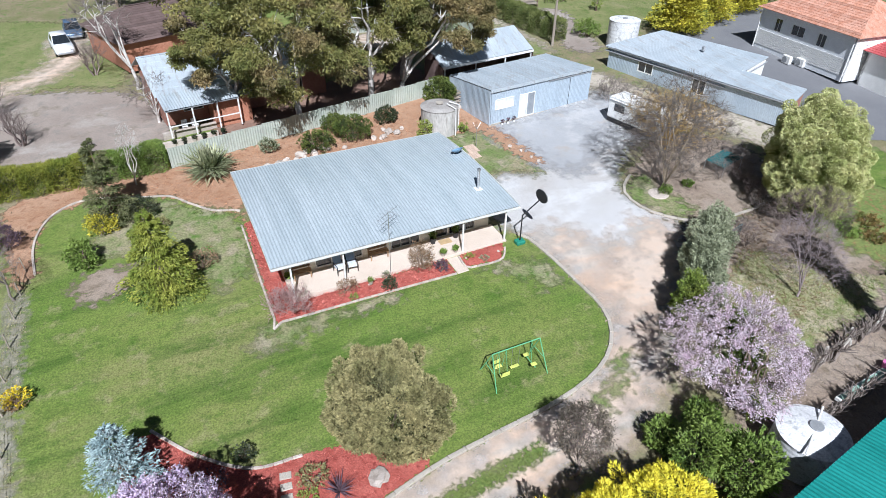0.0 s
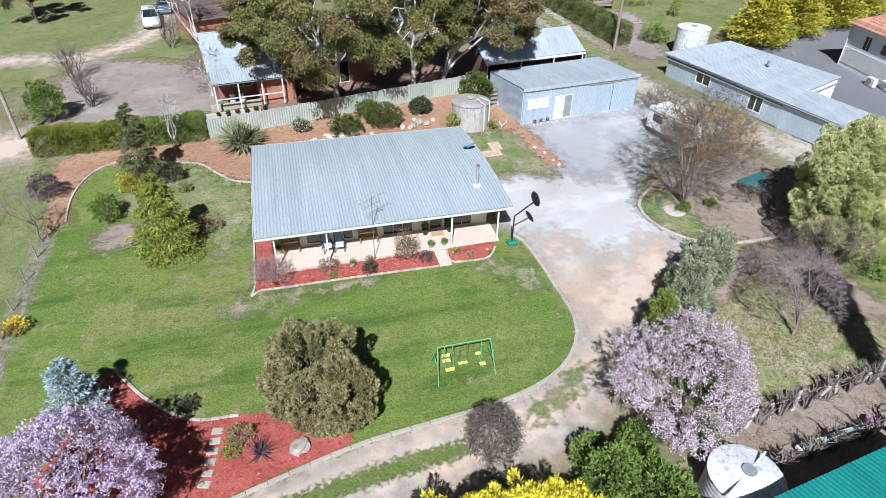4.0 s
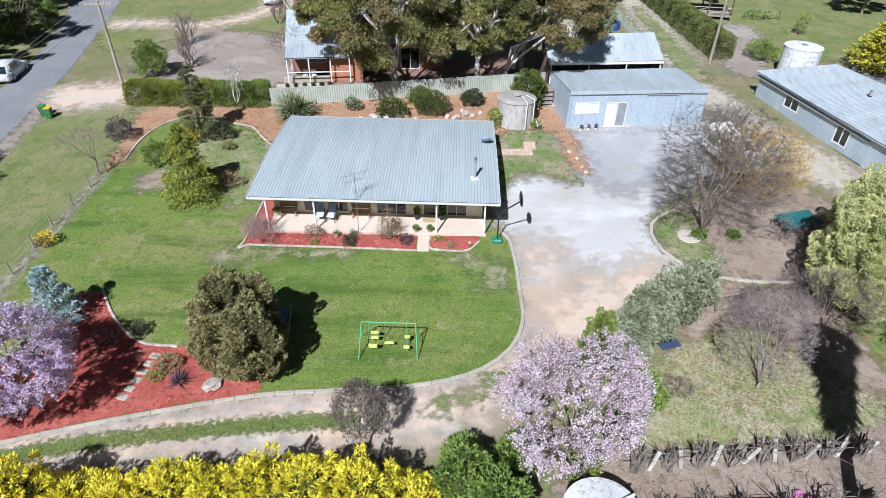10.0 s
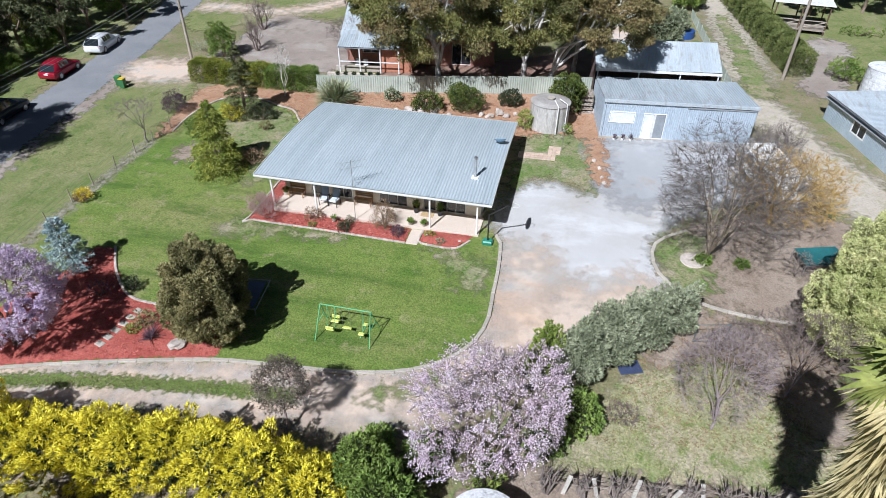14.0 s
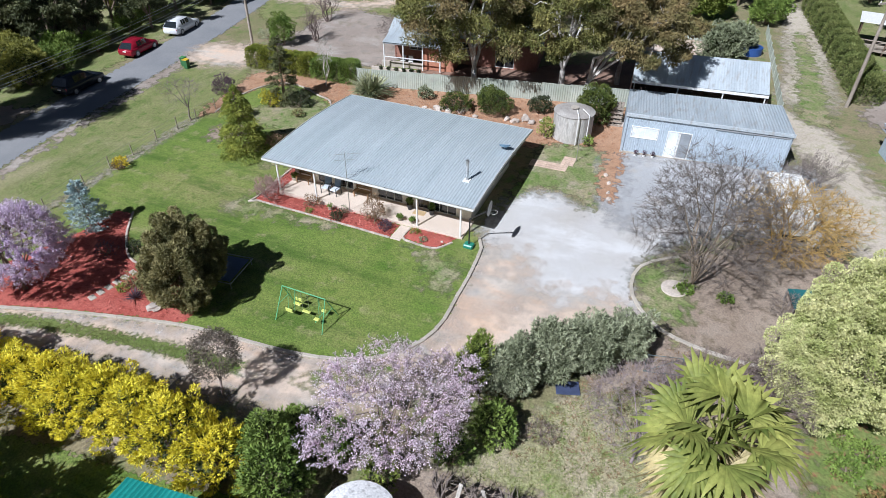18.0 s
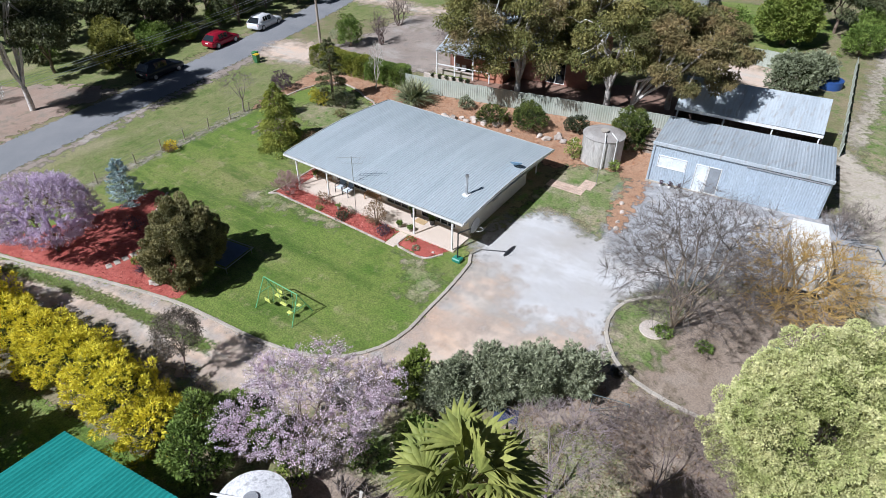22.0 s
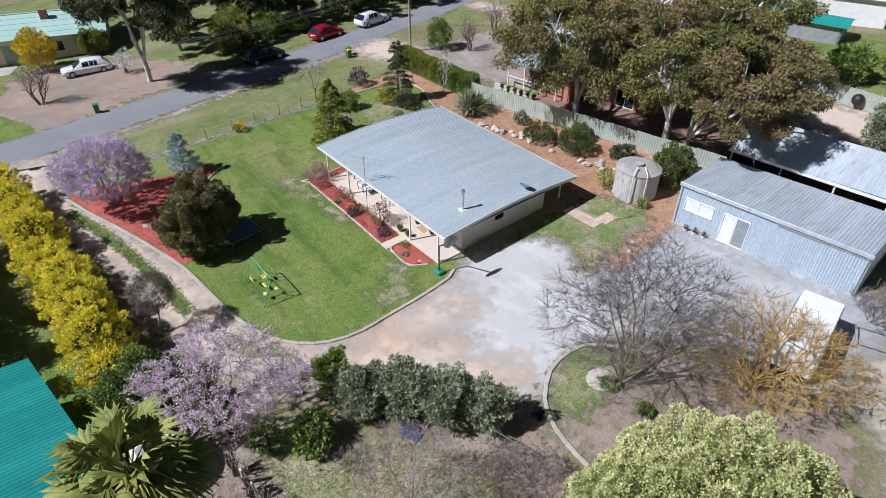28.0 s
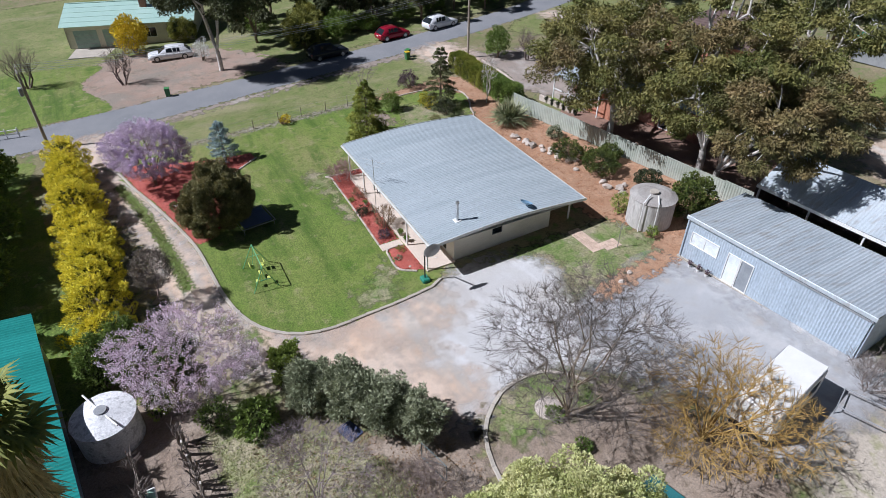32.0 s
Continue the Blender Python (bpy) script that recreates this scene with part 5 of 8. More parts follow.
def bush(name, label, x, y, seed, rx, ry, h, leaf, n=26, per=260, size=0.16, width=0.08, low=0.1, mat=None, category="bush", group="", rough=0.34, core=True, stems=True, flat=0.85, plume=0.3, inner=None, turn=0.0, slim=0.42):
    """A rounded shrub of many leafy shoots over a few stems, lobed and uneven; inner leaves are coloured darker as gap
    shade.
    """
    rng = np.random.default_rng(seed)
    t = plant(name, label, category, x, y, group)
    t.matrix_basis = t.matrix_basis @ Matrix.Rotation(radians(turn), 4, "Z")
    m = int(n * 1.6)
    k = np.arange(m) + 0.5
    cz = 1.0 - 1.45 * k / m
    ca = 2.39996 * k
    d = np.stack([np.cos(ca) * np.sqrt(1 - np.clip(cz, -1, 1) ** 2), np.sin(ca) * np.sqrt(1 - np.clip(cz, -1, 1) ** 2), cz], -1)
    d = unit(d + 0.16 * rng.normal(size=d.shape))
    lobe = ball(rng, 7)
    swell = 0.74 + 0.17 * np.clip((d @ lobe.T).max(1), 0, 1) ** 4 + 0.06 * rng.normal(size=m)
    tip = d * np.array([rx, ry, h * 0.6]) * swell[:, None] + [0, 0, h * 0.46]
    L = 1.5 * rough * min(rx, ry, h * 0.6)
    out = unit(d * [1, 1, 0.7] + [0, 0, 0.25 + plume])
    base = tip - out * L
    base[:, 2] = np.maximum(base[:, 2], h * low * 0.5)
    w = L * slim
    each = max(16, int(per * 1.1 * w * L))
    C, D, s = plumes(rng, base, out, L, w, each)
    if core:
        mc = int(per * 0.8 * min(rx, ry) ** 2)
        dd = ball(rng, mc)
        C = np.concatenate([C, np.array([0, 0, h * 0.45]) + dd * np.array([rx, ry, h * 0.45]) * (0.4 + 0.25 * rng.random((mc, 1)))])
        D, s = np.concatenate([D, dd]), np.concatenate([s, np.zeros(mc)])
    C[:, 2] = np.maximum(C[:, 2], 0.02)
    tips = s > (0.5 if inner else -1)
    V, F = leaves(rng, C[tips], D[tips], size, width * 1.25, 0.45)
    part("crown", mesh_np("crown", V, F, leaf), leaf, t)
    # inner leaves take a darker colour that paints shade between the shoots
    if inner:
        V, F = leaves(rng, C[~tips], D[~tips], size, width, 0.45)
        part("inner_foliage", mesh_np("inner_foliage", V, F, inner), inner, t, "inner leaves coloured darker for shade in the gaps")
    if stems:
        segs = []
        for i in range(5):
            c = base[rng.integers(m)]
            segs.append((0.1 * rng.normal(), 0.1 * rng.normal(), -0.1, *c, 0.05 + 0.012 * h, 0.02))
        V, F = tubes(segs, 6)
        part("stem", mesh_np("stem", V, F, mat or M_barkbrown, True), mat or M_barkbrown, t)
    return t


def conifer(name, label, x, y, seed, r, h, leaf, n=260, per=26, size=0.2, width=0.09, droop=0.35, category="tree", group="", power=0.9, low=0.05, fan=0.3):
    """A pointed evergreen: flat feathery boughs set round a stem, each reaching out and drooping, with shade between them."""
    rng = np.random.default_rng(seed)
    t = plant(name, label, category, x, y, group)
    k = np.arange(n)
    u = ((k + 0.5) / n) ** 1.15
    z = h * (low + (1 - low) * u)
    a = 2.39996 * k + 0.5 * rng.normal(size=n)
    reach = r * (1 - u) ** power * (0.62 + 0.5 * rng.random(n)) + 0.08
    Cs, Ds, segs = [], [], [(0, 0, -0.15, 0, 0, h * 0.9, 0.05 + 0.02 * h, 0.02)]
    for i in range(n):
        o = np.array([np.cos(a[i]), np.sin(a[i]), 0])
        side = np.array([-o[1], o[0], 0])
        s = (0.2 + 0.8 * rng.random((per, 1)) ** 0.7)
        off = rng.normal(size=(per, 1)) * fan * reach[i] * (0.25 + np.sin(np.pi * s * 0.9)) * 0.6
        path = np.array([0, 0, z[i]]) + o * reach[i] * s + side * off + np.array([0, 0, 1]) * (0.25 * reach[i] * s - droop * reach[i] * s**2 - 0.25 * np.abs(off))
        Cs.append(path + rng.normal(size=(per, 3)) * [0.03, 0.03, 0.05])
        Ds.append(o * 0.9 + side * np.sign(off) * 0.5 + np.array([0, 0, 0.15 - droop]))
        segs.append((0, 0, z[i], *(np.array([0, 0, z[i] + 0.1 * reach[i]]) + o * reach[i] * 0.7), 0.02, 0.008))
    V, F = leaves(rng, np.concatenate(Cs), np.concatenate(Ds), size, width * 1.4, 0.35)
    part("crown", mesh_np("crown", V, F, leaf), leaf, t)
    V, F = tubes(segs, 6)
    part("trunk", mesh_np("trunk", V, F, M_barkbrown, True), M_barkbrown, t)
    return t


def gum(name, label, x, y, seed, h, spread, leaf, limbs=5, sprays=9, per=120, size=0.24, width=0.1, bark=None, low=0.3, lean=(0.0, 0.0), girth=0.02, masses=24, mix_leaf=None):
    """A gum tree: pale forking limbs that carry separate leafy masses, each of drooping sprays, with gaps of shade between."""
    rng = np.random.default_rng(seed)
    t = plant(name, label, "tree", x, y)
    mid = np.array([lean[0] * 0.7, lean[1] * 0.7, h * (0.5 + low / 2)])
    rad = np.array([spread, spread, h * (0.5 - low / 2)]) * 0.84
    k = np.arange(masses) + 0.5
    cz = 1 - 1.75 * k / masses
    d = unit(np.stack([np.cos(2.39996 * k) * np.sqrt(1 - cz**2), np.sin(2.39996 * k) * np.sqrt(1 - cz**2), cz], -1) + 0.2 * rng.normal(size=(masses, 3)))
    M = mid + d * rad * (0.62 + 0.38 * rng.random((masses, 1)))
    segs = []
    r0 = girth * h
    fork = np.array([0.1 * lean[0], 0.1 * lean[1], h * 0.16])
    limb(rng, segs, np.array([0, 0, -0.2]), fork, r0 * 1.25, r0, 0, 2)
    first = mid + unit(np.stack([np.cos(2.4 * np.arange(limbs) + seed), np.sin(2.4 * np.arange(limbs) + seed), 0.4 + 0 * np.arange(limbs)], -1)) * rad * 0.42
    joints = [fork]
    for g in first:
        joints += limb(rng, segs, fork, g, r0 * 0.62, r0 * 0.34, 0.3, 4)[1:]
    joints = np.array(joints)
    Cs, Ds = [], []
    for m in M:
        a = joints[np.argmin(np.linalg.norm(joints - m + [0, 0, 0.04 * h], axis=1))]
        limb(rng, segs, a, m, r0 * 0.22, r0 * 0.08, 0.25, 4)
        out = unit(m - mid)
        R = spread * (0.2 + 0.08 * rng.random())
        for _ in range(sprays):
            c = m + (unit(rng.normal(size=3) + 0.5 * out + [0, 0, 0.45]) * R * [1, 1, 0.62]) * (0.35 + 0.65 * rng.random())
            segs.append((*m, *c, r0 * 0.06, 0.012))
            b = ball(rng, per) * R * np.array([0.5, 0.5, 0.3]) * (0.35 + 0.65 * rng.random((per, 1)) ** 0.5)
            Cs.append(c + b)
            Ds.append(b / R + 0.3 * out - [0, 0, 0.45])
    V, F = tubes(segs, 6)
    part("trunk", mesh_np("trunk", V, F, bark or M_barkpale, True), bark or M_barkpale, t)
    C, D = np.concatenate(Cs), np.concatenate(Ds)
    other = np.repeat(np.repeat(rng.random(masses) < 0.28, sprays), per) if mix_leaf else np.zeros(len(C), bool)
    for lf, sel in ((leaf, ~other), (mix_leaf, other)):
        if sel.any():
            V, F = leaves(rng, C[sel], D[sel], size, width, 0.6)
            part("crown", mesh_np("crown", V, F, lf), lf, t, "" if lf is leaf else "bronze tipped sprays")
    return t


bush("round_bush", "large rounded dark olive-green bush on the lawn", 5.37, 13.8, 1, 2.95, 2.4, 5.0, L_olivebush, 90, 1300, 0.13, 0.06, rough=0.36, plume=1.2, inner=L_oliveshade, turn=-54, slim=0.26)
conifer("golden_conifer", "golden-green drooping conifer on the lawn", -2.25, 28.05, 2, 2.55, 5.2, L_conifer, 72, 230, 0.17, 0.055, 0.5, power=0.75)
conifer("dark_conifer", "tall narrow dark conifer with ragged sprays", -4.5, 36.5, 3, 1.75, 5.7, L_darkolive, 64, 150, 0.17, 0.055, 0.3, power=0.6, fan=0.2)
conifer("blue_spruce", "young blue-grey spruce beside the red bed", -4.9, 16.2, 4, 1.55, 3.5, L_blue, 60, 90, 0.15, 0.05, 0.0, power=0.7, fan=0.25)
blossom_tree("blossom_tree", "mauve blossom tree over the red mulch bed", -3.7, 10.5, 202, (0.0, 0.1, 3.0), (3.3, 3.3, 2.7), (8, 60, 420, 1700), 0.12, L_mauve, 52000, 0.075, fork=0.14, low=-0.4, ragged=0.22, up=0.5)
blossom_tree("blossom_tree", "pink blossom tree beside the driveway", 20.4, 8.5, 6, (0.35, 0.6, 3.1), (3.6, 3.6, 2.3), (8, 60, 360, 1500), 0.09, L_pink, 30000, 0.062, fork=0.16, low=-0.42, ragged=0.36, up=0.4)
for i, (x, y, r, h, leaf) in enumerate([(22.1, 13.8, 0.95, 3.5, L_lime), (23.7, 14.4, 1.4, 3.4, L_olive), (25.1, 15.9, 1.45, 3.6, L_olive), (26.6, 17.1, 1.35, 3.5, L_olive), (28.1, 18.2, 1.15, 3.2, L_olive), (24.4, 15.3, 0.95, 3.0, L_olive), (25.9, 16.7, 1.0, 3.1, L_olive), (27.4, 17.8, 0.9, 2.8, L_olive), (23.0, 14.0, 0.8, 2.6, L_olive)]):
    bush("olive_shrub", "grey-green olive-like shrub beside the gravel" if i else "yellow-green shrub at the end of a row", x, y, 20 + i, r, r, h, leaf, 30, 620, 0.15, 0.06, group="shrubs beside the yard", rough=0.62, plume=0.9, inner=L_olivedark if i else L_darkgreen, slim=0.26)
dome_tree("bare_tree", "large leafless spreading tree with grey twigs", 30.5, 24.7, 113, (0.0, 0.2, 4.5), (4.5, 4.4, 4.6), (12, 90, 900, 9000), 0.1, M_limb, M_twiggrey, fork=0.08, low=-0.5, shrink=0.46, up=0.12, ragged=0.26, thin=0.005, fill=0.42)
dome_tree("yellow_twigged_tree", "leafless shrubby tree with yellow-orange twigs", 34.6, 29.1, 8, (0.5, 0.4, 2.5), (4.1, 4.0, 2.6), (13, 110, 800, 4200), 0.075, M_twigy, M_twigy, fork=0.08, low=-0.7, shrink=0.56, up=0.3, ragged=0.28, thin=0.0075, fill=0.3)
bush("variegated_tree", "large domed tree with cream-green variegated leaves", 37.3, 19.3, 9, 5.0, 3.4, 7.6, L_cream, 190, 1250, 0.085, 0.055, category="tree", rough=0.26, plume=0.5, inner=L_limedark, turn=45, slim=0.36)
dome_tree("bare_plum_tree", "leafless plum tree with purple-grey twigs", 29.5, 12.7, 10, (-0.2, 0.5, 3.0), (2.5, 2.4, 2.2), (7, 60, 420, 2200), 0.06, M_twigplum, M_twigplum, fork=0.14, low=-0.35, thin=0.0045, shrink=0.42, ragged=0.25)
dome_tree("bare_plum_tree", "leafless plum tree with dense dark purple-grey twigs", 32.9, 15.2, 11, (0.2, 0.3, 2.7), (2.7, 2.5, 2.0), (7, 60, 420, 2400), 0.06, M_twigplum, M_twigdark, fork=0.14, low=-0.4, thin=0.0045, shrink=0.42, ragged=0.25)
for i, (x, y, r, h) in enumerate([(34.3, 19.7, 1.3, 1.9), (35.3, 21.2, 1.2, 1.8), (33.9, 18.0, 1.1, 1.6), (30.3, 17.2, 0.9, 2.2), (31.4, 18.6, 0.9, 1.3), (25.7, 12.4, 0.9, 0.9), (35.0, 24.0, 1.1, 1.9), (36.2, 23.2, 1.3, 2.0), (37.4, 24.6, 1.2, 2.0)]):
    dome_tree("tangled_shrub", "leafless tangled grey shrub on bare soil", x, y, 330 + i, (0, 0, h * 0.5), (r, r, h * 0.5), (8, 60, 420), 0.025, M_twigdark, M_twigdark if i % 2 else M_twig, fork=0.1, low=-0.7, thin=0.005, ragged=0.3)
bush("citrus_bush", "dense dark green citrus bush", 23.85, 11.7, 12, 1.15, 1.15, 2.0, L_green, 24, 520, 0.14, 0.08, inner=L_darkgreen)
sg, ends, thin_ = dome_tree("small_grey_tree", "small sparse grey-brown tree beside the drive", 11.7, 8.9, 13, (0.05, 0, 2.75), (1.05, 1.05, 1.15), (5, 30, 160, 420), 0.05, M_twigdark, M_twigdark, fork=0.4)
rng = np.random.default_rng(14)
pick = ends[rng.integers(0, len(ends), 5200), :3]
V, F = leaves(rng, pick + rng.normal(size=(5200, 3)) * 0.1, ball(rng, 5200), 0.1, 0.045, 0.8)
part("crown", mesh_np("crown", V, F, L_greybrown), L_greybrown, sg, "thin grey-brown leaves")

# golden hedge along the drive
rng = np.random.default_rng(30)
n = 14
for i in range(n):
    k = i / (n - 1)
    x, y = -9.2 + 23.2 * k, 4.35 + 1.6 * k + 0.2 * rng.normal()
    h = 3.2 + 0.35 * rng.normal()
    t = plant("golden_cypress", "golden yellow cypress clipped into a hedge", "hedge", x, y, "golden hedge")
    m = 46
    k_ = np.arange(m) + 0.5
    u, a_ = (k_ / m) ** 0.8, 2.39996 * k_ + i
    reach = 1.8 * (1 - u**2.6) ** 0.6 * (0.7 + 0.4 * rng.random(m))
    o = np.stack([np.cos(a_), np.sin(a_), np.zeros(m)], -1)
    tip_ = o * reach[:, None] + np.stack([0 * u, 0 * u, h * (0.16 + 0.84 * u)], -1)
    out_ = unit(o * 0.7 + [0, 0, 0.75] + 0.2 * rng.normal(size=o.shape))
    C, D, sp = plumes(rng, tip_ - out_ * 0.85, out_, 0.95, 0.24, 190, 0.05)
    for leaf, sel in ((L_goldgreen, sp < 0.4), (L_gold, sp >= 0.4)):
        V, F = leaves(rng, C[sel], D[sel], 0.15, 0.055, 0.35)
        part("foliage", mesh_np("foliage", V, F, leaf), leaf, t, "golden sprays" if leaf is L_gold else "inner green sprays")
    # core leaves in near-black green stand in for shade inside the cypress
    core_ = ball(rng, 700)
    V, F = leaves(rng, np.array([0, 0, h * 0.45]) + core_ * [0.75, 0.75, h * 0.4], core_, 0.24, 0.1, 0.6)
    part("inner_foliage", mesh_np("inner_foliage", V, F, L_darkgreen), L_darkgreen, t, "inner leaves coloured dark as shade")
    V, F = tubes([(0, 0, -0.1, 0, 0, h * 0.8, 0.09, 0.03)], 6)
    part("trunk", mesh_np("trunk", V, F, M_barkbrown), M_barkbrown, t)
for i, (x, y, r, h) in enumerate([(16.0, 6.8, 1.25, 3.3), (17.2, 5.6, 1.45, 3.5), (18.0, 8.4, 1.0, 1.7), (15.9, 8.4, 0.9, 1.5)]):
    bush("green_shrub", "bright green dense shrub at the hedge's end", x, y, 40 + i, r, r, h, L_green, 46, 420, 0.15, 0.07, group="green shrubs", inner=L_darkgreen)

# fan palm
rng = np.random.default_rng(50)
palm = plant("fan_palm", "tall fan palm with yellow-green fronds", "palm", 30.3, 5.1)
V, F = tubes([(0, 0, -0.2, 0.05, 0, 6, 0.3, 0.24), (0.05, 0, 6, 0, 0, 12.0, 0.24, 0.2)], 12)
part("trunk", mesh_np("trunk", V, F, M_barkbrown, True), M_barkbrown, palm)
for i in range(50):
    live = i < 26
    a = 2.4 * i + 0.3 * rng.normal()
    e = radians(82 - 4.2 * i + 10 * rng.normal()) if live else radians(-30 - 1.9 * (i - 26) + 9 * rng.normal())
    d = np.array([np.cos(a) * np.cos(e), np.sin(a) * np.cos(e), np.sin(e)])
    stalk = (0.62 if live else 0.42) + 0.35 * rng.random()
    c = np.array([0, 0, 12.0 if live else 11.8]) + d * stalk
    side = unit(np.cross(d, [0, 0, 1.0]) + 0.35 * rng.normal(size=3) * [1, 1, 0.6])
    up = np.cross(side, d)
    size_ = (0.76 if live else 0.66) * (0.85 + 0.3 * rng.random())
    V, F = [], []
    fold = 0.35 + 0.5 * rng.random()
    for j in range(15):
        b0, b1 = radians(-98 + 13 * j), radians(-98 + 13 * (j + 1))
        bm_ = (b0 + b1) / 2

        def ray(b, L):
            return c + (np.cos(b) * d + np.sin(b) * side) * L + up * fold * abs(np.sin(b)) * L - np.array([0, 0, 0.4]) * L * L * (0.8 if live else 1.4)

        L = size_ * (0.95 + 0.3 * np.cos(bm_)) * (0.9 + 0.2 * rng.random())
        k = len(V)
        ridge = up * 0.05
        V += [c, ray(b0, L * 0.6), ray(bm_, L * 0.66) + ridge, ray(b1, L * 0.6), ray(bm_, L) - np.array([0, 0, 0.22 * rng.random()])]
        F += [(k, k + 1, k + 2, k + 2), (k, k + 2, k + 3, k + 3), (k + 1, k + 4, k + 2, k + 2), (k + 2, k + 4, k + 3, k + 3)]
    m = L_palm if live else L_thatch
    fr = part("frond", mesh_np("frond", V, np.array(F)[:, :3], m), m, palm, "" if live else "dry hanging frond")
    V, F = tubes([(0, 0, 11.9, *c, 0.03, 0.018)], 5)
    part("stalk", mesh_np("stalk", V, F, m), m, fr)

tt = 7.2 + 4.5 * rng.random((1500, 1))
aa = 2 * np.pi * rng.random((1500, 1))
oo = np.concatenate([np.cos(aa), np.sin(aa), 0 * aa], 1)
V, F = leaves(rng, oo * (0.25 + 0.35 * rng.random((1500, 1)) * (tt - 6.6) / 5) + tt * [0, 0, 1], oo * 0.45 - [0, 0, 1.0], 1.0, 0.16, 0.2)
part("thatch_skirt", mesh_np("thatch_skirt", V, F, L_thatch), L_thatch, palm, "hanging skirt of dry fronds")

# gum trees behind the house
gum("gum_tree", "large gum tree with pale forked limbs", 10.0, 44.7, 60, 12.4, 6.3, L_gum, 6, 11, 150, masses=40, low=0.17, lean=(-1.4, -0.2), mix_leaf=L_gumbrown)
gum("gum_tree", "large spreading gum tree with olive-brown foliage", 17.0, 47.4, 61, 12.0, 5.6, L_gum, 6, 11, 150, masses=34, low=0.16, lean=(0.5, -1.2), mix_leaf=L_gumbrown)
gum("gum_tree", "large gum tree with bronze foliage", 21.4, 50.4, 62, 10.8, 4.8, L_gumbrown, 5, 10, 130, masses=24, low=0.25, mix_leaf=L_gum)
gum("gum_tree", "large gum tree leaning over the sheds", 18.9, 46.2, 63, 10.4, 4.3, L_gumbrown, 5, 11, 150, masses=26, low=0.38, lean=(6.8, -1.4), mix_leaf=L_gum)
gum("gum_tree", "tall gum tree behind the brick house", 6.5, 59.5, 64, 13.0, 6.0, L_gum, 5, 8, 100, 0.3, 0.14, low=0.3, masses=24)
gum("gum_tree", "tall gum tree behind the brick house", 14.8, 60.5, 67, 12.0, 5.6, L_gum, 5, 8, 100, 0.3, 0.14, low=0.35, masses=22)
gum("gum_tree", "gum tree in front of the brick house", 5.4, 48.0, 68, 10.0, 4.2, L_gum, 4, 10, 140, low=0.24, masses=22, mix_leaf=L_gumbrown)
gum("street_gum", "tall dark gum tree beside the street", -27.1, 20.5, 66, 14.0, 6.2, L_streetgum, 6, 11, 150, 0.26, 0.12, low=0.36, lean=(1.4, -0.3), girth=0.016, masses=40)


# ---- garden things ----
def rock_mesh(seed, mat):
    rng_ = random.Random(seed)
    bm = bmesh.new()
    bmesh.ops.create_icosphere(bm, subdivisions=2, radius=1)
    off = Vector((rng_.random() * 50, rng_.random() * 50, 0))
    for v in bm.verts:
        v.co *= 0.8 + 0.45 * noise.noise(v.co * 1.3 + off) + 0.12 * noise.noise(v.co * 4 + off)
    return bm_mesh("boulder", bm, mat)


ROCKS = [rock_mesh(i, M_stone) for i in range(5)]


def rock(x, y, s, seed=0, label="pale rough boulder in the bark bed", group="boulders", squash=0.7):
    r = random.Random(seed * 7 + int(x * 10))
    ob = new("boulder", ROCKS[seed % 5])
    ob.matrix_basis = pose(x, y, float(G(x, y)) + s * 0.3, 0, 0, r.random() * 360) @ Matrix.Diagonal((s, s * (0.7 + 0.3 * r.random()), s * squash, 1))
    return tagged(ob, label, "rock", group)


for i in range(16):
    rock(4.6 + 0.42 * i + 0.2 * math.sin(i * 5), 38.7 + 0.11 * i + 0.25 * math.sin(i * 3), 0.38 + 0.12 * math.sin(i * 2.3), i)
for i, (x, y) in enumerate([(14.6, 40.2), (15.3, 40.0), (16.0, 40.6), (16.6, 40.3), (17.3, 40.9), (12.0, 39.7), (15.8, 41.2), (23.0, 43.4), (23.3, 42.6)]):
    rock(x, y, 0.38 + 0.1 * math.sin(i), i + 3)
for i, (x, y) in enumerate([(24.4, 32.4), (24.2, 33.6), (24.6, 31.7), (23.8, 34.6)]):
    rock(x, y, 0.22, i + 40, "small pale stone at the edge of the gravel", "edge stones")
rock(4.35, 12.15, 0.62, 60, "long whitish stone lying in red mulch", "bed stones", 0.32)
for i, (x, y) in enumerate([(4.6, 23.6), (5.0, 23.3), (12.9, 23.6), (14.2, 23.5), (15.0, 23.2), (15.7, 23.4), (14.6, 22.9), (16.3, 23.3), (3.2, 23.4), (8.1, 23.6), (10.1, 23.4)]):
    rock(x, y, 0.13 + 0.05 * math.sin(i * 3), i + 70, "small pale stone in the red bed", "bed stones")

# stepping stones through the red bed
for i in range(6):
    x, y = 0.9 - 0.09 * i, 13.9 - 0.5 * i
    solid("stepping_stone", box(-0.24, 0.24, -0.17, 0.17, -0.05, 0.07, 0.02), M_conc, "square concrete stepping stone in red mulch", "paver", pose(x, y, float(G(x, y)) + 0.05, 0, 0, -12 + 6 * math.sin(i)), "stepping stones")

# L-shaped brick path beside the house
lp = tagged(new("brick_path"), "L-shaped path of pinkish brick pavers", "path", kind="structure")
M_paver = material("pink_paver", (0.52, 0.38, 0.29), (0.62, 0.47, 0.37), 3, 20, 0.9, obj=0.1)
paver = bm_mesh("paver", box(-0.145, 0.145, -0.145, 0.145, -0.06, 0.035, 0.01), M_paver)
for u in range(9):
    for v in range(3):
        x, y = 18.5 + 0.3 * u, 34.2 + 0.3 * v
        part("paver", paver, M_paver, lp, "", pose(x, y, float(G(x, y)) + 0.02))
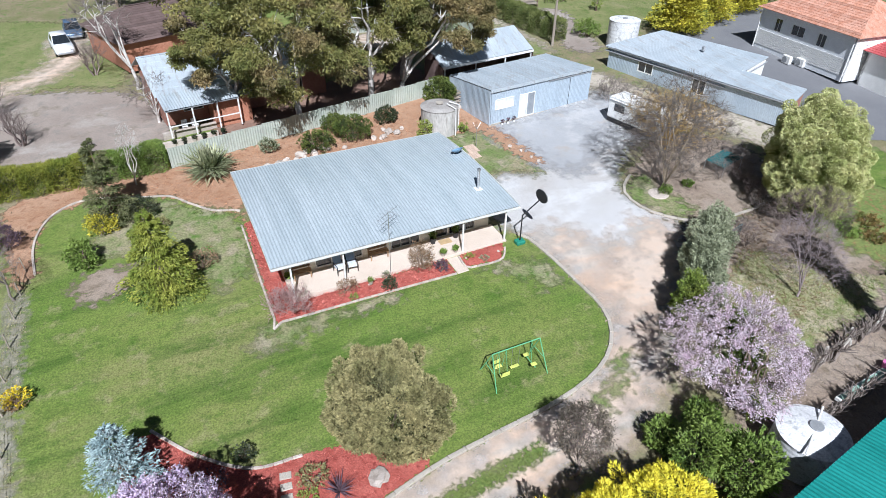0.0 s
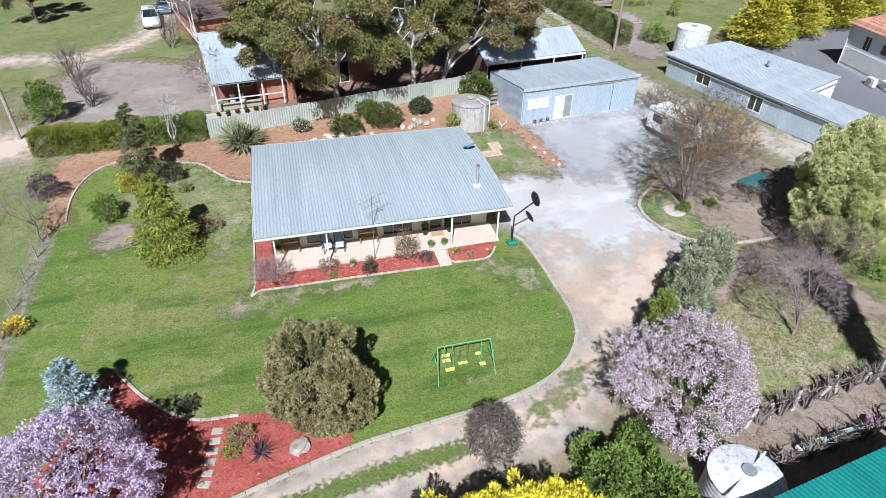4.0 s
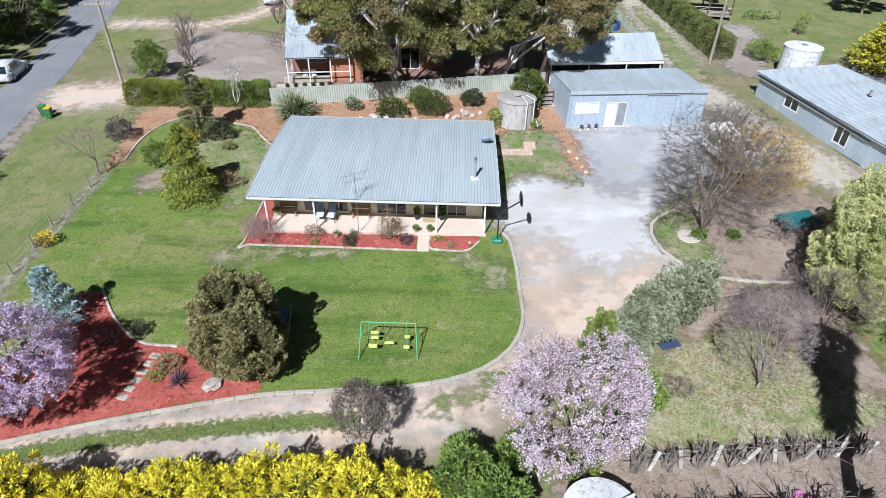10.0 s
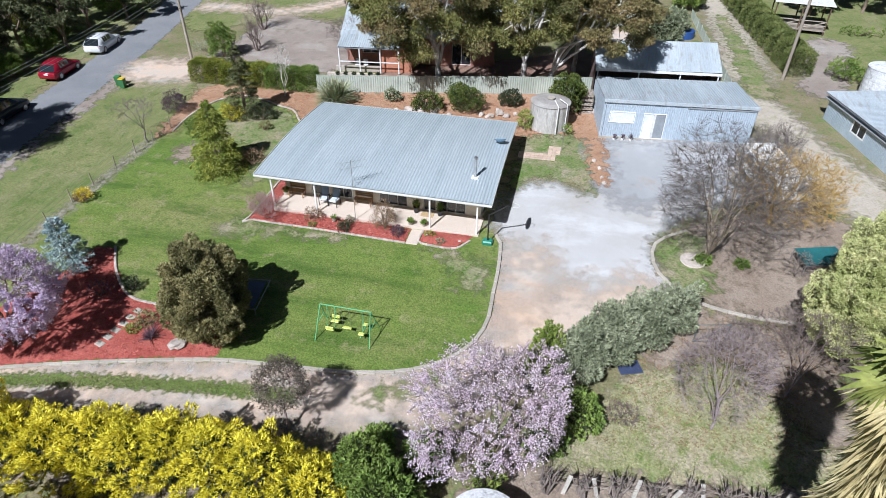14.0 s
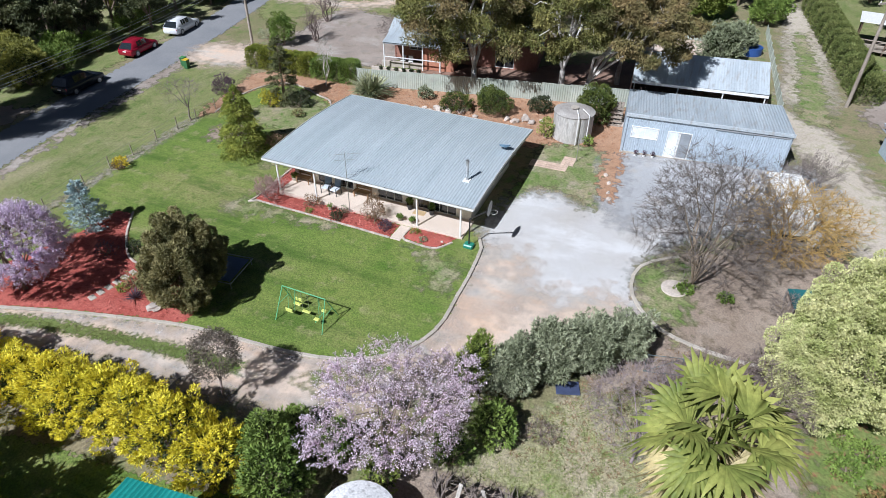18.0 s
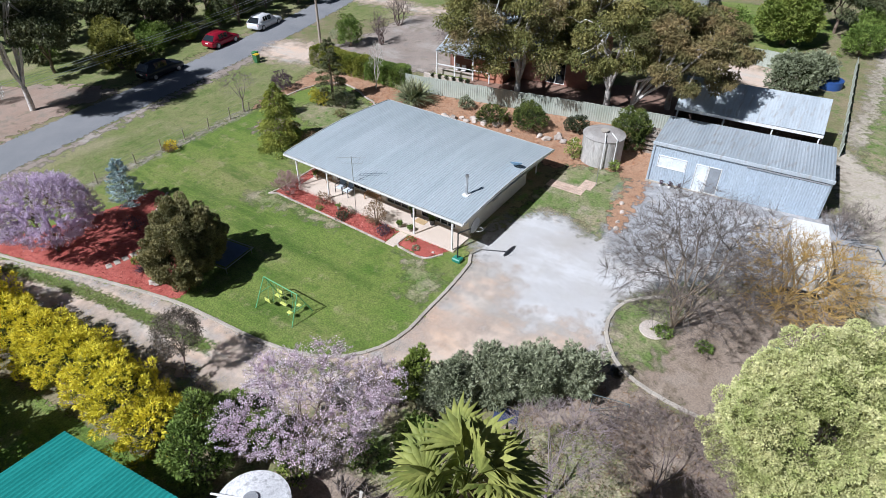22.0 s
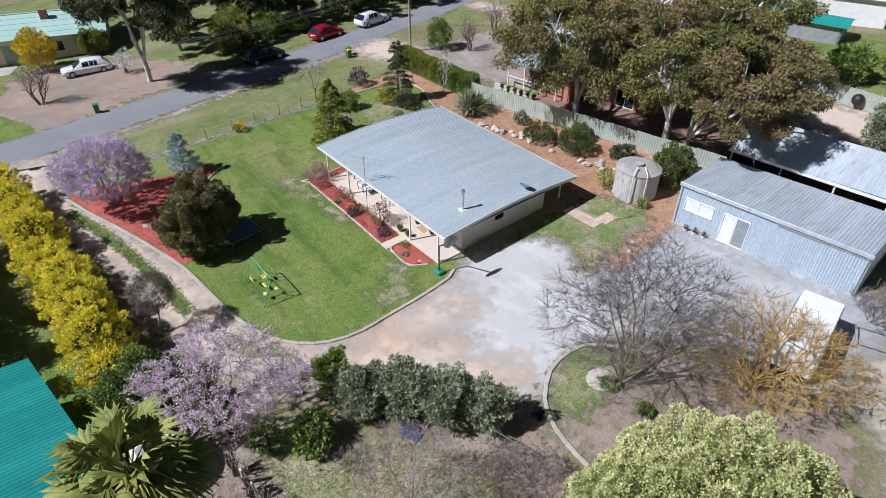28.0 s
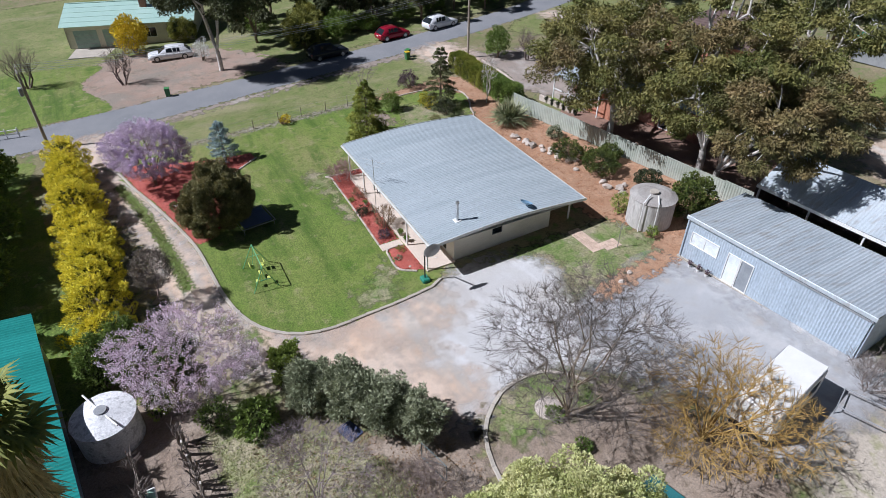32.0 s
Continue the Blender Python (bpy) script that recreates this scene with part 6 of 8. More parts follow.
for u in range(3):
    for v in range(4):
        x, y = 20.6 + 0.3 * u, 35.1 + 0.3 * v
        part("paver", paver, M_paver, lp, "", pose(x, y, float(G(x, y)) + 0.02))

# clothes line post with arms
cl = thing("clothes_line", "thin rotary clothes line standing on the grass", "clothes line", 21.4, 35.7)
part("mast", rod((0, 0, -0.1), (0, 0, 1.9), 0.025), M_steel, cl)
for i in range(4):
    a = radians(90 * i + 20)
    part("arm", rod((0, 0, 1.5), (0.45 * math.cos(a), 0.45 * math.sin(a), 1.9), 0.012, 6), M_steel, cl)

# swing set
M_swing = plain("green_swing_frame", (0.16, 0.46, 0.22), 0.4)
M_seat = plain("yellow_seat", (0.62, 0.66, 0.16), 0.45)
sw = thing("swing_set", "green steel swing set with yellow plastic seats", "swing set", 12.3, 14.75)
part("top_bar", rod((-1.3, 0, 1.72), (1.3, 0, 1.72), 0.028), M_swing, sw)
for x, s in ((-1.3, -1), (1.3, 1)):
    for y in (-0.85, 0.85):
        part("leg", rod((x, 0, 1.72), (x + 0.13 * s, y, -0.1), 0.026), M_swing, sw)
    part("brace", rod((x + 0.06 * s, -0.42, 0.8), (x + 0.06 * s, 0.42, 0.8), 0.018), M_swing, sw)
for x in (-0.95, -0.55):
    for y in (-0.25, 0.25):
        part("hanger", rod((x, 0, 1.72), (x, y, 0.4), 0.012, 6), M_swing, sw)
for y, z in ((-0.3, 0.4), (0.3, 0.4)):
    part("glider_seat", box(-0.96, -0.54, y - 0.11, y + 0.11, z, z + 0.05, 0.02), M_seat, sw)
    part("glider_back", box(-0.96, -0.54, y * 1.5 - 0.02, y * 1.5 + 0.02, z + 0.1, z + 0.32, 0.015), M_seat, sw)
for x in (-0.2, 0.2):
    part("chain", rod((x, 0, 1.72), (x, 0, 0.42), 0.009, 6), M_steel, sw)
part("swing_seat", box(-0.24, 0.24, -0.09, 0.09, 0.38, 0.42, 0.015), M_seat, sw)
for y in (-0.35, 0.35):
    part("rider_seat", box(0.72, 1.02, y - 0.1, y + 0.1, 0.45, 0.52, 0.02), M_seat, sw)
part("rider_beam", rod((0.87, -0.5, 0.4), (0.87, 0.5, 0.4), 0.025), M_swing, sw)
for y in (-0.12, 0.12):
    part("hanger", rod((0.87, 0, 1.72), (0.87, y, 0.4), 0.012, 6), M_swing, sw)

# basketball stand
hoop = thing("basketball_stand", "portable basketball stand with black pole and green base", "basketball hoop", 17.95, 23.5)
part("base", box(-0.3, 0.3, -0.25, 0.25, 0, 0.28, 0.06), plain("green_plastic", (0.03, 0.22, 0.15), 0.4), hoop, "dark green weighted base")
part("pole", rods([(0, 0, 0.2), (0, 0, 2.05), (1.1, -0.1, 2.95)], 0.045, 10), M_black, hoop)
bm = bmesh.new()
out = [bm.verts.new((0, 0.55 * math.cos(a), 0.42 * math.sin(a))) for a in [math.pi * 2 * i / 24 for i in range(24)]]
f = bm.faces.new(out)
bmesh.ops.solidify(bm, geom=[f], thickness=0.03)
bb = part("backboard", bm, plain("white_board", (0.75, 0.75, 0.73), 0.4), hoop, "white rounded backboard with dark back", pose(1.2, -0.1, 3.15, 0, 0, 5))
bm = bmesh.new()
f = bm.faces.new([bm.verts.new((-0.035, 0.54 * math.cos(a), 0.41 * math.sin(a))) for a in [math.pi * 2 * i / 24 for i in range(24)]])
part("board_back", bm, M_black, bb, "black back of the board")
part("ring", rods([(0.25 + 0.22 * math.cos(a), 0.22 * math.sin(a), -0.2) for a in [math.pi * 2 * i / 16 for i in range(17)]], 0.012, 6), M_white, bb)

# television aerial and roof dish
ae = thing("television_aerial", "tall television aerial mast at the verandah edge", "aerial", 9.53, 23.86)
top_z = 4.75 - float(G(9.53, 23.86))
part("mast", rod((0, 0, -0.05), (0, 0, top_z), 0.022), M_steel, ae)
for z, L in ((top_z - 0.1, 1.5), (top_z - 0.5, 1.1)):
    bar = part("boom", rod((-L / 2, -L / 3, z), (L / 2, L / 3, z), 0.013, 6), M_steel, ae)
    for i in range(6):
        k = -0.5 + i / 5
        part("element", rod((k * L - 0.16, k * L / 1.5 + 0.24, z), (k * L + 0.16, k * L / 1.5 - 0.24, z), 0.007, 5), M_steel, bar)
part("stay", rod((0, 0, 2.9), (0.4, 0.5, 2.75), 0.015, 6), M_steel, ae)
ds = thing("roof_dish", "small blue-grey dish on the metal roof", "dish", 17.3, 31.3, roof_z(31.3) + 0.04)
bm = bmesh.new()
bmesh.ops.create_uvsphere(bm, u_segments=24, v_segments=12, radius=0.6)
bmesh.ops.delete(bm, geom=[v for v in bm.verts if v.co.z > -0.35], context="VERTS")
part("dish", bm, plain("blue_mesh", (0.20, 0.33, 0.46), 0.4), ds, "shallow blue-grey dish", pose(0, 0, 0.75, -25, 0, 20))
part("stand", rod((0, 0, 0), (0, 0, 0.22), 0.02), M_steel, ds)


# verandah furniture
def pot(x, y, z, r=0.2, h=0.4, mat=None, label="dark glazed pot with a small green plant", leaf=None, seed=0, ph=0.5):
    t = thing("potted_plant", label, "potted plant", x, y, z, 0, "potted plants")
    bm = cyl(r * 0.7, r, 0, h, 16, False)
    part("pot", bm, mat or M_black, t)
    k_ = 260 if r > 0.15 else 60
    part("soil", cyl(r * 0.95, r * 0.95, h * 0.85, h * 0.88, 16), M_darkwood, t)
    rg = np.random.default_rng(900 + seed)
    C = np.array([0, 0, h + ph * 0.45]) + ball(rg, k_) * [r * 1.1, r * 1.1, ph * 0.5] * rg.random((k_, 1)) ** 0.4
    V, F = leaves(rg, C, C - [0, 0, h], 0.14, 0.06, 0.5)
    part("foliage", mesh_np("foliage", V, F, leaf or L_green), leaf or L_green, t)


pot(13.0, 25.6, FLOOR, seed=1)
pot(14.55, 25.6, FLOOR, seed=2)
pot(4.1, 25.6, FLOOR, 0.22, 0.28, M_conc, "low stone pot with a small plant", seed=3, ph=0.25)
pot(13.85, 24.2, FLOOR, 0.16, 0.22, M_conc, "small pale pot beside the step", seed=4, ph=0.2)
pot(13.0, 24.15, FLOOR, 0.16, 0.25, M_conc, "small pale pot beside the step", seed=5, ph=0.2)
pot(8.2, 23.6, float(G(8.2, 23.6)) + 0.2, 0.15, 0.25, M_conc, "small pale pot in the red bed", seed=6, ph=0.15)
for i, u in enumerate((1.1, 1.7, 2.3)):
    p = on_front(u, 0.35, -0.05)
    pot(p.x, p.y, float(G(p.x, p.y)) + 0.02, 0.12, 0.2, M_white, "white tub with a dark red upright plant", L_purple, 10 + i, 0.3)


def bench(x, y, rz, mat, label, w=1.2):
    t = thing("bench", label, "bench", x, y, FLOOR, rz, "verandah seats")
    for i in range(3):
        part("seat_slat", box(-w / 2, w / 2, -0.25 + 0.15 * i, -0.13 + 0.15 * i, 0.42, 0.45), mat, t)
    for i in range(3):
        part("back_slat", box(-w / 2, w / 2, 0.2, 0.23, 0.52 + 0.14 * i, 0.62 + 0.14 * i), mat, t)
    for sx in (-w / 2 + 0.05, w / 2 - 0.11):
        part("leg", box(sx, sx + 0.06, -0.25, -0.19, 0, 0.417), mat, t)
        part("leg", box(sx, sx + 0.06, 0.232, 0.28, 0, 0.95), mat, t)
    return t


bench(4.85, 25.65, 0, M_benchwood, "brown slatted timber bench on the verandah", 1.1)
bench(9.45, 25.65, 0, M_benchwood, "brown slatted timber bench on the verandah", 1.2)


def chair(x, y, rz):
    t = thing("lounge_chair", "blue-grey cushioned outdoor chair on the verandah", "chair", x, y, FLOOR, rz, "verandah seats")
    M_c = plain("blue_grey_cushion", (0.20, 0.26, 0.34), 0.8)
    part("cushion", box(-0.26, 0.26, -0.3, 0.26, 0.36, 0.44, 0.03), plain("pale_cushion", (0.6, 0.65, 0.7), 0.8), t, "pale seat cushion")
    part("backrest", box(-0.26, 0.26, 0.0, 0.07, 0, 0.62, 0.03), M_c, t, "", pose(0, 0.26, 0.42, -14))
    for sx in (-0.3, 0.26):
        part("armrest", box(sx, sx + 0.04, -0.3, 0.3, 0.58, 0.62, 0.01), M_black, t)
        for sy in (-0.3, 0.26):
            part("leg", box(sx, sx + 0.04, sy, sy + 0.04, 0, 0.577), M_black, t)


chair(6.95, 25.2, 8)
chair(7.65, 25.15, -5)
solid("door_mat", box(-0.4, 0.4, -0.25, 0.25, 0, 0.02), plain("coir_mat", (0.48, 0.34, 0.18), 0.95), "tan coir mat before the front door", "mat", pose(13.75, 25.45, FLOOR + 0.001))

# planting in the beds
bare_tree("pink_shrub", "leafless twiggy shrub with pinkish twigs", 3.6, 23.5, 101, 9, 2.0, 3, M_twigdark, material("pink_twigs", (0.36, 0.22, 0.2), (0.46, 0.32, 0.3), 1, 20, 0.9, bump=0), r=0.02, lean=0.9, kids=3)
bush("verandah_shrub", "small dark green shrub in the red bed", 9.1, 22.95, 102, 0.5, 0.5, 0.85, L_dark, 14, 700, 0.1, 0.05)
bush("verandah_shrub", "airy olive-green shrub in the red bed", 6.85, 23.6, 103, 0.75, 0.6, 1.1, L_rust, 16, 380, 0.11, 0.04)
bush("weeping_shrub", "weeping grey-brown standard shrub by the verandah", 11.4, 23.75, 104, 0.85, 0.85, 1.9, L_rust, 20, 420, 0.13, 0.035, low=0.2)
bush("verandah_shrub", "low dark red-green shrub in the bed", 12.45, 23.2, 105, 0.5, 0.5, 0.7, L_purple, 14, 600, 0.1, 0.05)
bush("verandah_shrub", "tiny green plant in the red bed", 7.0, 22.95, 106, 0.3, 0.3, 0.4, L_green, 8, 900, 0.08, 0.04)
bush("verandah_shrub", "tiny plant in the red bed", 9.2, 23.7, 107, 0.3, 0.3, 0.7, L_olive, 8, 500, 0.1, 0.03)
bush("corner_shrub", "low tan and green plants in the small bed", 14.4, 23.5, 108, 0.4, 0.35, 0.35, L_lime, 9, 800, 0.09, 0.04)
bush("corner_shrub", "low grey-green plant in the small bed", 15.2, 23.0, 109, 0.4, 0.3, 0.3, L_olive, 9, 800, 0.09, 0.04)
for i, (x, y) in enumerate([(10.05, 40.4), (13.1, 41.0), (16.6, 42.6), (12.2, 42.8), (6.6, 41.6)]):
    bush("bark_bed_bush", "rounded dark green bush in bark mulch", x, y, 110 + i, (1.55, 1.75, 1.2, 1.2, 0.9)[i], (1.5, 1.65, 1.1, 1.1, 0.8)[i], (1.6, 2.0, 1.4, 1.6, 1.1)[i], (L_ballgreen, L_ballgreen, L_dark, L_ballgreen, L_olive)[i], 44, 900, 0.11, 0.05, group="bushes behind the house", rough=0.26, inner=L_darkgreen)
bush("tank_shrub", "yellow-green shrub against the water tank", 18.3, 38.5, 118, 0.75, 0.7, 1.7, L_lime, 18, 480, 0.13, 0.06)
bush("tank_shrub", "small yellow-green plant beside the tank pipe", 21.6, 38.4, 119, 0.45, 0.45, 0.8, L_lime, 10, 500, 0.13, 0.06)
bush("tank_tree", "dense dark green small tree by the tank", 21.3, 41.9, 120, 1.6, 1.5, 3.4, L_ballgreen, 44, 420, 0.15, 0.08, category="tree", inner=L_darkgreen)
# spiky yucca
rng = np.random.default_rng(121)
yu = plant("yucca", "spiky grey-green yucca with strap leaves", "shrub", 2.0, 40.0)
V, F = [], []
for i in range(420):
    d = ball(rng, 1)[0]
    d[2] = abs(d[2]) * 0.9 + 0.05
    d = unit(d)
    L = 1.7 + 0.5 * rng.random()
    o = np.array([0.25 * rng.normal(), 0.25 * rng.normal(), 0.25 + 0.35 * rng.random()])
    s = unit(np.cross(d, [0, 0, 1.0])) * 0.06
    m_ = o + d * L * 0.55
    e_ = o + d * L - np.array([0, 0, 0.3 * (1 - d[2])])
    k = len(V)
    V += [o - s, o + s, m_ + s, m_ - s, e_]
    F += [(k, k + 1, k + 2, k + 3), (k + 3, k + 2, k + 4, k + 4)]
part("leaf_rosette", mesh_np("leaf_rosette", V, [f for f in F if len(set(f)) == 4], L_yucca), L_yucca, yu)
V2 = np.array(V)
T = np.array([(f[0], f[1], f[2]) for f in F if len(set(f)) == 3])
part("leaf_tip", mesh_np("leaf_tip", V2, T, L_yucca), L_yucca, yu)

# shrubs of the left garden
bush("purple_bush", "dark purple-grey shrub at the garden corner", -10.6, 36.0, 130, 1.3, 1.2, 1.8, L_purple, 22, 420, 0.12, 0.05)
bush("yellow_shrub", "bright yellow-green rounded garden shrub", -5.2, 35.4, 131, 1.1, 1.0, 1.5, L_cypress, 16, 500, 0.12, 0.06)
bush("small_ball_bush", "small clipped round bush on the lawn", -1.8, 34.5, 132, 0.6, 0.6, 0.8, L_olivebush, 14, 700, 0.1, 0.05)
bush("brown_shrub", "brown twiggy low shrub", -0.1, 29.3, 133, 1.1, 0.9, 1.3, L_rust, 18, 300, 0.14, 0.04)
bush("dark_ball_bush", "dense dark green round shrub on the lawn", -6.3, 32.3, 134, 1.05, 1.05, 1.9, L_green, 22, 520, 0.13, 0.06)
bush("conifer_shrub", "dark shrub at the foot of the tall conifer", -2.8, 36.2, 135, 1.2, 1.0, 1.6, L_dark, 20, 400, 0.13, 0.05)
bush("fence_bush", "small orange-yellow shrub on the fence line", -9.2, 22.7, 136, 0.75, 0.6, 1.0, L_yellow, 14, 420, 0.11, 0.06)
bush("fence_bush", "rust-coloured lower leaves under the yellow shrub", -9.3, 22.5, 137, 0.6, 0.5, 0.6, L_rust, 10, 500, 0.1, 0.05)
dome_tree("young_bare_tree", "young leafless tree with a bent grey trunk", -9.8, 30.7, 138, (-0.5, 0.1, 2.5), (2.0, 1.9, 1.2), (5, 30, 160, 420), 0.06, M_twig, M_twig, fork=0.45, low=-0.2, thin=0.006, ragged=0.3)
dome_tree("pale_bare_tree", "slender pale leafless tree in bark mulch", -2.9, 40.7, 139, (0.1, 0, 3.0), (1.1, 1.1, 2.2), (6, 40, 260), 0.06, M_barkpale, M_barkpale, fork=0.2, low=-0.2, thin=0.006, ragged=0.25)
bush("red_bed_bush", "small green bush in the red bed", -0.4, 15.4, 140, 0.5, 0.5, 0.9, L_dark, 12, 500, 0.12, 0.05)
bush("red_bed_bush", "low leafy grey-green bush in the red bed", 1.9, 13.2, 141, 0.8, 0.7, 0.9, L_olivebush, 14, 500, 0.12, 0.05)
bush("red_bed_bush", "bright yellow-green low plant in the red bed", 1.5, 12.6, 142, 0.5, 0.4, 0.4, L_lime, 10, 700, 0.1, 0.05)
bush("red_bed_bush", "dark sparse shrub in the red bed", -1.9, 14.6, 143, 0.8, 0.7, 1.0, L_purple, 14, 260, 0.12, 0.04)
rng = np.random.default_rng(144)
cd = plant("cordyline", "dark red spiky plant in the red bed", "plant", 2.7, 12.3)
C = np.zeros((70, 3)) + [0, 0, 0.1]
D = ball(rng, 70)
D[:, 2] = np.abs(D[:, 2]) + 0.2
V, F = leaves(rng, C, D, 0.75, 0.07, 0.1)
part("leaf_rosette", mesh_np("leaf_rosette", V, F, L_purple), L_purple, cd)
# clipped hedges: boxy sections of close foliage
def hedge_section(name, label, group, x, y, rz, length, width, h, leaf, seed, n_=6500, size=0.11):
    t = thing(name, label, "hedge", x, y, None, rz, group)
    rg = np.random.default_rng(seed)
    # the smaller shell is coloured near-black to paint shade within the hedge
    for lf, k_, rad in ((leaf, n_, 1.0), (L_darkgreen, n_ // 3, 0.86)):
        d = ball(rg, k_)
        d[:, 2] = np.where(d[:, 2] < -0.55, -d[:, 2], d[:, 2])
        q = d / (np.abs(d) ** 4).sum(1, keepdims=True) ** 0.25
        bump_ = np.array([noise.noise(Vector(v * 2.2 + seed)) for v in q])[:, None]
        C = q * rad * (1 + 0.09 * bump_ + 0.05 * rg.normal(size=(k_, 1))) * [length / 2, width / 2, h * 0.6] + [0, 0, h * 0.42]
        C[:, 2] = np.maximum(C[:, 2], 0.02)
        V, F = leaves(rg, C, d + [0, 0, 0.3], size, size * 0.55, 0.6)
        part("crown" if rad == 1.0 else "inner_foliage", mesh_np("foliage", V, F, lf), lf, t, "" if rad == 1.0 else "inner leaves coloured dark as shade")
    V, F = tubes([(u * length, 0, -0.1, u * length * 1.1, 0, h * 0.6, 0.04, 0.02) for u in (-0.3, 0, 0.3)], 5)
    part("stem", mesh_np("stem", V, F, M_barkbrown), M_barkbrown, t)


L_box = leafmat("clipped_yellow_green_leaf", (0.15, 0.185, 0.025), (0.29, 0.29, 0.045), 0.6)
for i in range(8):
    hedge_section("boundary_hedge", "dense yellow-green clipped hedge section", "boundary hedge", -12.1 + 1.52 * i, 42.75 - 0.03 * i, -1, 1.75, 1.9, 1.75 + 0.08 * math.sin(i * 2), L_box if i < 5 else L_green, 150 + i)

# fences
fc = thing("steel_fence", "pale green sheet steel fence behind the garden", "fence", 0, 0, 0)
for a, b in (((-0.4, 42.05), (18.4, 45.25)), ((18.4, 45.25), (23.1, 46.1))):
    a, b = np.array(a), np.array(b)
    n_ = max(1, round(np.hypot(*(b - a)) / 2.4))
    for i in range(n_):
        p, q = a + (b - a) * i / n_, a + (b - a) * (i + 1) / n_
        L = float(np.hypot(*(q - p)))
        V, F = ribs(L - 0.06, 1.5, 0.2, 0.03)
        z = float(G(*((p + q) / 2)))
        d = (*(q - p), 0)
        part("panel", mesh_np("panel", V, F, M_fence), M_fence, fc, "", frame_m((p[0] + 0.03, p[1], z), d, (0, 0, 1)))
        part("post", box(-0.03, 0.03, -0.03, 0.03, -0.1, 1.58), M_fence, fc, "", pose(*p, z))
        part("rail", box(0, L, -0.02, 0.03, 1.5, 1.55), M_fence, fc, "", pose(*p, z, 0, 0, math.degrees(math.atan2(d[1], d[0]))))
wf = thing("wire_fence", "old wire fence with thin posts along the verge", "fence", 0, 0, 0)
py_ = [16.5, 19.8, 22.2, 24.4, 26.8, 29.0, 31.0, 33.2]
for i, y in enumerate(py_):
    x = -9.5 - 0.35 * math.sin(i * 0.5)
    part("post", box(-0.028, 0.028, -0.028, 0.028, -0.1, 1.0 + 0.1 * math.sin(i * 4)), M_timber, wf, "", pose(x, y, float(G(x, y)), 2 * math.sin(i), 2 * math.cos(i * 3)))
for h in (0.35, 0.7, 1.05):
    part("wire", rods([(-9.5 - 0.35 * math.sin(i * 0.5), y, float(G(-9.5, y)) + h) for i, y in enumerate(py_)], 0.006, 4), M_steel, wf)


# street furniture
def wheelie_bin(x, y, rz, lid, label):
    t = thing("wheelie_bin", label, "bin", x, y, None, rz, "bins")
    t.matrix_basis = t.matrix_basis @ Matrix.Scale(0.85, 4)
    bm = bmesh.new()
    bmesh.ops.create_cone(bm, cap_ends=True, segments=4, radius1=0.33, radius2=0.41, depth=0.95, matrix=Matrix.Translation((0, 0, 0.53)) @ Matrix.Rotation(radians(45), 4, "Z"))
    part("body", bm, plain("green_bin_plastic", (0.05, 0.16, 0.06), 0.5), t)
    part("lid", box(-0.31, 0.31, -0.33, 0.33, 1.01, 1.07, 0.02), lid, t)
    for sx in (-0.25, 0.21):
        part("wheel", rod((sx, 0.3, 0.1), (sx + 0.04, 0.3, 0.1), 0.1, 14), M_black, t)


M_lidy, M_lidg = plain("yellow_lid", (0.65, 0.45, 0.03), 0.5), plain("green_lid", (0.06, 0.22, 0.07), 0.5)
wheelie_bin(-18.9, 39.9, 10, M_lidg, "green wheelie bin on the verge")
wheelie_bin(-18.2, 39.5, 5, M_lidy, "wheelie bin with a yellow lid")
wheelie_bin(-22.6, 14.1, 80, M_lidg, "green wheelie bin beside the street")


def power_pole(x, y, h, rz, label, mat):
    t = thing("power_pole", label, "power pole", x, y, None, rz, "power poles")
    part("pole", cyl(0.15, 0.11, -0.2, h, 12), mat, t)
    part("crossarm", box(-1.1, 1.1, -0.06, 0.06, h - 0.35, h - 0.22), M_timber, t)
    for u in (-1.0, -0.5, 0.5, 1.0):
        part("insulator", cyl(0.04, 0.03, h - 0.217, h - 0.07, 8), M_white, t, "", pose(u, 0, 0))
    return t


power_pole(-14.7, 45.4, 7.6, 12, "weathered timber power pole by the driveway entrance", M_timber)
p3 = power_pole(-16.1, 2.9, 7.4, 5, "timber power pole beside the street", M_timber)
part("transformer", box(-0.25, 0.25, -0.45, -0.14, 5.0, 5.7, 0.05), M_grey, p3, "grey pole-top box")
power_pole(39.7, 52.5, 8.5, 40, "pale timber power pole by the long hedge", M_timber)
wires = thing("power_lines", "thin overhead power lines along the street", "cable", 0, 0, 0)
for u in (-1.0, -0.5, 0.5, 1.0):
    pts = []
    for i in range(13):
        k = i / 12
        x, y = -14.7 + u + (-1.4) * k, 45.4 + 0.2 * u - 42.5 * k
        z = (float(G(-14.7, 45.4)) + 7.5) * (1 - k) + (float(G(-16.1, 2.9)) + 7.3) * k - 1.0 * 4 * k * (1 - k)
        pts.append((x, y, z))
    part("wire", rods(pts, 0.012, 4), M_grey, wires)


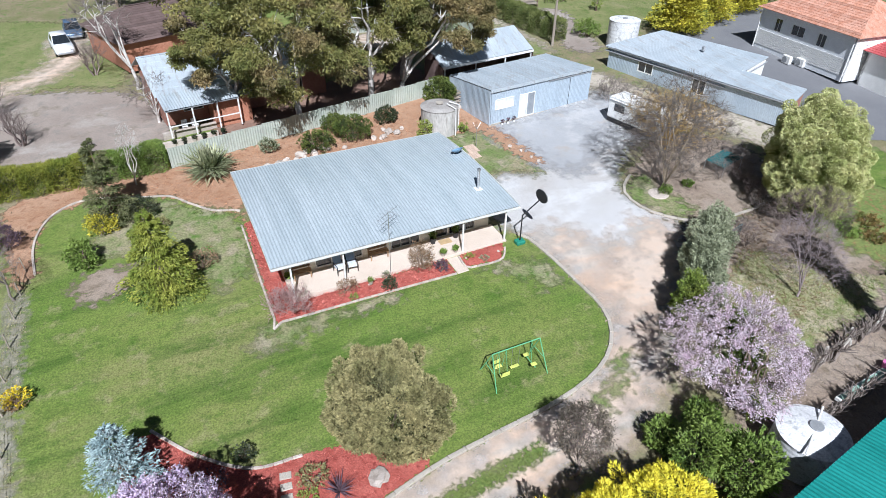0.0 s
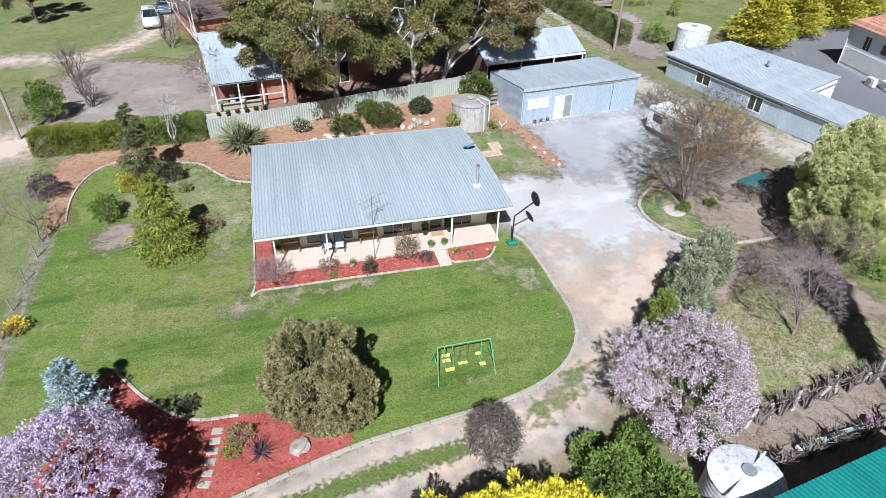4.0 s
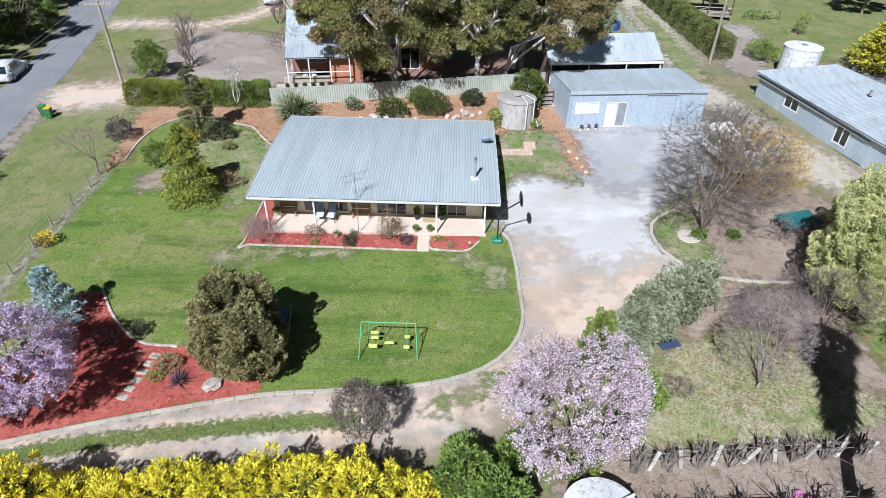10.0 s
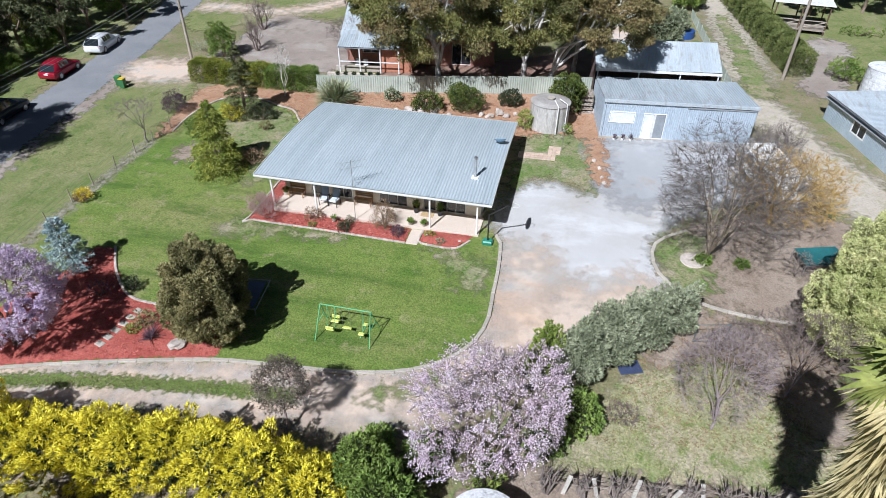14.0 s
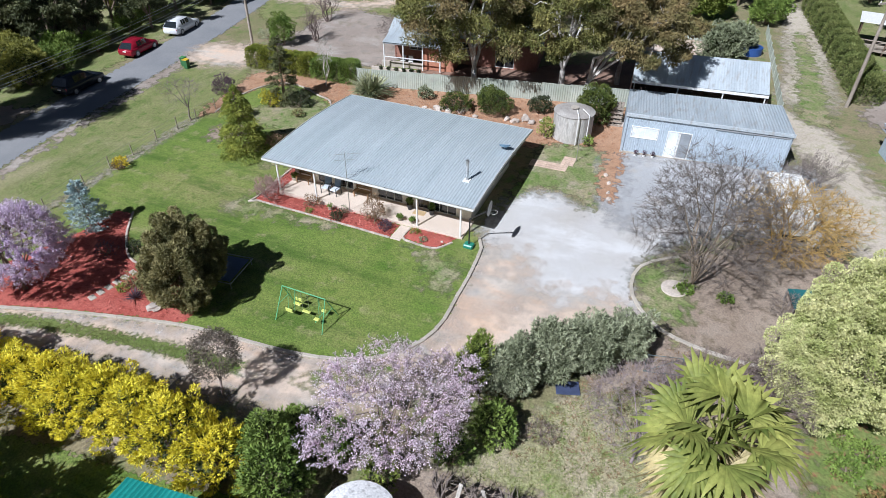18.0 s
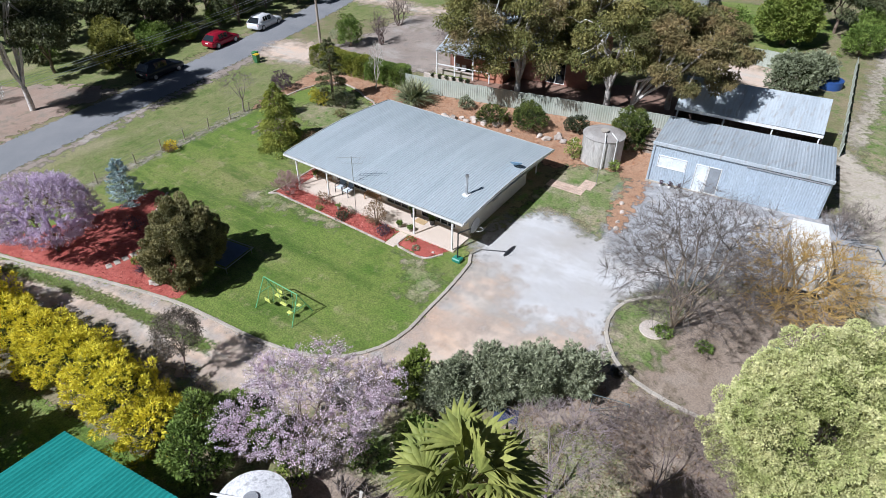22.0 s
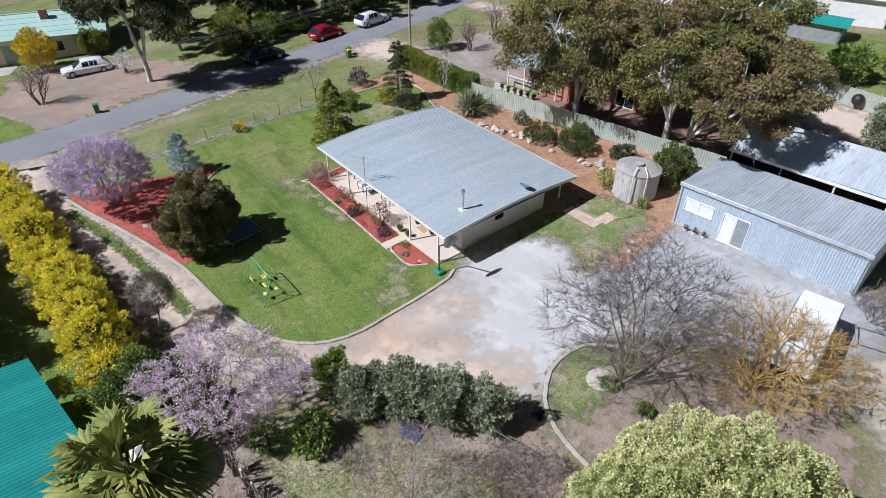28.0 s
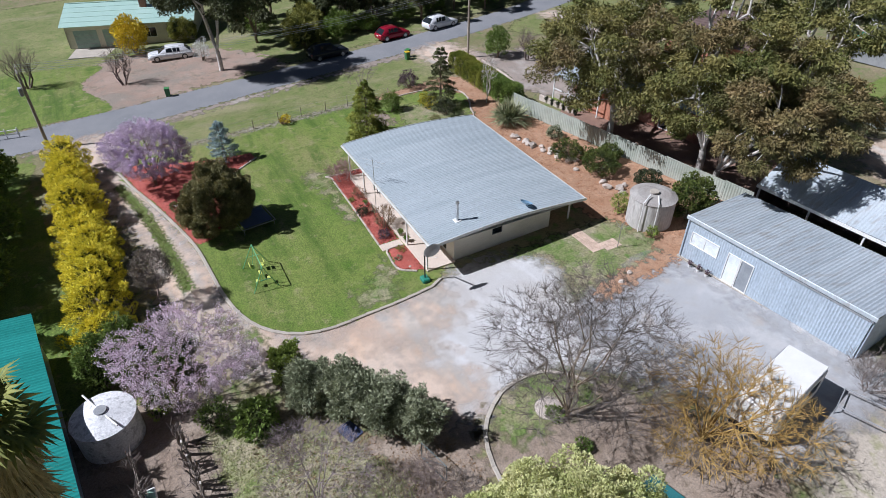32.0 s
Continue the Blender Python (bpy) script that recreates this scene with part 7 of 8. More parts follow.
# vehicles
def car(name, label, x, y, rz, paint, L=4.6, W=1.82, H=1.6, kind="suv", z=None):
    t = thing(name, label, "car", x, y, z, rz, "parked cars")
    hw = W / 2
    belt = H * 0.58
    nose = {"suv": 0.27, "hatch": 0.25, "ute": 0.27}[kind]
    st = [(0.0, 0.30, belt * 0.72, 0.80), (0.04, 0.22, belt * 0.84, 0.94), (0.12, 0.2, belt * 0.92, 1.0), (nose, 0.2, belt * 0.99, 1.0), (0.6, 0.2, belt, 1.0), (0.93, 0.22, belt, 0.99), (0.985, 0.26, belt * 0.95, 0.94), (1.0, 0.32, belt * 0.85, 0.86)]
    V, F = [], []
    for u, z0, z1, w in st:
        px = (0.5 - u) * L
        V += [(px, s * hw * w * k, zz) for s, k, zz in ((-1, 0.9, z0), (-1, 1.0, z0 + 0.16), (-1, 1.0, z1 * 0.8), (-1, 0.92, z1), (1, 0.92, z1), (1, 1.0, z1 * 0.8), (1, 1.0, z0 + 0.16), (1, 0.9, z0))]
    for i in range(len(st) - 1):
        for j in range(8):
            F.append((i * 8 + j, i * 8 + (j + 1) % 8, (i + 1) * 8 + (j + 1) % 8, (i + 1) * 8 + j))
    F += [(0, 7, 6, 1), (1, 6, 5, 2), (2, 5, 4, 3)]
    o = 8 * (len(st) - 1)
    F += [(o, o + 1, o + 6, o + 7), (o + 1, o + 2, o + 5, o + 6), (o + 2, o + 3, o + 4, o + 5)]
    part("body", mesh_np("body", V, F, paint, False), paint, t)
    rear = {"suv": 0.97, "hatch": 0.95, "ute": 0.95}[kind]
    cab = [(nose - 0.01, belt * 0.99, belt * 0.995, 0.9), (nose + 0.17, belt * 0.99, H * 0.965, 0.73), (nose + 0.31, belt, H, 0.73), (rear - 0.22, belt, H * 0.98, 0.72), (rear - 0.11, belt, H * 0.93, 0.71), (rear + 0.012, belt, belt * 1.005, 0.84)]
    V, F = [], []
    for u, z0, z1, w in cab:
        px = (0.5 - u) * L
        V += [(px, -hw * 0.91, z0), (px, -hw * w, z1), (px, hw * w, z1), (px, hw * 0.91, z0)]
    for i in range(len(cab) - 1):
        for j in range(3):
            F.append((i * 4 + j, i * 4 + j + 1, (i + 1) * 4 + j + 1, (i + 1) * 4 + j))
    part("cabin", mesh_np("cabin", V, F, paint), paint, t)

    def pane(q, name="window"):
        q = [Vector(v) for v in q]
        c = sum(q, Vector()) / 4
        n_ = (q[1] - q[0]).cross(q[3] - q[0]).normalized()
        if n_.dot(c - Vector((0, 0, H * 0.5))) < 0:
            n_ = -n_
        bm = bmesh.new()
        bm.faces.new([bm.verts.new(c + (v - c) * 0.93 + n_ * 0.012) for v in q])
        part(name, bm, M_glass, t)

    A = np.array(V).reshape(-1, 4, 3)
    pane((A[0, 0], A[0, 3], A[1, 2], A[1, 1]), "windscreen")
    pane((A[4, 1], A[4, 2], A[5, 3], A[5, 0]), "rear_window")
    for s, tp in ((0, 1), (3, 2)):
        for i, j, k0, k1 in ((1, 2, 0.0, 1.0), (2, 3, 0.05, 0.55), (2, 3, 0.58, 1.0)):
            b0, b1, t0, t1 = (A[i, s] * (1 - k) + A[j, s] * k for k in (k0, k1)), 0, 0, 0
            b0, b1 = (A[i, s] * (1 - k) + A[j, s] * k for k in (k0, k1))
            t0, t1 = (A[i, tp] * (1 - k) + A[j, tp] * k for k in (k0, k1))
            lo0, lo1 = b0 * 0.92 + t0 * 0.08, b1 * 0.92 + t1 * 0.08
            pane((lo0, lo1, b1 * 0.1 + t1 * 0.9, b0 * 0.1 + t0 * 0.9))
    for u in (0.19, 0.81):
        for s in (-1, 1):
            wh = part("wheel", rod((0, -0.1, 0), (0, 0.1, 0), 0.33, 18), M_black, t, "", pose((0.5 - u) * L, s * (hw - 0.09), 0.33))
            part("rim", rod((0, s * 0.1, 0), (0, s * 0.115, 0), 0.21, 14), M_steel, wh)
    for s in (-1, 1):
        part("headlight", box(0.485 * L - 0.05, 0.485 * L + 0.02, s * hw * 0.66 - 0.14, s * hw * 0.66 + 0.14, belt * 0.62, belt * 0.78, 0.02), M_white, t)
        part("tail_light", box(-0.49 * L - 0.04, -0.49 * L + 0.03, s * hw * 0.8 - 0.08, s * hw * 0.8 + 0.08, belt * 0.6, belt * 0.9, 0.02), plain("red_lens", (0.4, 0.02, 0.02), 0.3), t)
    part("bumper", box(0.5 * L - 0.1, 0.5 * L + 0.04, -hw * 0.8, hw * 0.8, 0.28, 0.46, 0.03), M_grey, t)
    part("plate", box(-0.5 * L - 0.012, -0.5 * L, -0.19, 0.19, 0.62, 0.74), M_white, t)
    return t


P_white = plain("white_car_paint", (0.78, 0.79, 0.80), 0.2, 0.0, 0.02, 0.0)
P_red = plain("red_car_paint", (0.30, 0.012, 0.03), 0.2, 0.1, 0.03, 0.0)
P_dark = plain("dark_car_paint", (0.025, 0.03, 0.04), 0.2, 0.2, 0.03, 0.0)
P_blue = plain("blue_grey_car_paint", (0.12, 0.18, 0.27), 0.25, 0.3, 0.03, 0.0)
car("parked_suv", "white four-wheel drive parked beside the street", -26.7, 48.2, 101, P_white, 4.7, 1.85, 1.56)
car("parked_hatchback", "dark red hatchback parked on the grass edge", -26.2, 41.3, 98, P_red, 4.3, 1.76, 1.5, "hatch")
car("parked_dark_suv", "dark four-wheel drive parked in deep shade", -24.3, 32.2, 97, P_dark, 4.7, 1.85, 1.7)
car("parked_wagon", "white station wagon with a canopy on the gravel drive", -34.9, 16.2, 264, P_white, 5.0, 1.8, 1.5, "hatch")
car("neighbour_suv", "white four-wheel drive on the dirt track", -7.8, 72.0, 280, P_white, 4.8, 1.85, 1.75)
car("neighbour_car", "blue-grey car parked behind the white one", -6.8, 77.0, 275, P_blue, 4.6, 1.8, 1.5, "hatch")

# white caravan beside the garage
cv = thing("caravan", "white boxy caravan with a flat white roof", "caravan", 34.95, 33.2, None, 101)
bm = box(-2.3, 2.3, -0.98, 0.98, 0.45, 2.15, 0.12)
part("body", bm, M_white, cv)
part("roof", box(-2.26, 2.26, -0.94, 0.94, 2.153, 2.22, 0.03), M_white, cv, "flat white roof")
part("awning_rail", box(-2.1, 2.1, 0.98, 1.04, 1.95, 2.02), M_grey, cv)
for u in (-1.6, 0.6):
    part("window", box(u, u + 1.0, -1.0, -0.98, 1.2, 1.8), M_glass, cv)
    part("window", box(u, u + 1.0, 0.98, 1.0, 1.2, 1.8), M_glass, cv)
part("end_window", box(2.3, 2.325, -0.6, 0.6, 1.2, 1.8), M_glass, cv)
part("skirt", box(-2.2, 2.2, -0.9, 0.9, 0.12, 0.447), M_black, cv)
for s in (-0.96, 0.8):
    part("wheel", rod((0, s, 0.33), (0, s + 0.16, 0.33), 0.33, 16), M_black, cv)
part("drawbar", rods([(2.3, -0.5, 0.45), (3.3, 0, 0.45), (2.3, 0.5, 0.45)], 0.04), M_black, cv)
# frame trailer by the field
tr = thing("frame_trailer", "thin rusty steel frame standing on bare ground", "frame", 37.4, 36.6, None, 20)
for a, b in (((-1.2, -0.7, 0.5), (1.2, -0.7, 0.5)), ((-1.2, 0.7, 0.5), (1.2, 0.7, 0.5)), ((-1.2, -0.7, 0.5), (-1.2, 0.7, 0.5)), ((1.2, -0.7, 0.5), (1.2, 0.7, 0.5)), ((-1.2, -0.7, 0), (-1.2, -0.7, 0.5)), ((1.2, -0.7, 0), (1.2, -0.7, 0.5)), ((-1.2, 0.7, 0), (-1.2, 0.7, 0.5)), ((1.2, 0.7, 0), (1.2, 0.7, 0.5))):
    part("bar", rod(a, b, 0.03, 6), M_grey, tr)
bare_tree("twiggy_shrub", "leafless lilac-grey shrub by the shed corner", 36.4, 38.3, 170, 7, 2.8, 3, M_twigdark, M_twig, r=0.03, lean=0.9)

# things under the side trees
solid("blue_mat", box(-0.55, 0.55, -0.4, 0.4, 0, 0.05, 0.015), plain("blue_canvas", (0.05, 0.065, 0.13), 0.7), "small dark blue mat lying on the grass", "mat", pose(26.1, 15.4, float(G(26.1, 15.4)) + 0.04, 0, 0, 20))
M_gate = plain("weathered_gate_steel", (0.12, 0.15, 0.15), 0.6)
gt = thing("wire_gate", "leaning wire mesh gate among the trees", "gate", 29.9, 17.9, None, 15)
for a, b in (((-0.8, 0, 0.1), (0.8, 0, 0.1)), ((-0.8, 0, 1.2), (0.8, 0, 1.2)), ((-0.8, 0, 0.1), (-0.8, 0, 1.2)), ((0.8, 0, 0.1), (0.8, 0, 1.2)), ((-0.8, 0, 0.1), (0.8, 0, 1.2))):
    part("tube", rod(a, b, 0.02, 6), M_gate, gt)
for i in range(9):
    part("wire", rod((-0.72 + 0.18 * i, 0, 0.1), (-0.72 + 0.18 * i, 0, 1.2), 0.005, 4), M_gate, gt)
tarp = thing("teal_shade_cloth", "teal shade cloth on low posts behind the tree", "shade cloth", 36.3, 25.0, float(G(36.3, 25.0)) - 0.4, 10)
bm = bmesh.new()
bmesh.ops.create_grid(bm, x_segments=10, y_segments=8, size=1)
for v in bm.verts:
    v.co = Vector((v.co.x * 1.1, v.co.y * 0.8, 1.3 + 0.12 * v.co.x - 0.25 * (1 - v.co.x**2) * (1 - v.co.y**2)))
bmesh.ops.solidify(bm, geom=bm.faces[:], thickness=0.012)
part("cloth", bm, plain("teal_cloth", (0.012, 0.10, 0.105), 0.85), tarp)
for sx in (-1.07, 1.07):
    for sy in (-0.77, 0.77):
        part("pole", rod((sx, sy, -0.1), (sx, sy, 1.3 + 0.12 * sx / 1.1), 0.03), M_steel, tarp)
bush("island_plant", "bright green leafy plant by the bare tree", 30.2, 24.2, 171, 0.6, 0.5, 0.6, L_green, 12, 600, 0.13, 0.07)
bush("island_plant", "bright green leafy plant by the bare tree", 32.3, 24.3, 172, 0.5, 0.5, 0.5, L_green, 12, 600, 0.13, 0.07)
solid("stone_ring", cyl(0.75, 0.7, -0.1, 0.08, 24), M_stone, "round pale stone slab at the tree's foot", "slab", pose(29.7, 24.3, float(G(29.7, 24.3))))
# pruned vines and their posts
M_postpale = material("bleached_timber", (0.46, 0.42, 0.37), (0.60, 0.56, 0.50), 3, 30, 0.9, streak=(1, 1, 0.2), obj=0.15)


def vine(x, y, seed):
    rg = np.random.default_rng(seed)
    t = plant("pruned_vine", "gnarled leafless pruned vine on bare soil", "vine", x, y, "pruned vines")
    segs = []
    for _ in range(9):
        a = 2 * np.pi * rg.random()
        e = np.array([0.55 * np.cos(a) * rg.random(), 0.4 * np.sin(a) * rg.random(), 1.0 + 0.4 * rg.random()])
        p = limb(rg, segs, np.array([0.06 * np.cos(a), 0.06 * np.sin(a), -0.1]), e, 0.055, 0.03, 0.2, 3)
        for _ in range(3):
            limb(rg, segs, p[2], e + rg.normal(size=3) * [0.25, 0.25, 0.2], 0.022, 0.01, 0.1, 2)
    V, F = tubes(segs, 6)
    part("trunk", mesh_np("trunk", V, F, M_twig, True), M_twig, t)


for row, (x0, y0, dx, dy, n_) in enumerate([(22.9, 8.25, 1.32, 0.14, 8), (23.6, 6.2, 1.5, 0.12, 6)]):
    for i in range(n_):
        x, y = x0 + dx * i, y0 + dy * i
        vine(x, y, 180 + 20 * row + i)
        if row == 0 or i % 2:
            solid("vine_post", box(-0.08, 0.08, -0.04, 0.04, -0.1, 1.25, 0.01), M_postpale, "pale weathered vine post leaning over", "post", pose(x + 0.62, y + 0.1, float(G(x, y)), 16 * math.sin(3.0 * i), 14 * math.cos(2.0 * i + 1)), "vine posts")
    tw = thing("vine_wire", "thin trellis wire along the vine row", "wire", 0, 0, 0, 0, "vine wires")
    for h in (0.6, 1.05):
        part("wire", rod((x0 - 0.6, y0, float(G(x0, y0)) + h), (x, y, float(G(x, y)) + h), 0.012, 5), M_timber, tw)
tg = thing("feed_trough", "long pale trough with a green inside", "trough", 26.7, 6.75, None, 4)
part("basin", box(-1.9, 1.9, -0.24, 0.24, 0.15, 0.36, 0.02), M_white, tg)
part("liner", box(-1.82, 1.82, -0.18, 0.18, 0.363, 0.375), plain("pale_green_liner", (0.3, 0.45, 0.36), 0.5), tg, "pale green lining")
for u in (-1.3, 1.2):
    part("leg", box(u, u + 0.1, -0.16, 0.16, 0, 0.147), M_timber, tg)
solid("pink_bucket", cyl(0.22, 0.28, 0, 0.4, 18), plain("pink_plastic", (0.6, 0.18, 0.4), 0.5), "pink plastic bucket beside the trough", "bucket", pose(29.0, 7.1, float(G(29.0, 7.1))))
pm = thing("garden_pump", "small white pump standing by the hedge end", "pump", 13.6, 4.9)
part("housing", cyl(0.2, 0.16, 0, 0.35, 16), M_white, pm)
part("motor", rod((-0.25, 0, 0.4), (0.25, 0, 0.4), 0.12, 14), M_grey, pm)
bush("dry_shrub", "dense grey-green shrub under the blossom tree", 20.6, 7.7, 173, 0.9, 0.9, 2.2, L_lime, 18, 420, 0.13, 0.07, inner=L_darkgreen)
bush("dry_shrub", "dark shrub behind the blossom tree", 22.6, 9.9, 174, 1.0, 0.9, 1.7, L_green, 18, 420, 0.13, 0.07, inner=L_darkgreen)


# ---- distance: neighbouring gardens and street trees ----
def clone(ob, x, y, s=1.0, rz=0.0, label=""):
    o = copy_thing(ob, pose(x, y, float(G(x, y)), 0, 0, rz) @ Matrix.Scale(s, 4))
    if label:
        o["label"] = label
    return o


L_acacia = leafmat("olive_wattle_leaf", (0.17, 0.185, 0.04), (0.36, 0.345, 0.08), 0.6)
acacia = bush("wattle_bush", "rounded olive-green wattle bush across the street", -29.4, 31.0, 200, 3.2, 2.6, 4.4, L_acacia, 44, 300, 0.2, 0.09, inner=L_darkgreen)
dark_tree = gum("roadside_tree", "dark dense tree in the street-side trees", -38.5, 33.5, 201, 8.0, 4.0, L_streetgum, 4, 8, 70, 0.36, 0.16, bark=M_barkbrown, low=0.14, masses=16)
green_bush = bush("roadside_bush", "dense green bush among the street trees", -31.5, 36.5, 202, 2.2, 2.2, 3.2, L_green, 36, 220, 0.2, 0.09)
bare_far = bare_tree("bare_street_tree", "leafless grey tree on the grass", -28.8, 10.4, 203, 4, 6.0, 3, M_twigdark, M_twigdark, r=0.1, lean=0.6)[0]
for i, (x, y, s) in enumerate([(-36.0, 36, 1.0), (-33.5, 41, 0.8), (-36, 47, 1.0), (-32.5, 53.5, 0.9), (-38, 56, 1.1), (-44, 31, 1.1), (-47, 40, 1.2), (-41, 63, 1.1), (-36.0, 66, 0.9), (-50, 22, 1.0), (-43, 74, 1.2), (-20.5, 76, 0.9), (-30.5, 47.5, 0.9), (-34.5, 26.5, 1.0), (-41, 38, 1.2), (-30.2, 57, 0.85), (-33.5, 37.5, 1.0), (-44, 50, 1.2)]):
    clone(dark_tree, x, y, s, 47 * i)
for i, (x, y, s) in enumerate([(-30.6, 39.8, 0.7), (-32, 45.5, 0.8), (-30.0, 35.0, 0.8), (-33.5, 50.5, 0.9), (-32.8, 58.5, 1.0), (-39, 27.5, 1.1), (-31.5, 63, 0.8)]):
    clone(green_bush, x, y, s, 61 * i)
for i, (x, y, s) in enumerate([(-34.2, 33.4, 0.9), (-41, 18.8, 0.7), (-37.5, 51, 1.0)]):
    clone(acacia, x, y, s, 80 * i)
for i, (x, y, s) in enumerate([(-12.7, 56.5, 0.85), (-10.4, 50.5, 0.8), (-37, 43.5, 1.1), (-34, 1.0, 1.1), (-5.0, 63.5, 0.8)]):
    clone(bare_far, x, y, s, 75 * i, "leafless grey tree in a neighbouring yard")
dome_tree("leaning_bare_tree", "tall pale leafless tree leaning over the yard", -1.6, 58.3, 341, (-1.6, 0.6, 6.2), (2.6, 2.6, 3.6), (6, 50, 320, 900), 0.14, M_barkpale, M_twig, fork=0.3, low=-0.3, thin=0.008, ragged=0.3)
dome_tree("bare_fruit_tree", "pale leafless spreading tree by the terrace", -0.5, 50.3, 342, (0.1, 0, 2.6), (2.3, 2.2, 2.0), (6, 50, 320, 900), 0.1, M_barkpale, M_twig, fork=0.25, low=-0.3, thin=0.008, ragged=0.3)
wt = bush("golden_wattle", "wattle covered in bright yellow flowers", -39.5, 12.6, 204, 2.6, 2.2, 4.6, L_yellow, 34, 200, 0.22, 0.1, category="tree")
bush("white_blossom_bush", "small tree with white blossom", -31.6, 19.4, 205, 1.2, 1.2, 2.6, material("white_blossom", (0.62, 0.63, 0.60), (0.75, 0.76, 0.74), 1, 8, 0.7, island=0.2, bump=0), 18, 160, 0.12, 0.08)
gt_ = bush("orange_tree", "dark green leafy tree in the neighbour's bare yard", -13.0, 48.2, 206, 1.7, 1.6, 3.6, L_green, 28, 320, 0.16, 0.08, low=0.22, category="tree")
bush("grey_shrub", "pale grey shrub in the neighbouring yard", -15.6, 49.0, 207, 1.3, 1.1, 1.2, L_olive, 16, 200, 0.13, 0.05)
yb = thing("street_bench", "small white sign-like rail beside the street", "rail", -20.4, -0.5, None, 80)
for z in (0.4, 0.8):
    part("rail", rod((-1.1, 0, z), (1.1, 0, z), 0.05, 8), M_white, yb)
for u in (-1, 0, 1):
    part("post", rod((u, 0, -0.1), (u, 0, 1.0), 0.05, 8), M_white, yb)

L_hedge = leafmat("clipped_hedge_leaf", (0.11, 0.14, 0.035), (0.20, 0.22, 0.07), 0.8)
sheet("garden_path", [(44.5, 64), (47.6, 63), (46.5, 58), (45.2, 53.5), (43.4, 49.0), (40.8, 50.2), (41.6, 54), (43.0, 58)], 3, M_dust, "grey-brown bare path in the far garden", "path", 0.4)
sheet("yard_entrance", [(-20.6, 45.5), (-14.0, 46.4), (-12.6, 43.6), (-13.4, 42.0), (-19.4, 41.0)], 3, M_tan, "tan dirt crossing to the neighbouring yard", "driveway", 0.3)
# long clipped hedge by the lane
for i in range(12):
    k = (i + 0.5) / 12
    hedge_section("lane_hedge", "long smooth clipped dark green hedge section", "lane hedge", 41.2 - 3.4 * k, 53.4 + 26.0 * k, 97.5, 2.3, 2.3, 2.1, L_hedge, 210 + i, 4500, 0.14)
bush("garden_bush", "round dark green bush by the far tank", 44.9, 53.6, 230, 1.7, 1.6, 2.0, L_green, 24, 260, 0.16, 0.08)
bush("garden_bush", "low clipped hedge block in the far garden", 49.5, 66.0, 231, 2.6, 1.0, 1.0, L_green, 20, 240, 0.16, 0.08)
bush("garden_bush", "small lollipop tree in the far garden", 51.7, 60.8, 232, 0.8, 0.8, 2.4, L_lime, 14, 260, 0.16, 0.08, low=0.45)
gc = conifer("golden_cypress_tree", "broad golden cypress behind the long shed", 55.4, 50.4, 233, 3.6, 4.9, L_cypress, 420, 26, 0.34, 0.12, 0.05, power=0.55)
for x, y, s in ((61.5, 52.5, 0.95), (68.0, 54.0, 1.0), (74, 57, 1.0)):
    clone(gc, x, y, s, 60 * x)
clone(green_bush, 58.2, 51.0, 0.8, 10, "dark green bush between golden cypresses")
for i, (x, y, s) in enumerate([(46, 72, 0.8), (52, 74, 1.0), (58, 76, 1.0), (62, 68, 0.9), (70, 66, 1.0), (34, 82, 1.0), (44, 84, 1.0), (30, 78, 0.9), (5, 80, 1.0), (-2, 86, 1.0), (80, 48, 1.0), (82, 36, 0.9)]):
    clone(dark_tree, x, y, s, 33 * i, "dark dense garden tree in the distance")
for i, (x, y, s) in enumerate([(33.0, 72, 1.0), (21, 70, 1.1), (33.5, 77, 1.1)]):
    clone(green_bush, x, y, s, 71 * i, "dense green garden bush behind the sheds")
for i, (x, y, r, h) in enumerate([(29.2, 58.6, 2.3, 4.2), (30.6, 62.2, 1.8, 3.2)]):
    bush("grey_garden_tree", "rounded grey-green garden tree behind the sheds", x, y, 240 + i, r, r, h, L_olivedark, 40, 260, 0.2, 0.1, category="tree", inner=L_darkgreen)
sheet("lane_grass", [(36.2, 48.5), (38.3, 48.0), (38.4, 53), (37.9, 60), (37.0, 70), (36.0, 70), (36.2, 60), (36.0, 53)], 3, M_soft, "green strip of grass along the lane's middle", "grass", 0.3)
bush("tall_garden_tree", "tall dense yellow-green garden tree behind the sheds", 26.0, 71.5, 245, 3.2, 3.2, 6.2, L_lime, 70, 200, 0.26, 0.13, category="tree", inner=L_green)
# timber pergola with deck
pg = thing("pergola_deck", "timber deck with rails and a pale shade roof", "pergola", 43.6, 67.2, None, -8)
part("deck", box(-2.6, 2.6, -1.8, 1.8, 0.35, 0.5), M_timber, pg)
part("roof", box(-2.8, 2.8, -2.0, 2.0, 2.9, 2.98), M_white, pg, "pale flat roof")
for u in (-2.5, 0, 2.5):
    for v in (-1.7, 1.7):
        part("post", box(u - 0.06, u + 0.06, v - 0.06, v + 0.06, 0, 2.897), M_darkwood, pg)
for z in (0.9, 1.3):
    part("rail", box(-2.5, 2.5, -1.76, -1.7, z, z + 0.07), M_timber, pg)
for u in (-2.5, 0):
    part("brace", rod((u, -1.73, 0.5), (u + 2.5, -1.73, 1.3), 0.035, 6), M_timber, pg)
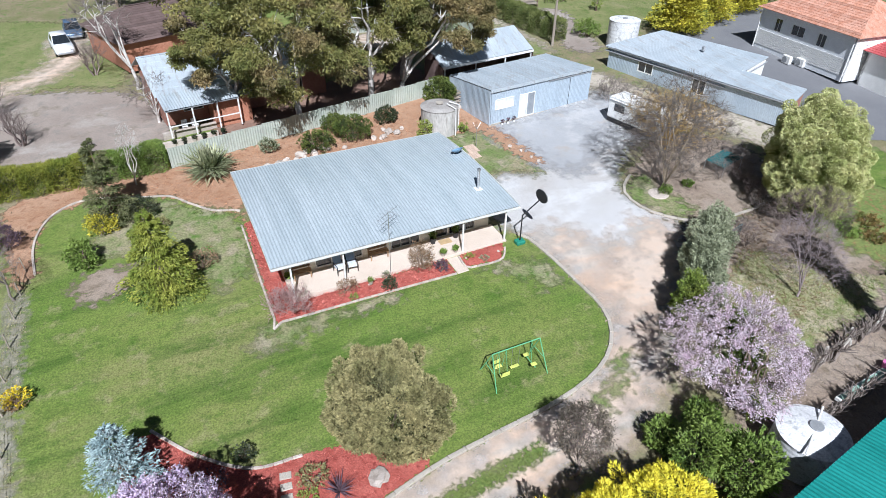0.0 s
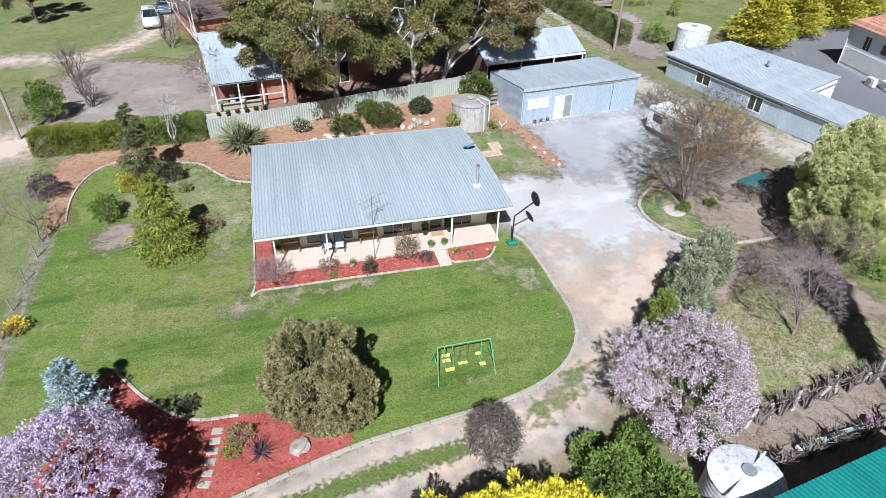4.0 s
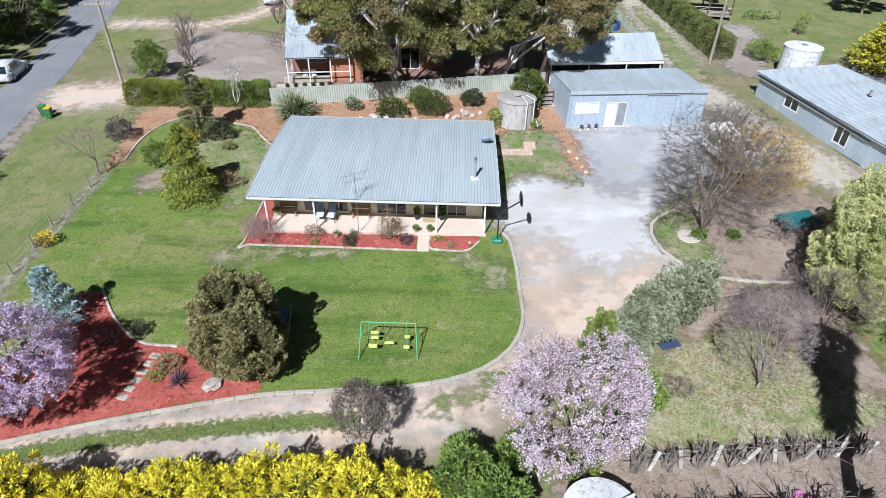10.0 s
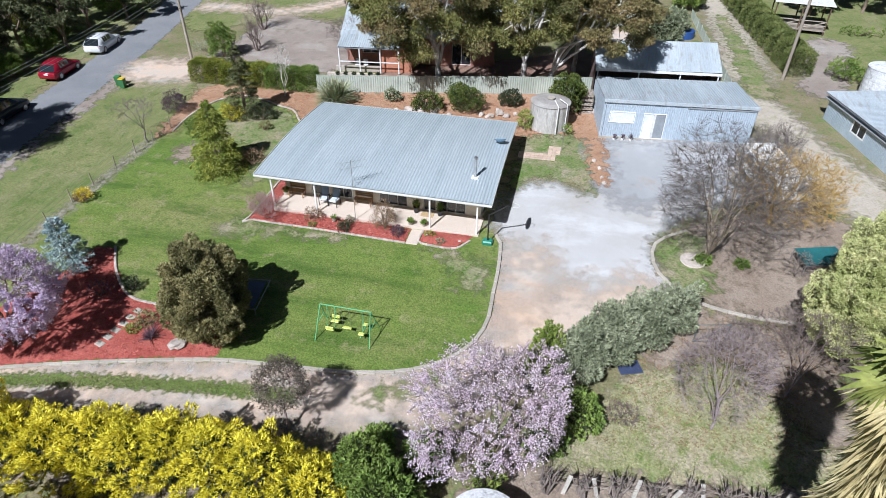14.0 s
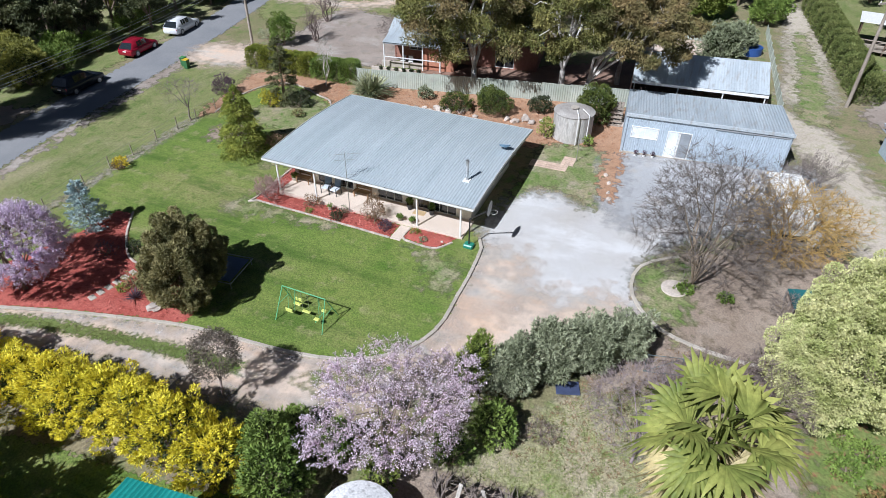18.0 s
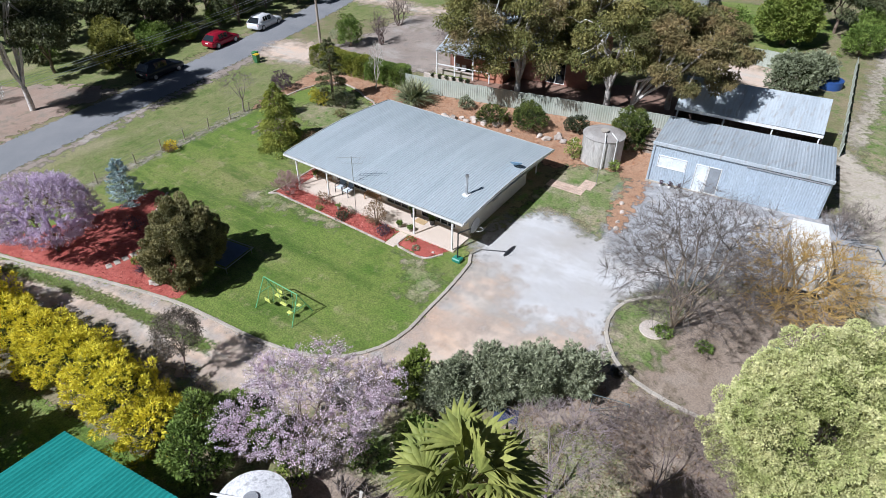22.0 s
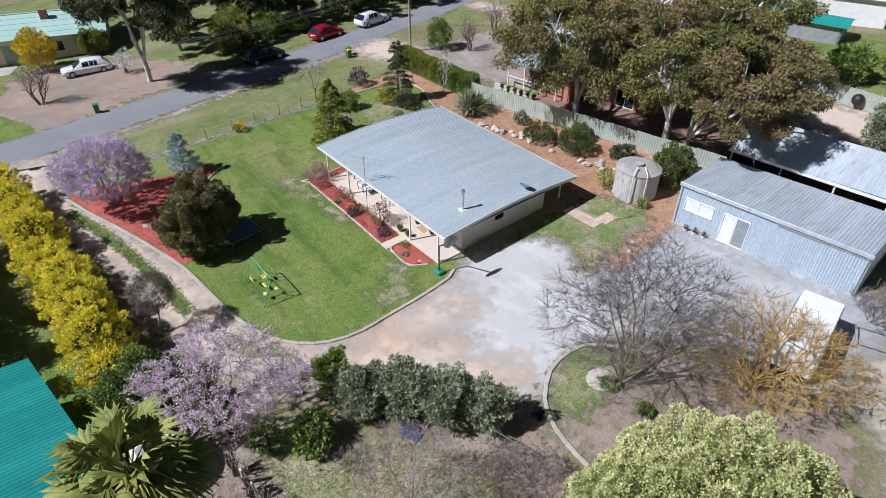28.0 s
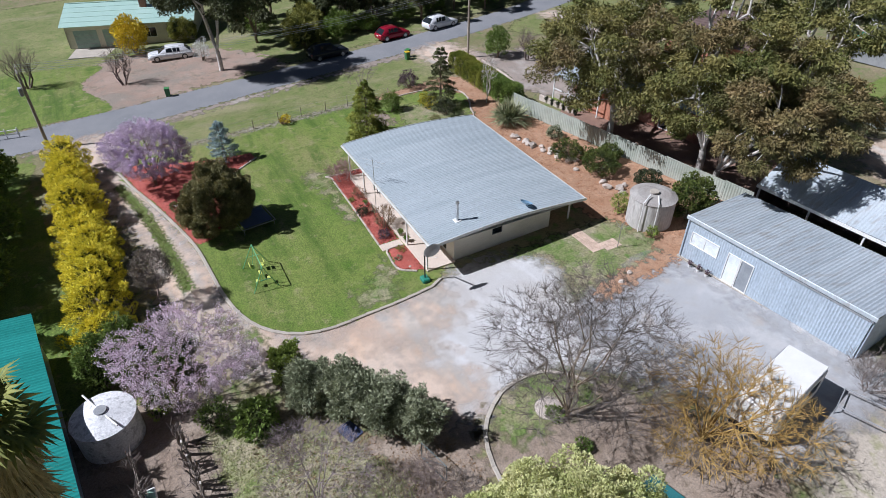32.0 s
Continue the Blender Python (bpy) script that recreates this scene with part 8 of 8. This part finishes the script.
# side fence of the lane
sf = thing("lane_fence", "pale low fence along the lane", "fence", 0, 0, 0)
for i in range(10):
    k0, k1 = i / 10, (i + 1) / 10
    p, q = np.array([34.7 - 1.5 * k0, 49.0 + 20 * k0]), np.array([34.7 - 1.5 * k1, 49.0 + 20 * k1])
    V, F = ribs(2.0, 1.0, 0.2, 0.02)
    part("panel", mesh_np("panel", V, F, M_fence), M_fence, sf, "", frame_m((*p, float(G(*p))), (*(q - p), 0), (0, 0, 1)))
    part("post", box(-0.04, 0.04, -0.04, 0.04, -0.1, 1.1), M_fence, sf, "", pose(*p, float(G(*p))))
rf = thing("rear_fence", "pale green sheet steel fence of a rear garden", "fence", 0, 0, 0)
for i in range(7):
    p, q = np.array([17.4 + 2.1 * i, 65.3 - 0.2 * i]), np.array([19.5 + 2.1 * i, 65.1 - 0.2 * i])
    V, F = ribs(2.05, 1.6, 0.2, 0.03)
    part("panel", mesh_np("panel", V, F, M_fence), M_fence, rf, "", frame_m((*p, float(G(*p))), (*(q - p), 0), (0, 0, 1)))
    part("post", box(-0.04, 0.04, -0.04, 0.04, -0.1, 1.7), M_fence, rf, "", pose(*p, float(G(*p))))
sheet("rear_sand", [(22.5, 58.5), (28, 58.5), (29, 63.5), (24, 64.2), (21, 63)], 2, M_tan, "sandy yard behind the sheds", "yard")
solid("blue_tub", cyl(1.0, 1.0, -0.1, 0.7, 28), plain("blue_liner", (0.03, 0.08, 0.26), 0.5), "blue round pool tub behind the sheds", "pool", pose(32.0, 62.4, float(G(32, 62.4))))
ket = thing("kettle_barbecue", "dark round kettle barbecue in the sandy yard", "barbecue", 24.3, 64.3)
bm = bmesh.new()
bmesh.ops.create_uvsphere(bm, u_segments=18, v_segments=12, radius=0.5)
part("bowl", bm, M_black, ket, "", pose(0, 0, 0.85))
for i in range(3):
    part("leg", rod((0.35 * math.cos(2.1 * i), 0.35 * math.sin(2.1 * i), 0), (0.2 * math.cos(2.1 * i), 0.2 * math.sin(2.1 * i), 0.6), 0.02), M_steel, ket)

# neighbour's terrace
edging("yard_edging", [(-13.0, 46.3), (-8.0, 46.0), (-4.2, 45.3), (-0.4, 43.6)], 0.16, 0.14, M_stone, "pale edging along the neighbour's bare yard", 0, 0.8)
for i in range(2):
    solid("terrace_wall", box(-2.2, 2.2, -0.14, 0.14, -0.1, 0.45 + 0.1 * i, 0.02), M_stone, "low pale block wall of a small terrace", "wall", pose(1.4 + 0.3 * i, 45.7 + 1.5 * i, float(G(1.4, 45.7 + 1.5 * i)), 0, 0, 9), "terrace walls")
sheet("terrace_grass", [(-0.4, 46.1), (3.6, 46.6), (3.4, 47.2), (-0.6, 46.8)], 4, M_lawn, "strip of grass on the terrace", "grass", 0.25, 0.3)
sheet("gum_litter", [(3.5, 44.0), (12, 45.2), (23, 47.0), (22, 56), (12, 51), (4, 50)], 3, material("leaf_litter", (0.20, 0.12, 0.09), (0.28, 0.18, 0.13), 0.6, 12, 0.95, bump=0.6, depth=0.04, edge=0.5, grain=0.4), "reddish leaf litter under the gum trees", "ground")
for i in range(6):
    x = 0.2 + 0.75 * i
    pot(x, 45.4 + 0.1 * i, float(G(x, 45.4)) + 0.01, 0.16, 0.3, M_black if i % 2 else M_conc, "small pot on the neighbour's terrace", L_dark, 20 + i, 0.3)
for i, x in enumerate((1.3, 2.1)):
    ch = thing("white_garden_chair", "white plastic garden chair on the terrace", "chair", x, 47.9, None, 20 * i, "terrace chairs")
    part("seat", box(-0.22, 0.22, -0.22, 0.22, 0.4, 0.44, 0.01), M_white, ch)
    part("backrest", box(-0.22, 0.22, 0.2, 0.24, 0.46, 0.88, 0.01), M_white, ch)
    for sx in (-0.2, 0.16):
        for sy in (-0.2, 0.16):
            part("leg", box(sx, sx + 0.04, sy, sy + 0.04, 0, 0.397), M_white, ch)
# dark trees along the southern boundary
for i, (x, y, s) in enumerate([(-1.5, -1.0, 1.2), (4.5, -1.2, 1.2), (-9.5, -1.5, 1.3), (-15, -8, 1.2)]):
    clone(green_bush, x, y, s, 50 * i, "dark dense bush beyond the golden hedge")
sheet("south_lawn", [(-14, 1.0), (-9, 1.4), (3, 3.3), (13.5, 4.6), (17.6, 5.6), (18.4, 2), (17, -6), (5, -10), (-14, -10)], 2, M_lawn, "shaded lawn beyond the golden hedge", "lawn", 0.4)
sheet("hedge_soil", [(-10, 3.0), (2, 4.3), (14, 5.5), (14.6, 6.6), (13, 7.2), (2, 6.0), (-10, 4.6)], 3, M_soil, "bare grey-brown strip under the golden hedge", "soil", 0.3)
sheet("fence_strip", [(-9.9, 10), (-9.9, 20), (-9.9, 31), (-9.45, 31), (-9.4, 20), (-9.4, 10)], 4, material("dead_grass", (0.30, 0.27, 0.19), (0.38, 0.35, 0.28), 0.8, 9, 0.95, edge=0.4, ramp=1.2, bump=0.3), "strip of dead grey grass along the wire fence", "grass", 0.2)
for i, (x, y, s) in enumerate([(-3.0, -4.5, 1.15), (3.0, -3.9, 1.1), (8.6, -3.6, 1.05), (13.0, -8.5, 1.1), (-9.0, -6.0, 1.1), (5.5, -8.0, 1.2)]):
    clone(dark_tree, x, y, s, 77 * i, "dark dense tree beyond the golden hedge")
sheet("ground_cover", [(36.0, 18.2), (36.6, 13.0), (40, 11), (46, 13), (44, 20), (39.5, 20.5)], 3, material("weedy_cover", (0.12, 0.18, 0.04), (0.20, 0.22, 0.07), 0.9, 8, 0.95, c3=(0.26, 0.14, 0.07), bump=0.7, depth=0.05, edge=0.6, ramp=0.8, grain=0.5), "green and rust-red ground cover below the pale tree", "ground cover", 0.3)
for i, (x, y, r) in enumerate([(37.4, 15.6, 0.9), (38.6, 14.4, 1.0), (38.3, 16.7, 0.8), (39.8, 15.8, 1.1), (37.2, 17.2, 0.7)]):
    bush("ground_cover_plant", "low spreading green and rusty plant", x, y, 250 + i, r, r, 0.5, L_rustgreen if i % 2 else L_green, 18, 420, 0.12, 0.08, group="ground cover plants")
# square trampoline in the shade of the round bush
tp = thing("trampoline", "low dark square trampoline in the bush's shade", "trampoline", 5.9, 15.9, None, 8)
part("bed", box(-1.05, 1.05, -1.05, 1.05, 0.5, 0.515), plain("blue_grey_mat", (0.13, 0.16, 0.22), 0.8), tp, "dark mat")
for a, b in (((-1.2, -1.2, 0.5), (1.2, -1.2, 0.5)), ((1.2, -1.2, 0.5), (1.2, 1.2, 0.5)), ((1.2, 1.2, 0.5), (-1.2, 1.2, 0.5)), ((-1.2, 1.2, 0.5), (-1.2, -1.2, 0.5))):
    part("rail", rod(a, b, 0.03, 8), M_grey, tp)
for sx in (-1.1, 1.1):
    for sy in (-1.1, 1.1):
        part("leg", rod((sx, sy, 0), (sx, sy, 0.5), 0.025, 8), M_grey, tp)
# grass tufts and fallen twigs
def tufts(name, outline, n_, mat, label, category, seed, size=0.12, width=0.03, lift=0.02, rise=0.7):
    P2 = scatter(outline, n_, seed)
    rg = np.random.default_rng(seed)
    P2 = np.repeat(P2, 4, 0) + rg.normal(size=(4 * n_, 2)) * 0.06
    C = np.stack([P2[:, 0], P2[:, 1], G(P2[:, 0], P2[:, 1]) + lift], -1)
    D = rg.normal(size=C.shape) * [1, 1, 0.2] + [0, 0, rise]
    V, F = leaves(rg, C, D, size, width, 0.3)
    tagged(new(name, mesh_np(name, V, F, mat)), label, category, kind="stuff")


L_dry = leafmat("dry_grass_blade", (0.42, 0.36, 0.22), (0.28, 0.28, 0.12), 0.5)
L_fresh = leafmat("fresh_grass_blade", (0.14, 0.21, 0.04), (0.25, 0.27, 0.085), 0.4)
ORCHARD = [(20.8, 9.6), (24.5, 9.4), (31.5, 10.2), (35.0, 11.5), (33.5, 14.5), (30, 17.2), (27.0, 15.3), (24.4, 12.8)]
tufts("grass_tufts", ORCHARD, 1700, L_fresh, "short green grass tufts in the side garden", "grass", 401)
tufts("dry_grass_tufts", ORCHARD, 3000, L_dry, "dry straw-coloured tufts in the side garden", "grass", 402)
tufts("strip_grass_tufts", [(-5.0, 7.5), (4, 9.35), (11.4, 10.2), (11.4, 10.75), (3.4, 9.95), (-5.2, 8.0)], 1500, L_fresh, "grass tufts between the wheel tracks", "grass", 403, 0.1)
tufts("fence_grass_tufts", [(-10.1, 12), (-10.1, 31), (-9.2, 31), (-9.1, 12)], 700, L_dry, "tall dry grass along the wire fence", "grass", 404, 0.13)
tufts("fallen_twigs", [(20.5, 4.5), (35, 5.0), (36, 10.3), (31, 9.9), (22.3, 9.0)], 900, M_twig, "pruned canes lying on the soil", "twigs", 405, 0.5, 0.02, 0.05, 0.05)
tufts("dead_leaves", [(24.5, 11.0), (33, 12), (36, 18), (33, 20), (29, 19.5), (26, 15.0)], 1400, L_rust, "dead leaves and small twigs on the soil", "leaves", 406, 0.14, 0.05, 0.03, 0.1)
# loose mulch chips
rng = np.random.default_rng(300)
for nm, outl, n_, mt, lift in (("red_mulch_chips", [(-7.2, 8.9), (6.3, 12.0), (4.2, 14.1), (-0.4, 14.8), (-3.9, 18.3), (-5.2, 15.4)], 7000, M_redchip, 0.07), ("red_mulch_chips", [(2.8, 22.95), (13.0, 22.6), (13.0, 23.95), (3.9, 24.1), (3.9, 32.6), (3.0, 32.6)], 4000, M_redchip, 0.16), ("bark_mulch_chips", [(0.2, 36.6), (3.2, 35.0), (18.0, 36.9), (23.0, 40), (22.6, 45.4), (0.2, 41.7), (-6.0, 41.2), (-3.0, 39.3), (-0.8, 38.4), (0.6, 36.6)], 9000, M_barkchip, 0.04)):
    P2 = scatter(outl, n_, 310 + len(nm))
    C = np.stack([P2[:, 0], P2[:, 1], G(P2[:, 0], P2[:, 1]) + lift], -1)
    V, F = leaves(rng, C, rng.normal(size=(n_, 3)) * [1, 1, 0.15], 0.13, 0.05, 0.2)
    tagged(new(nm, mesh_np(nm, V, F, mt)), "loose red bark chips" if "red" in nm else "loose orange-brown bark chips", "mulch", kind="stuff")
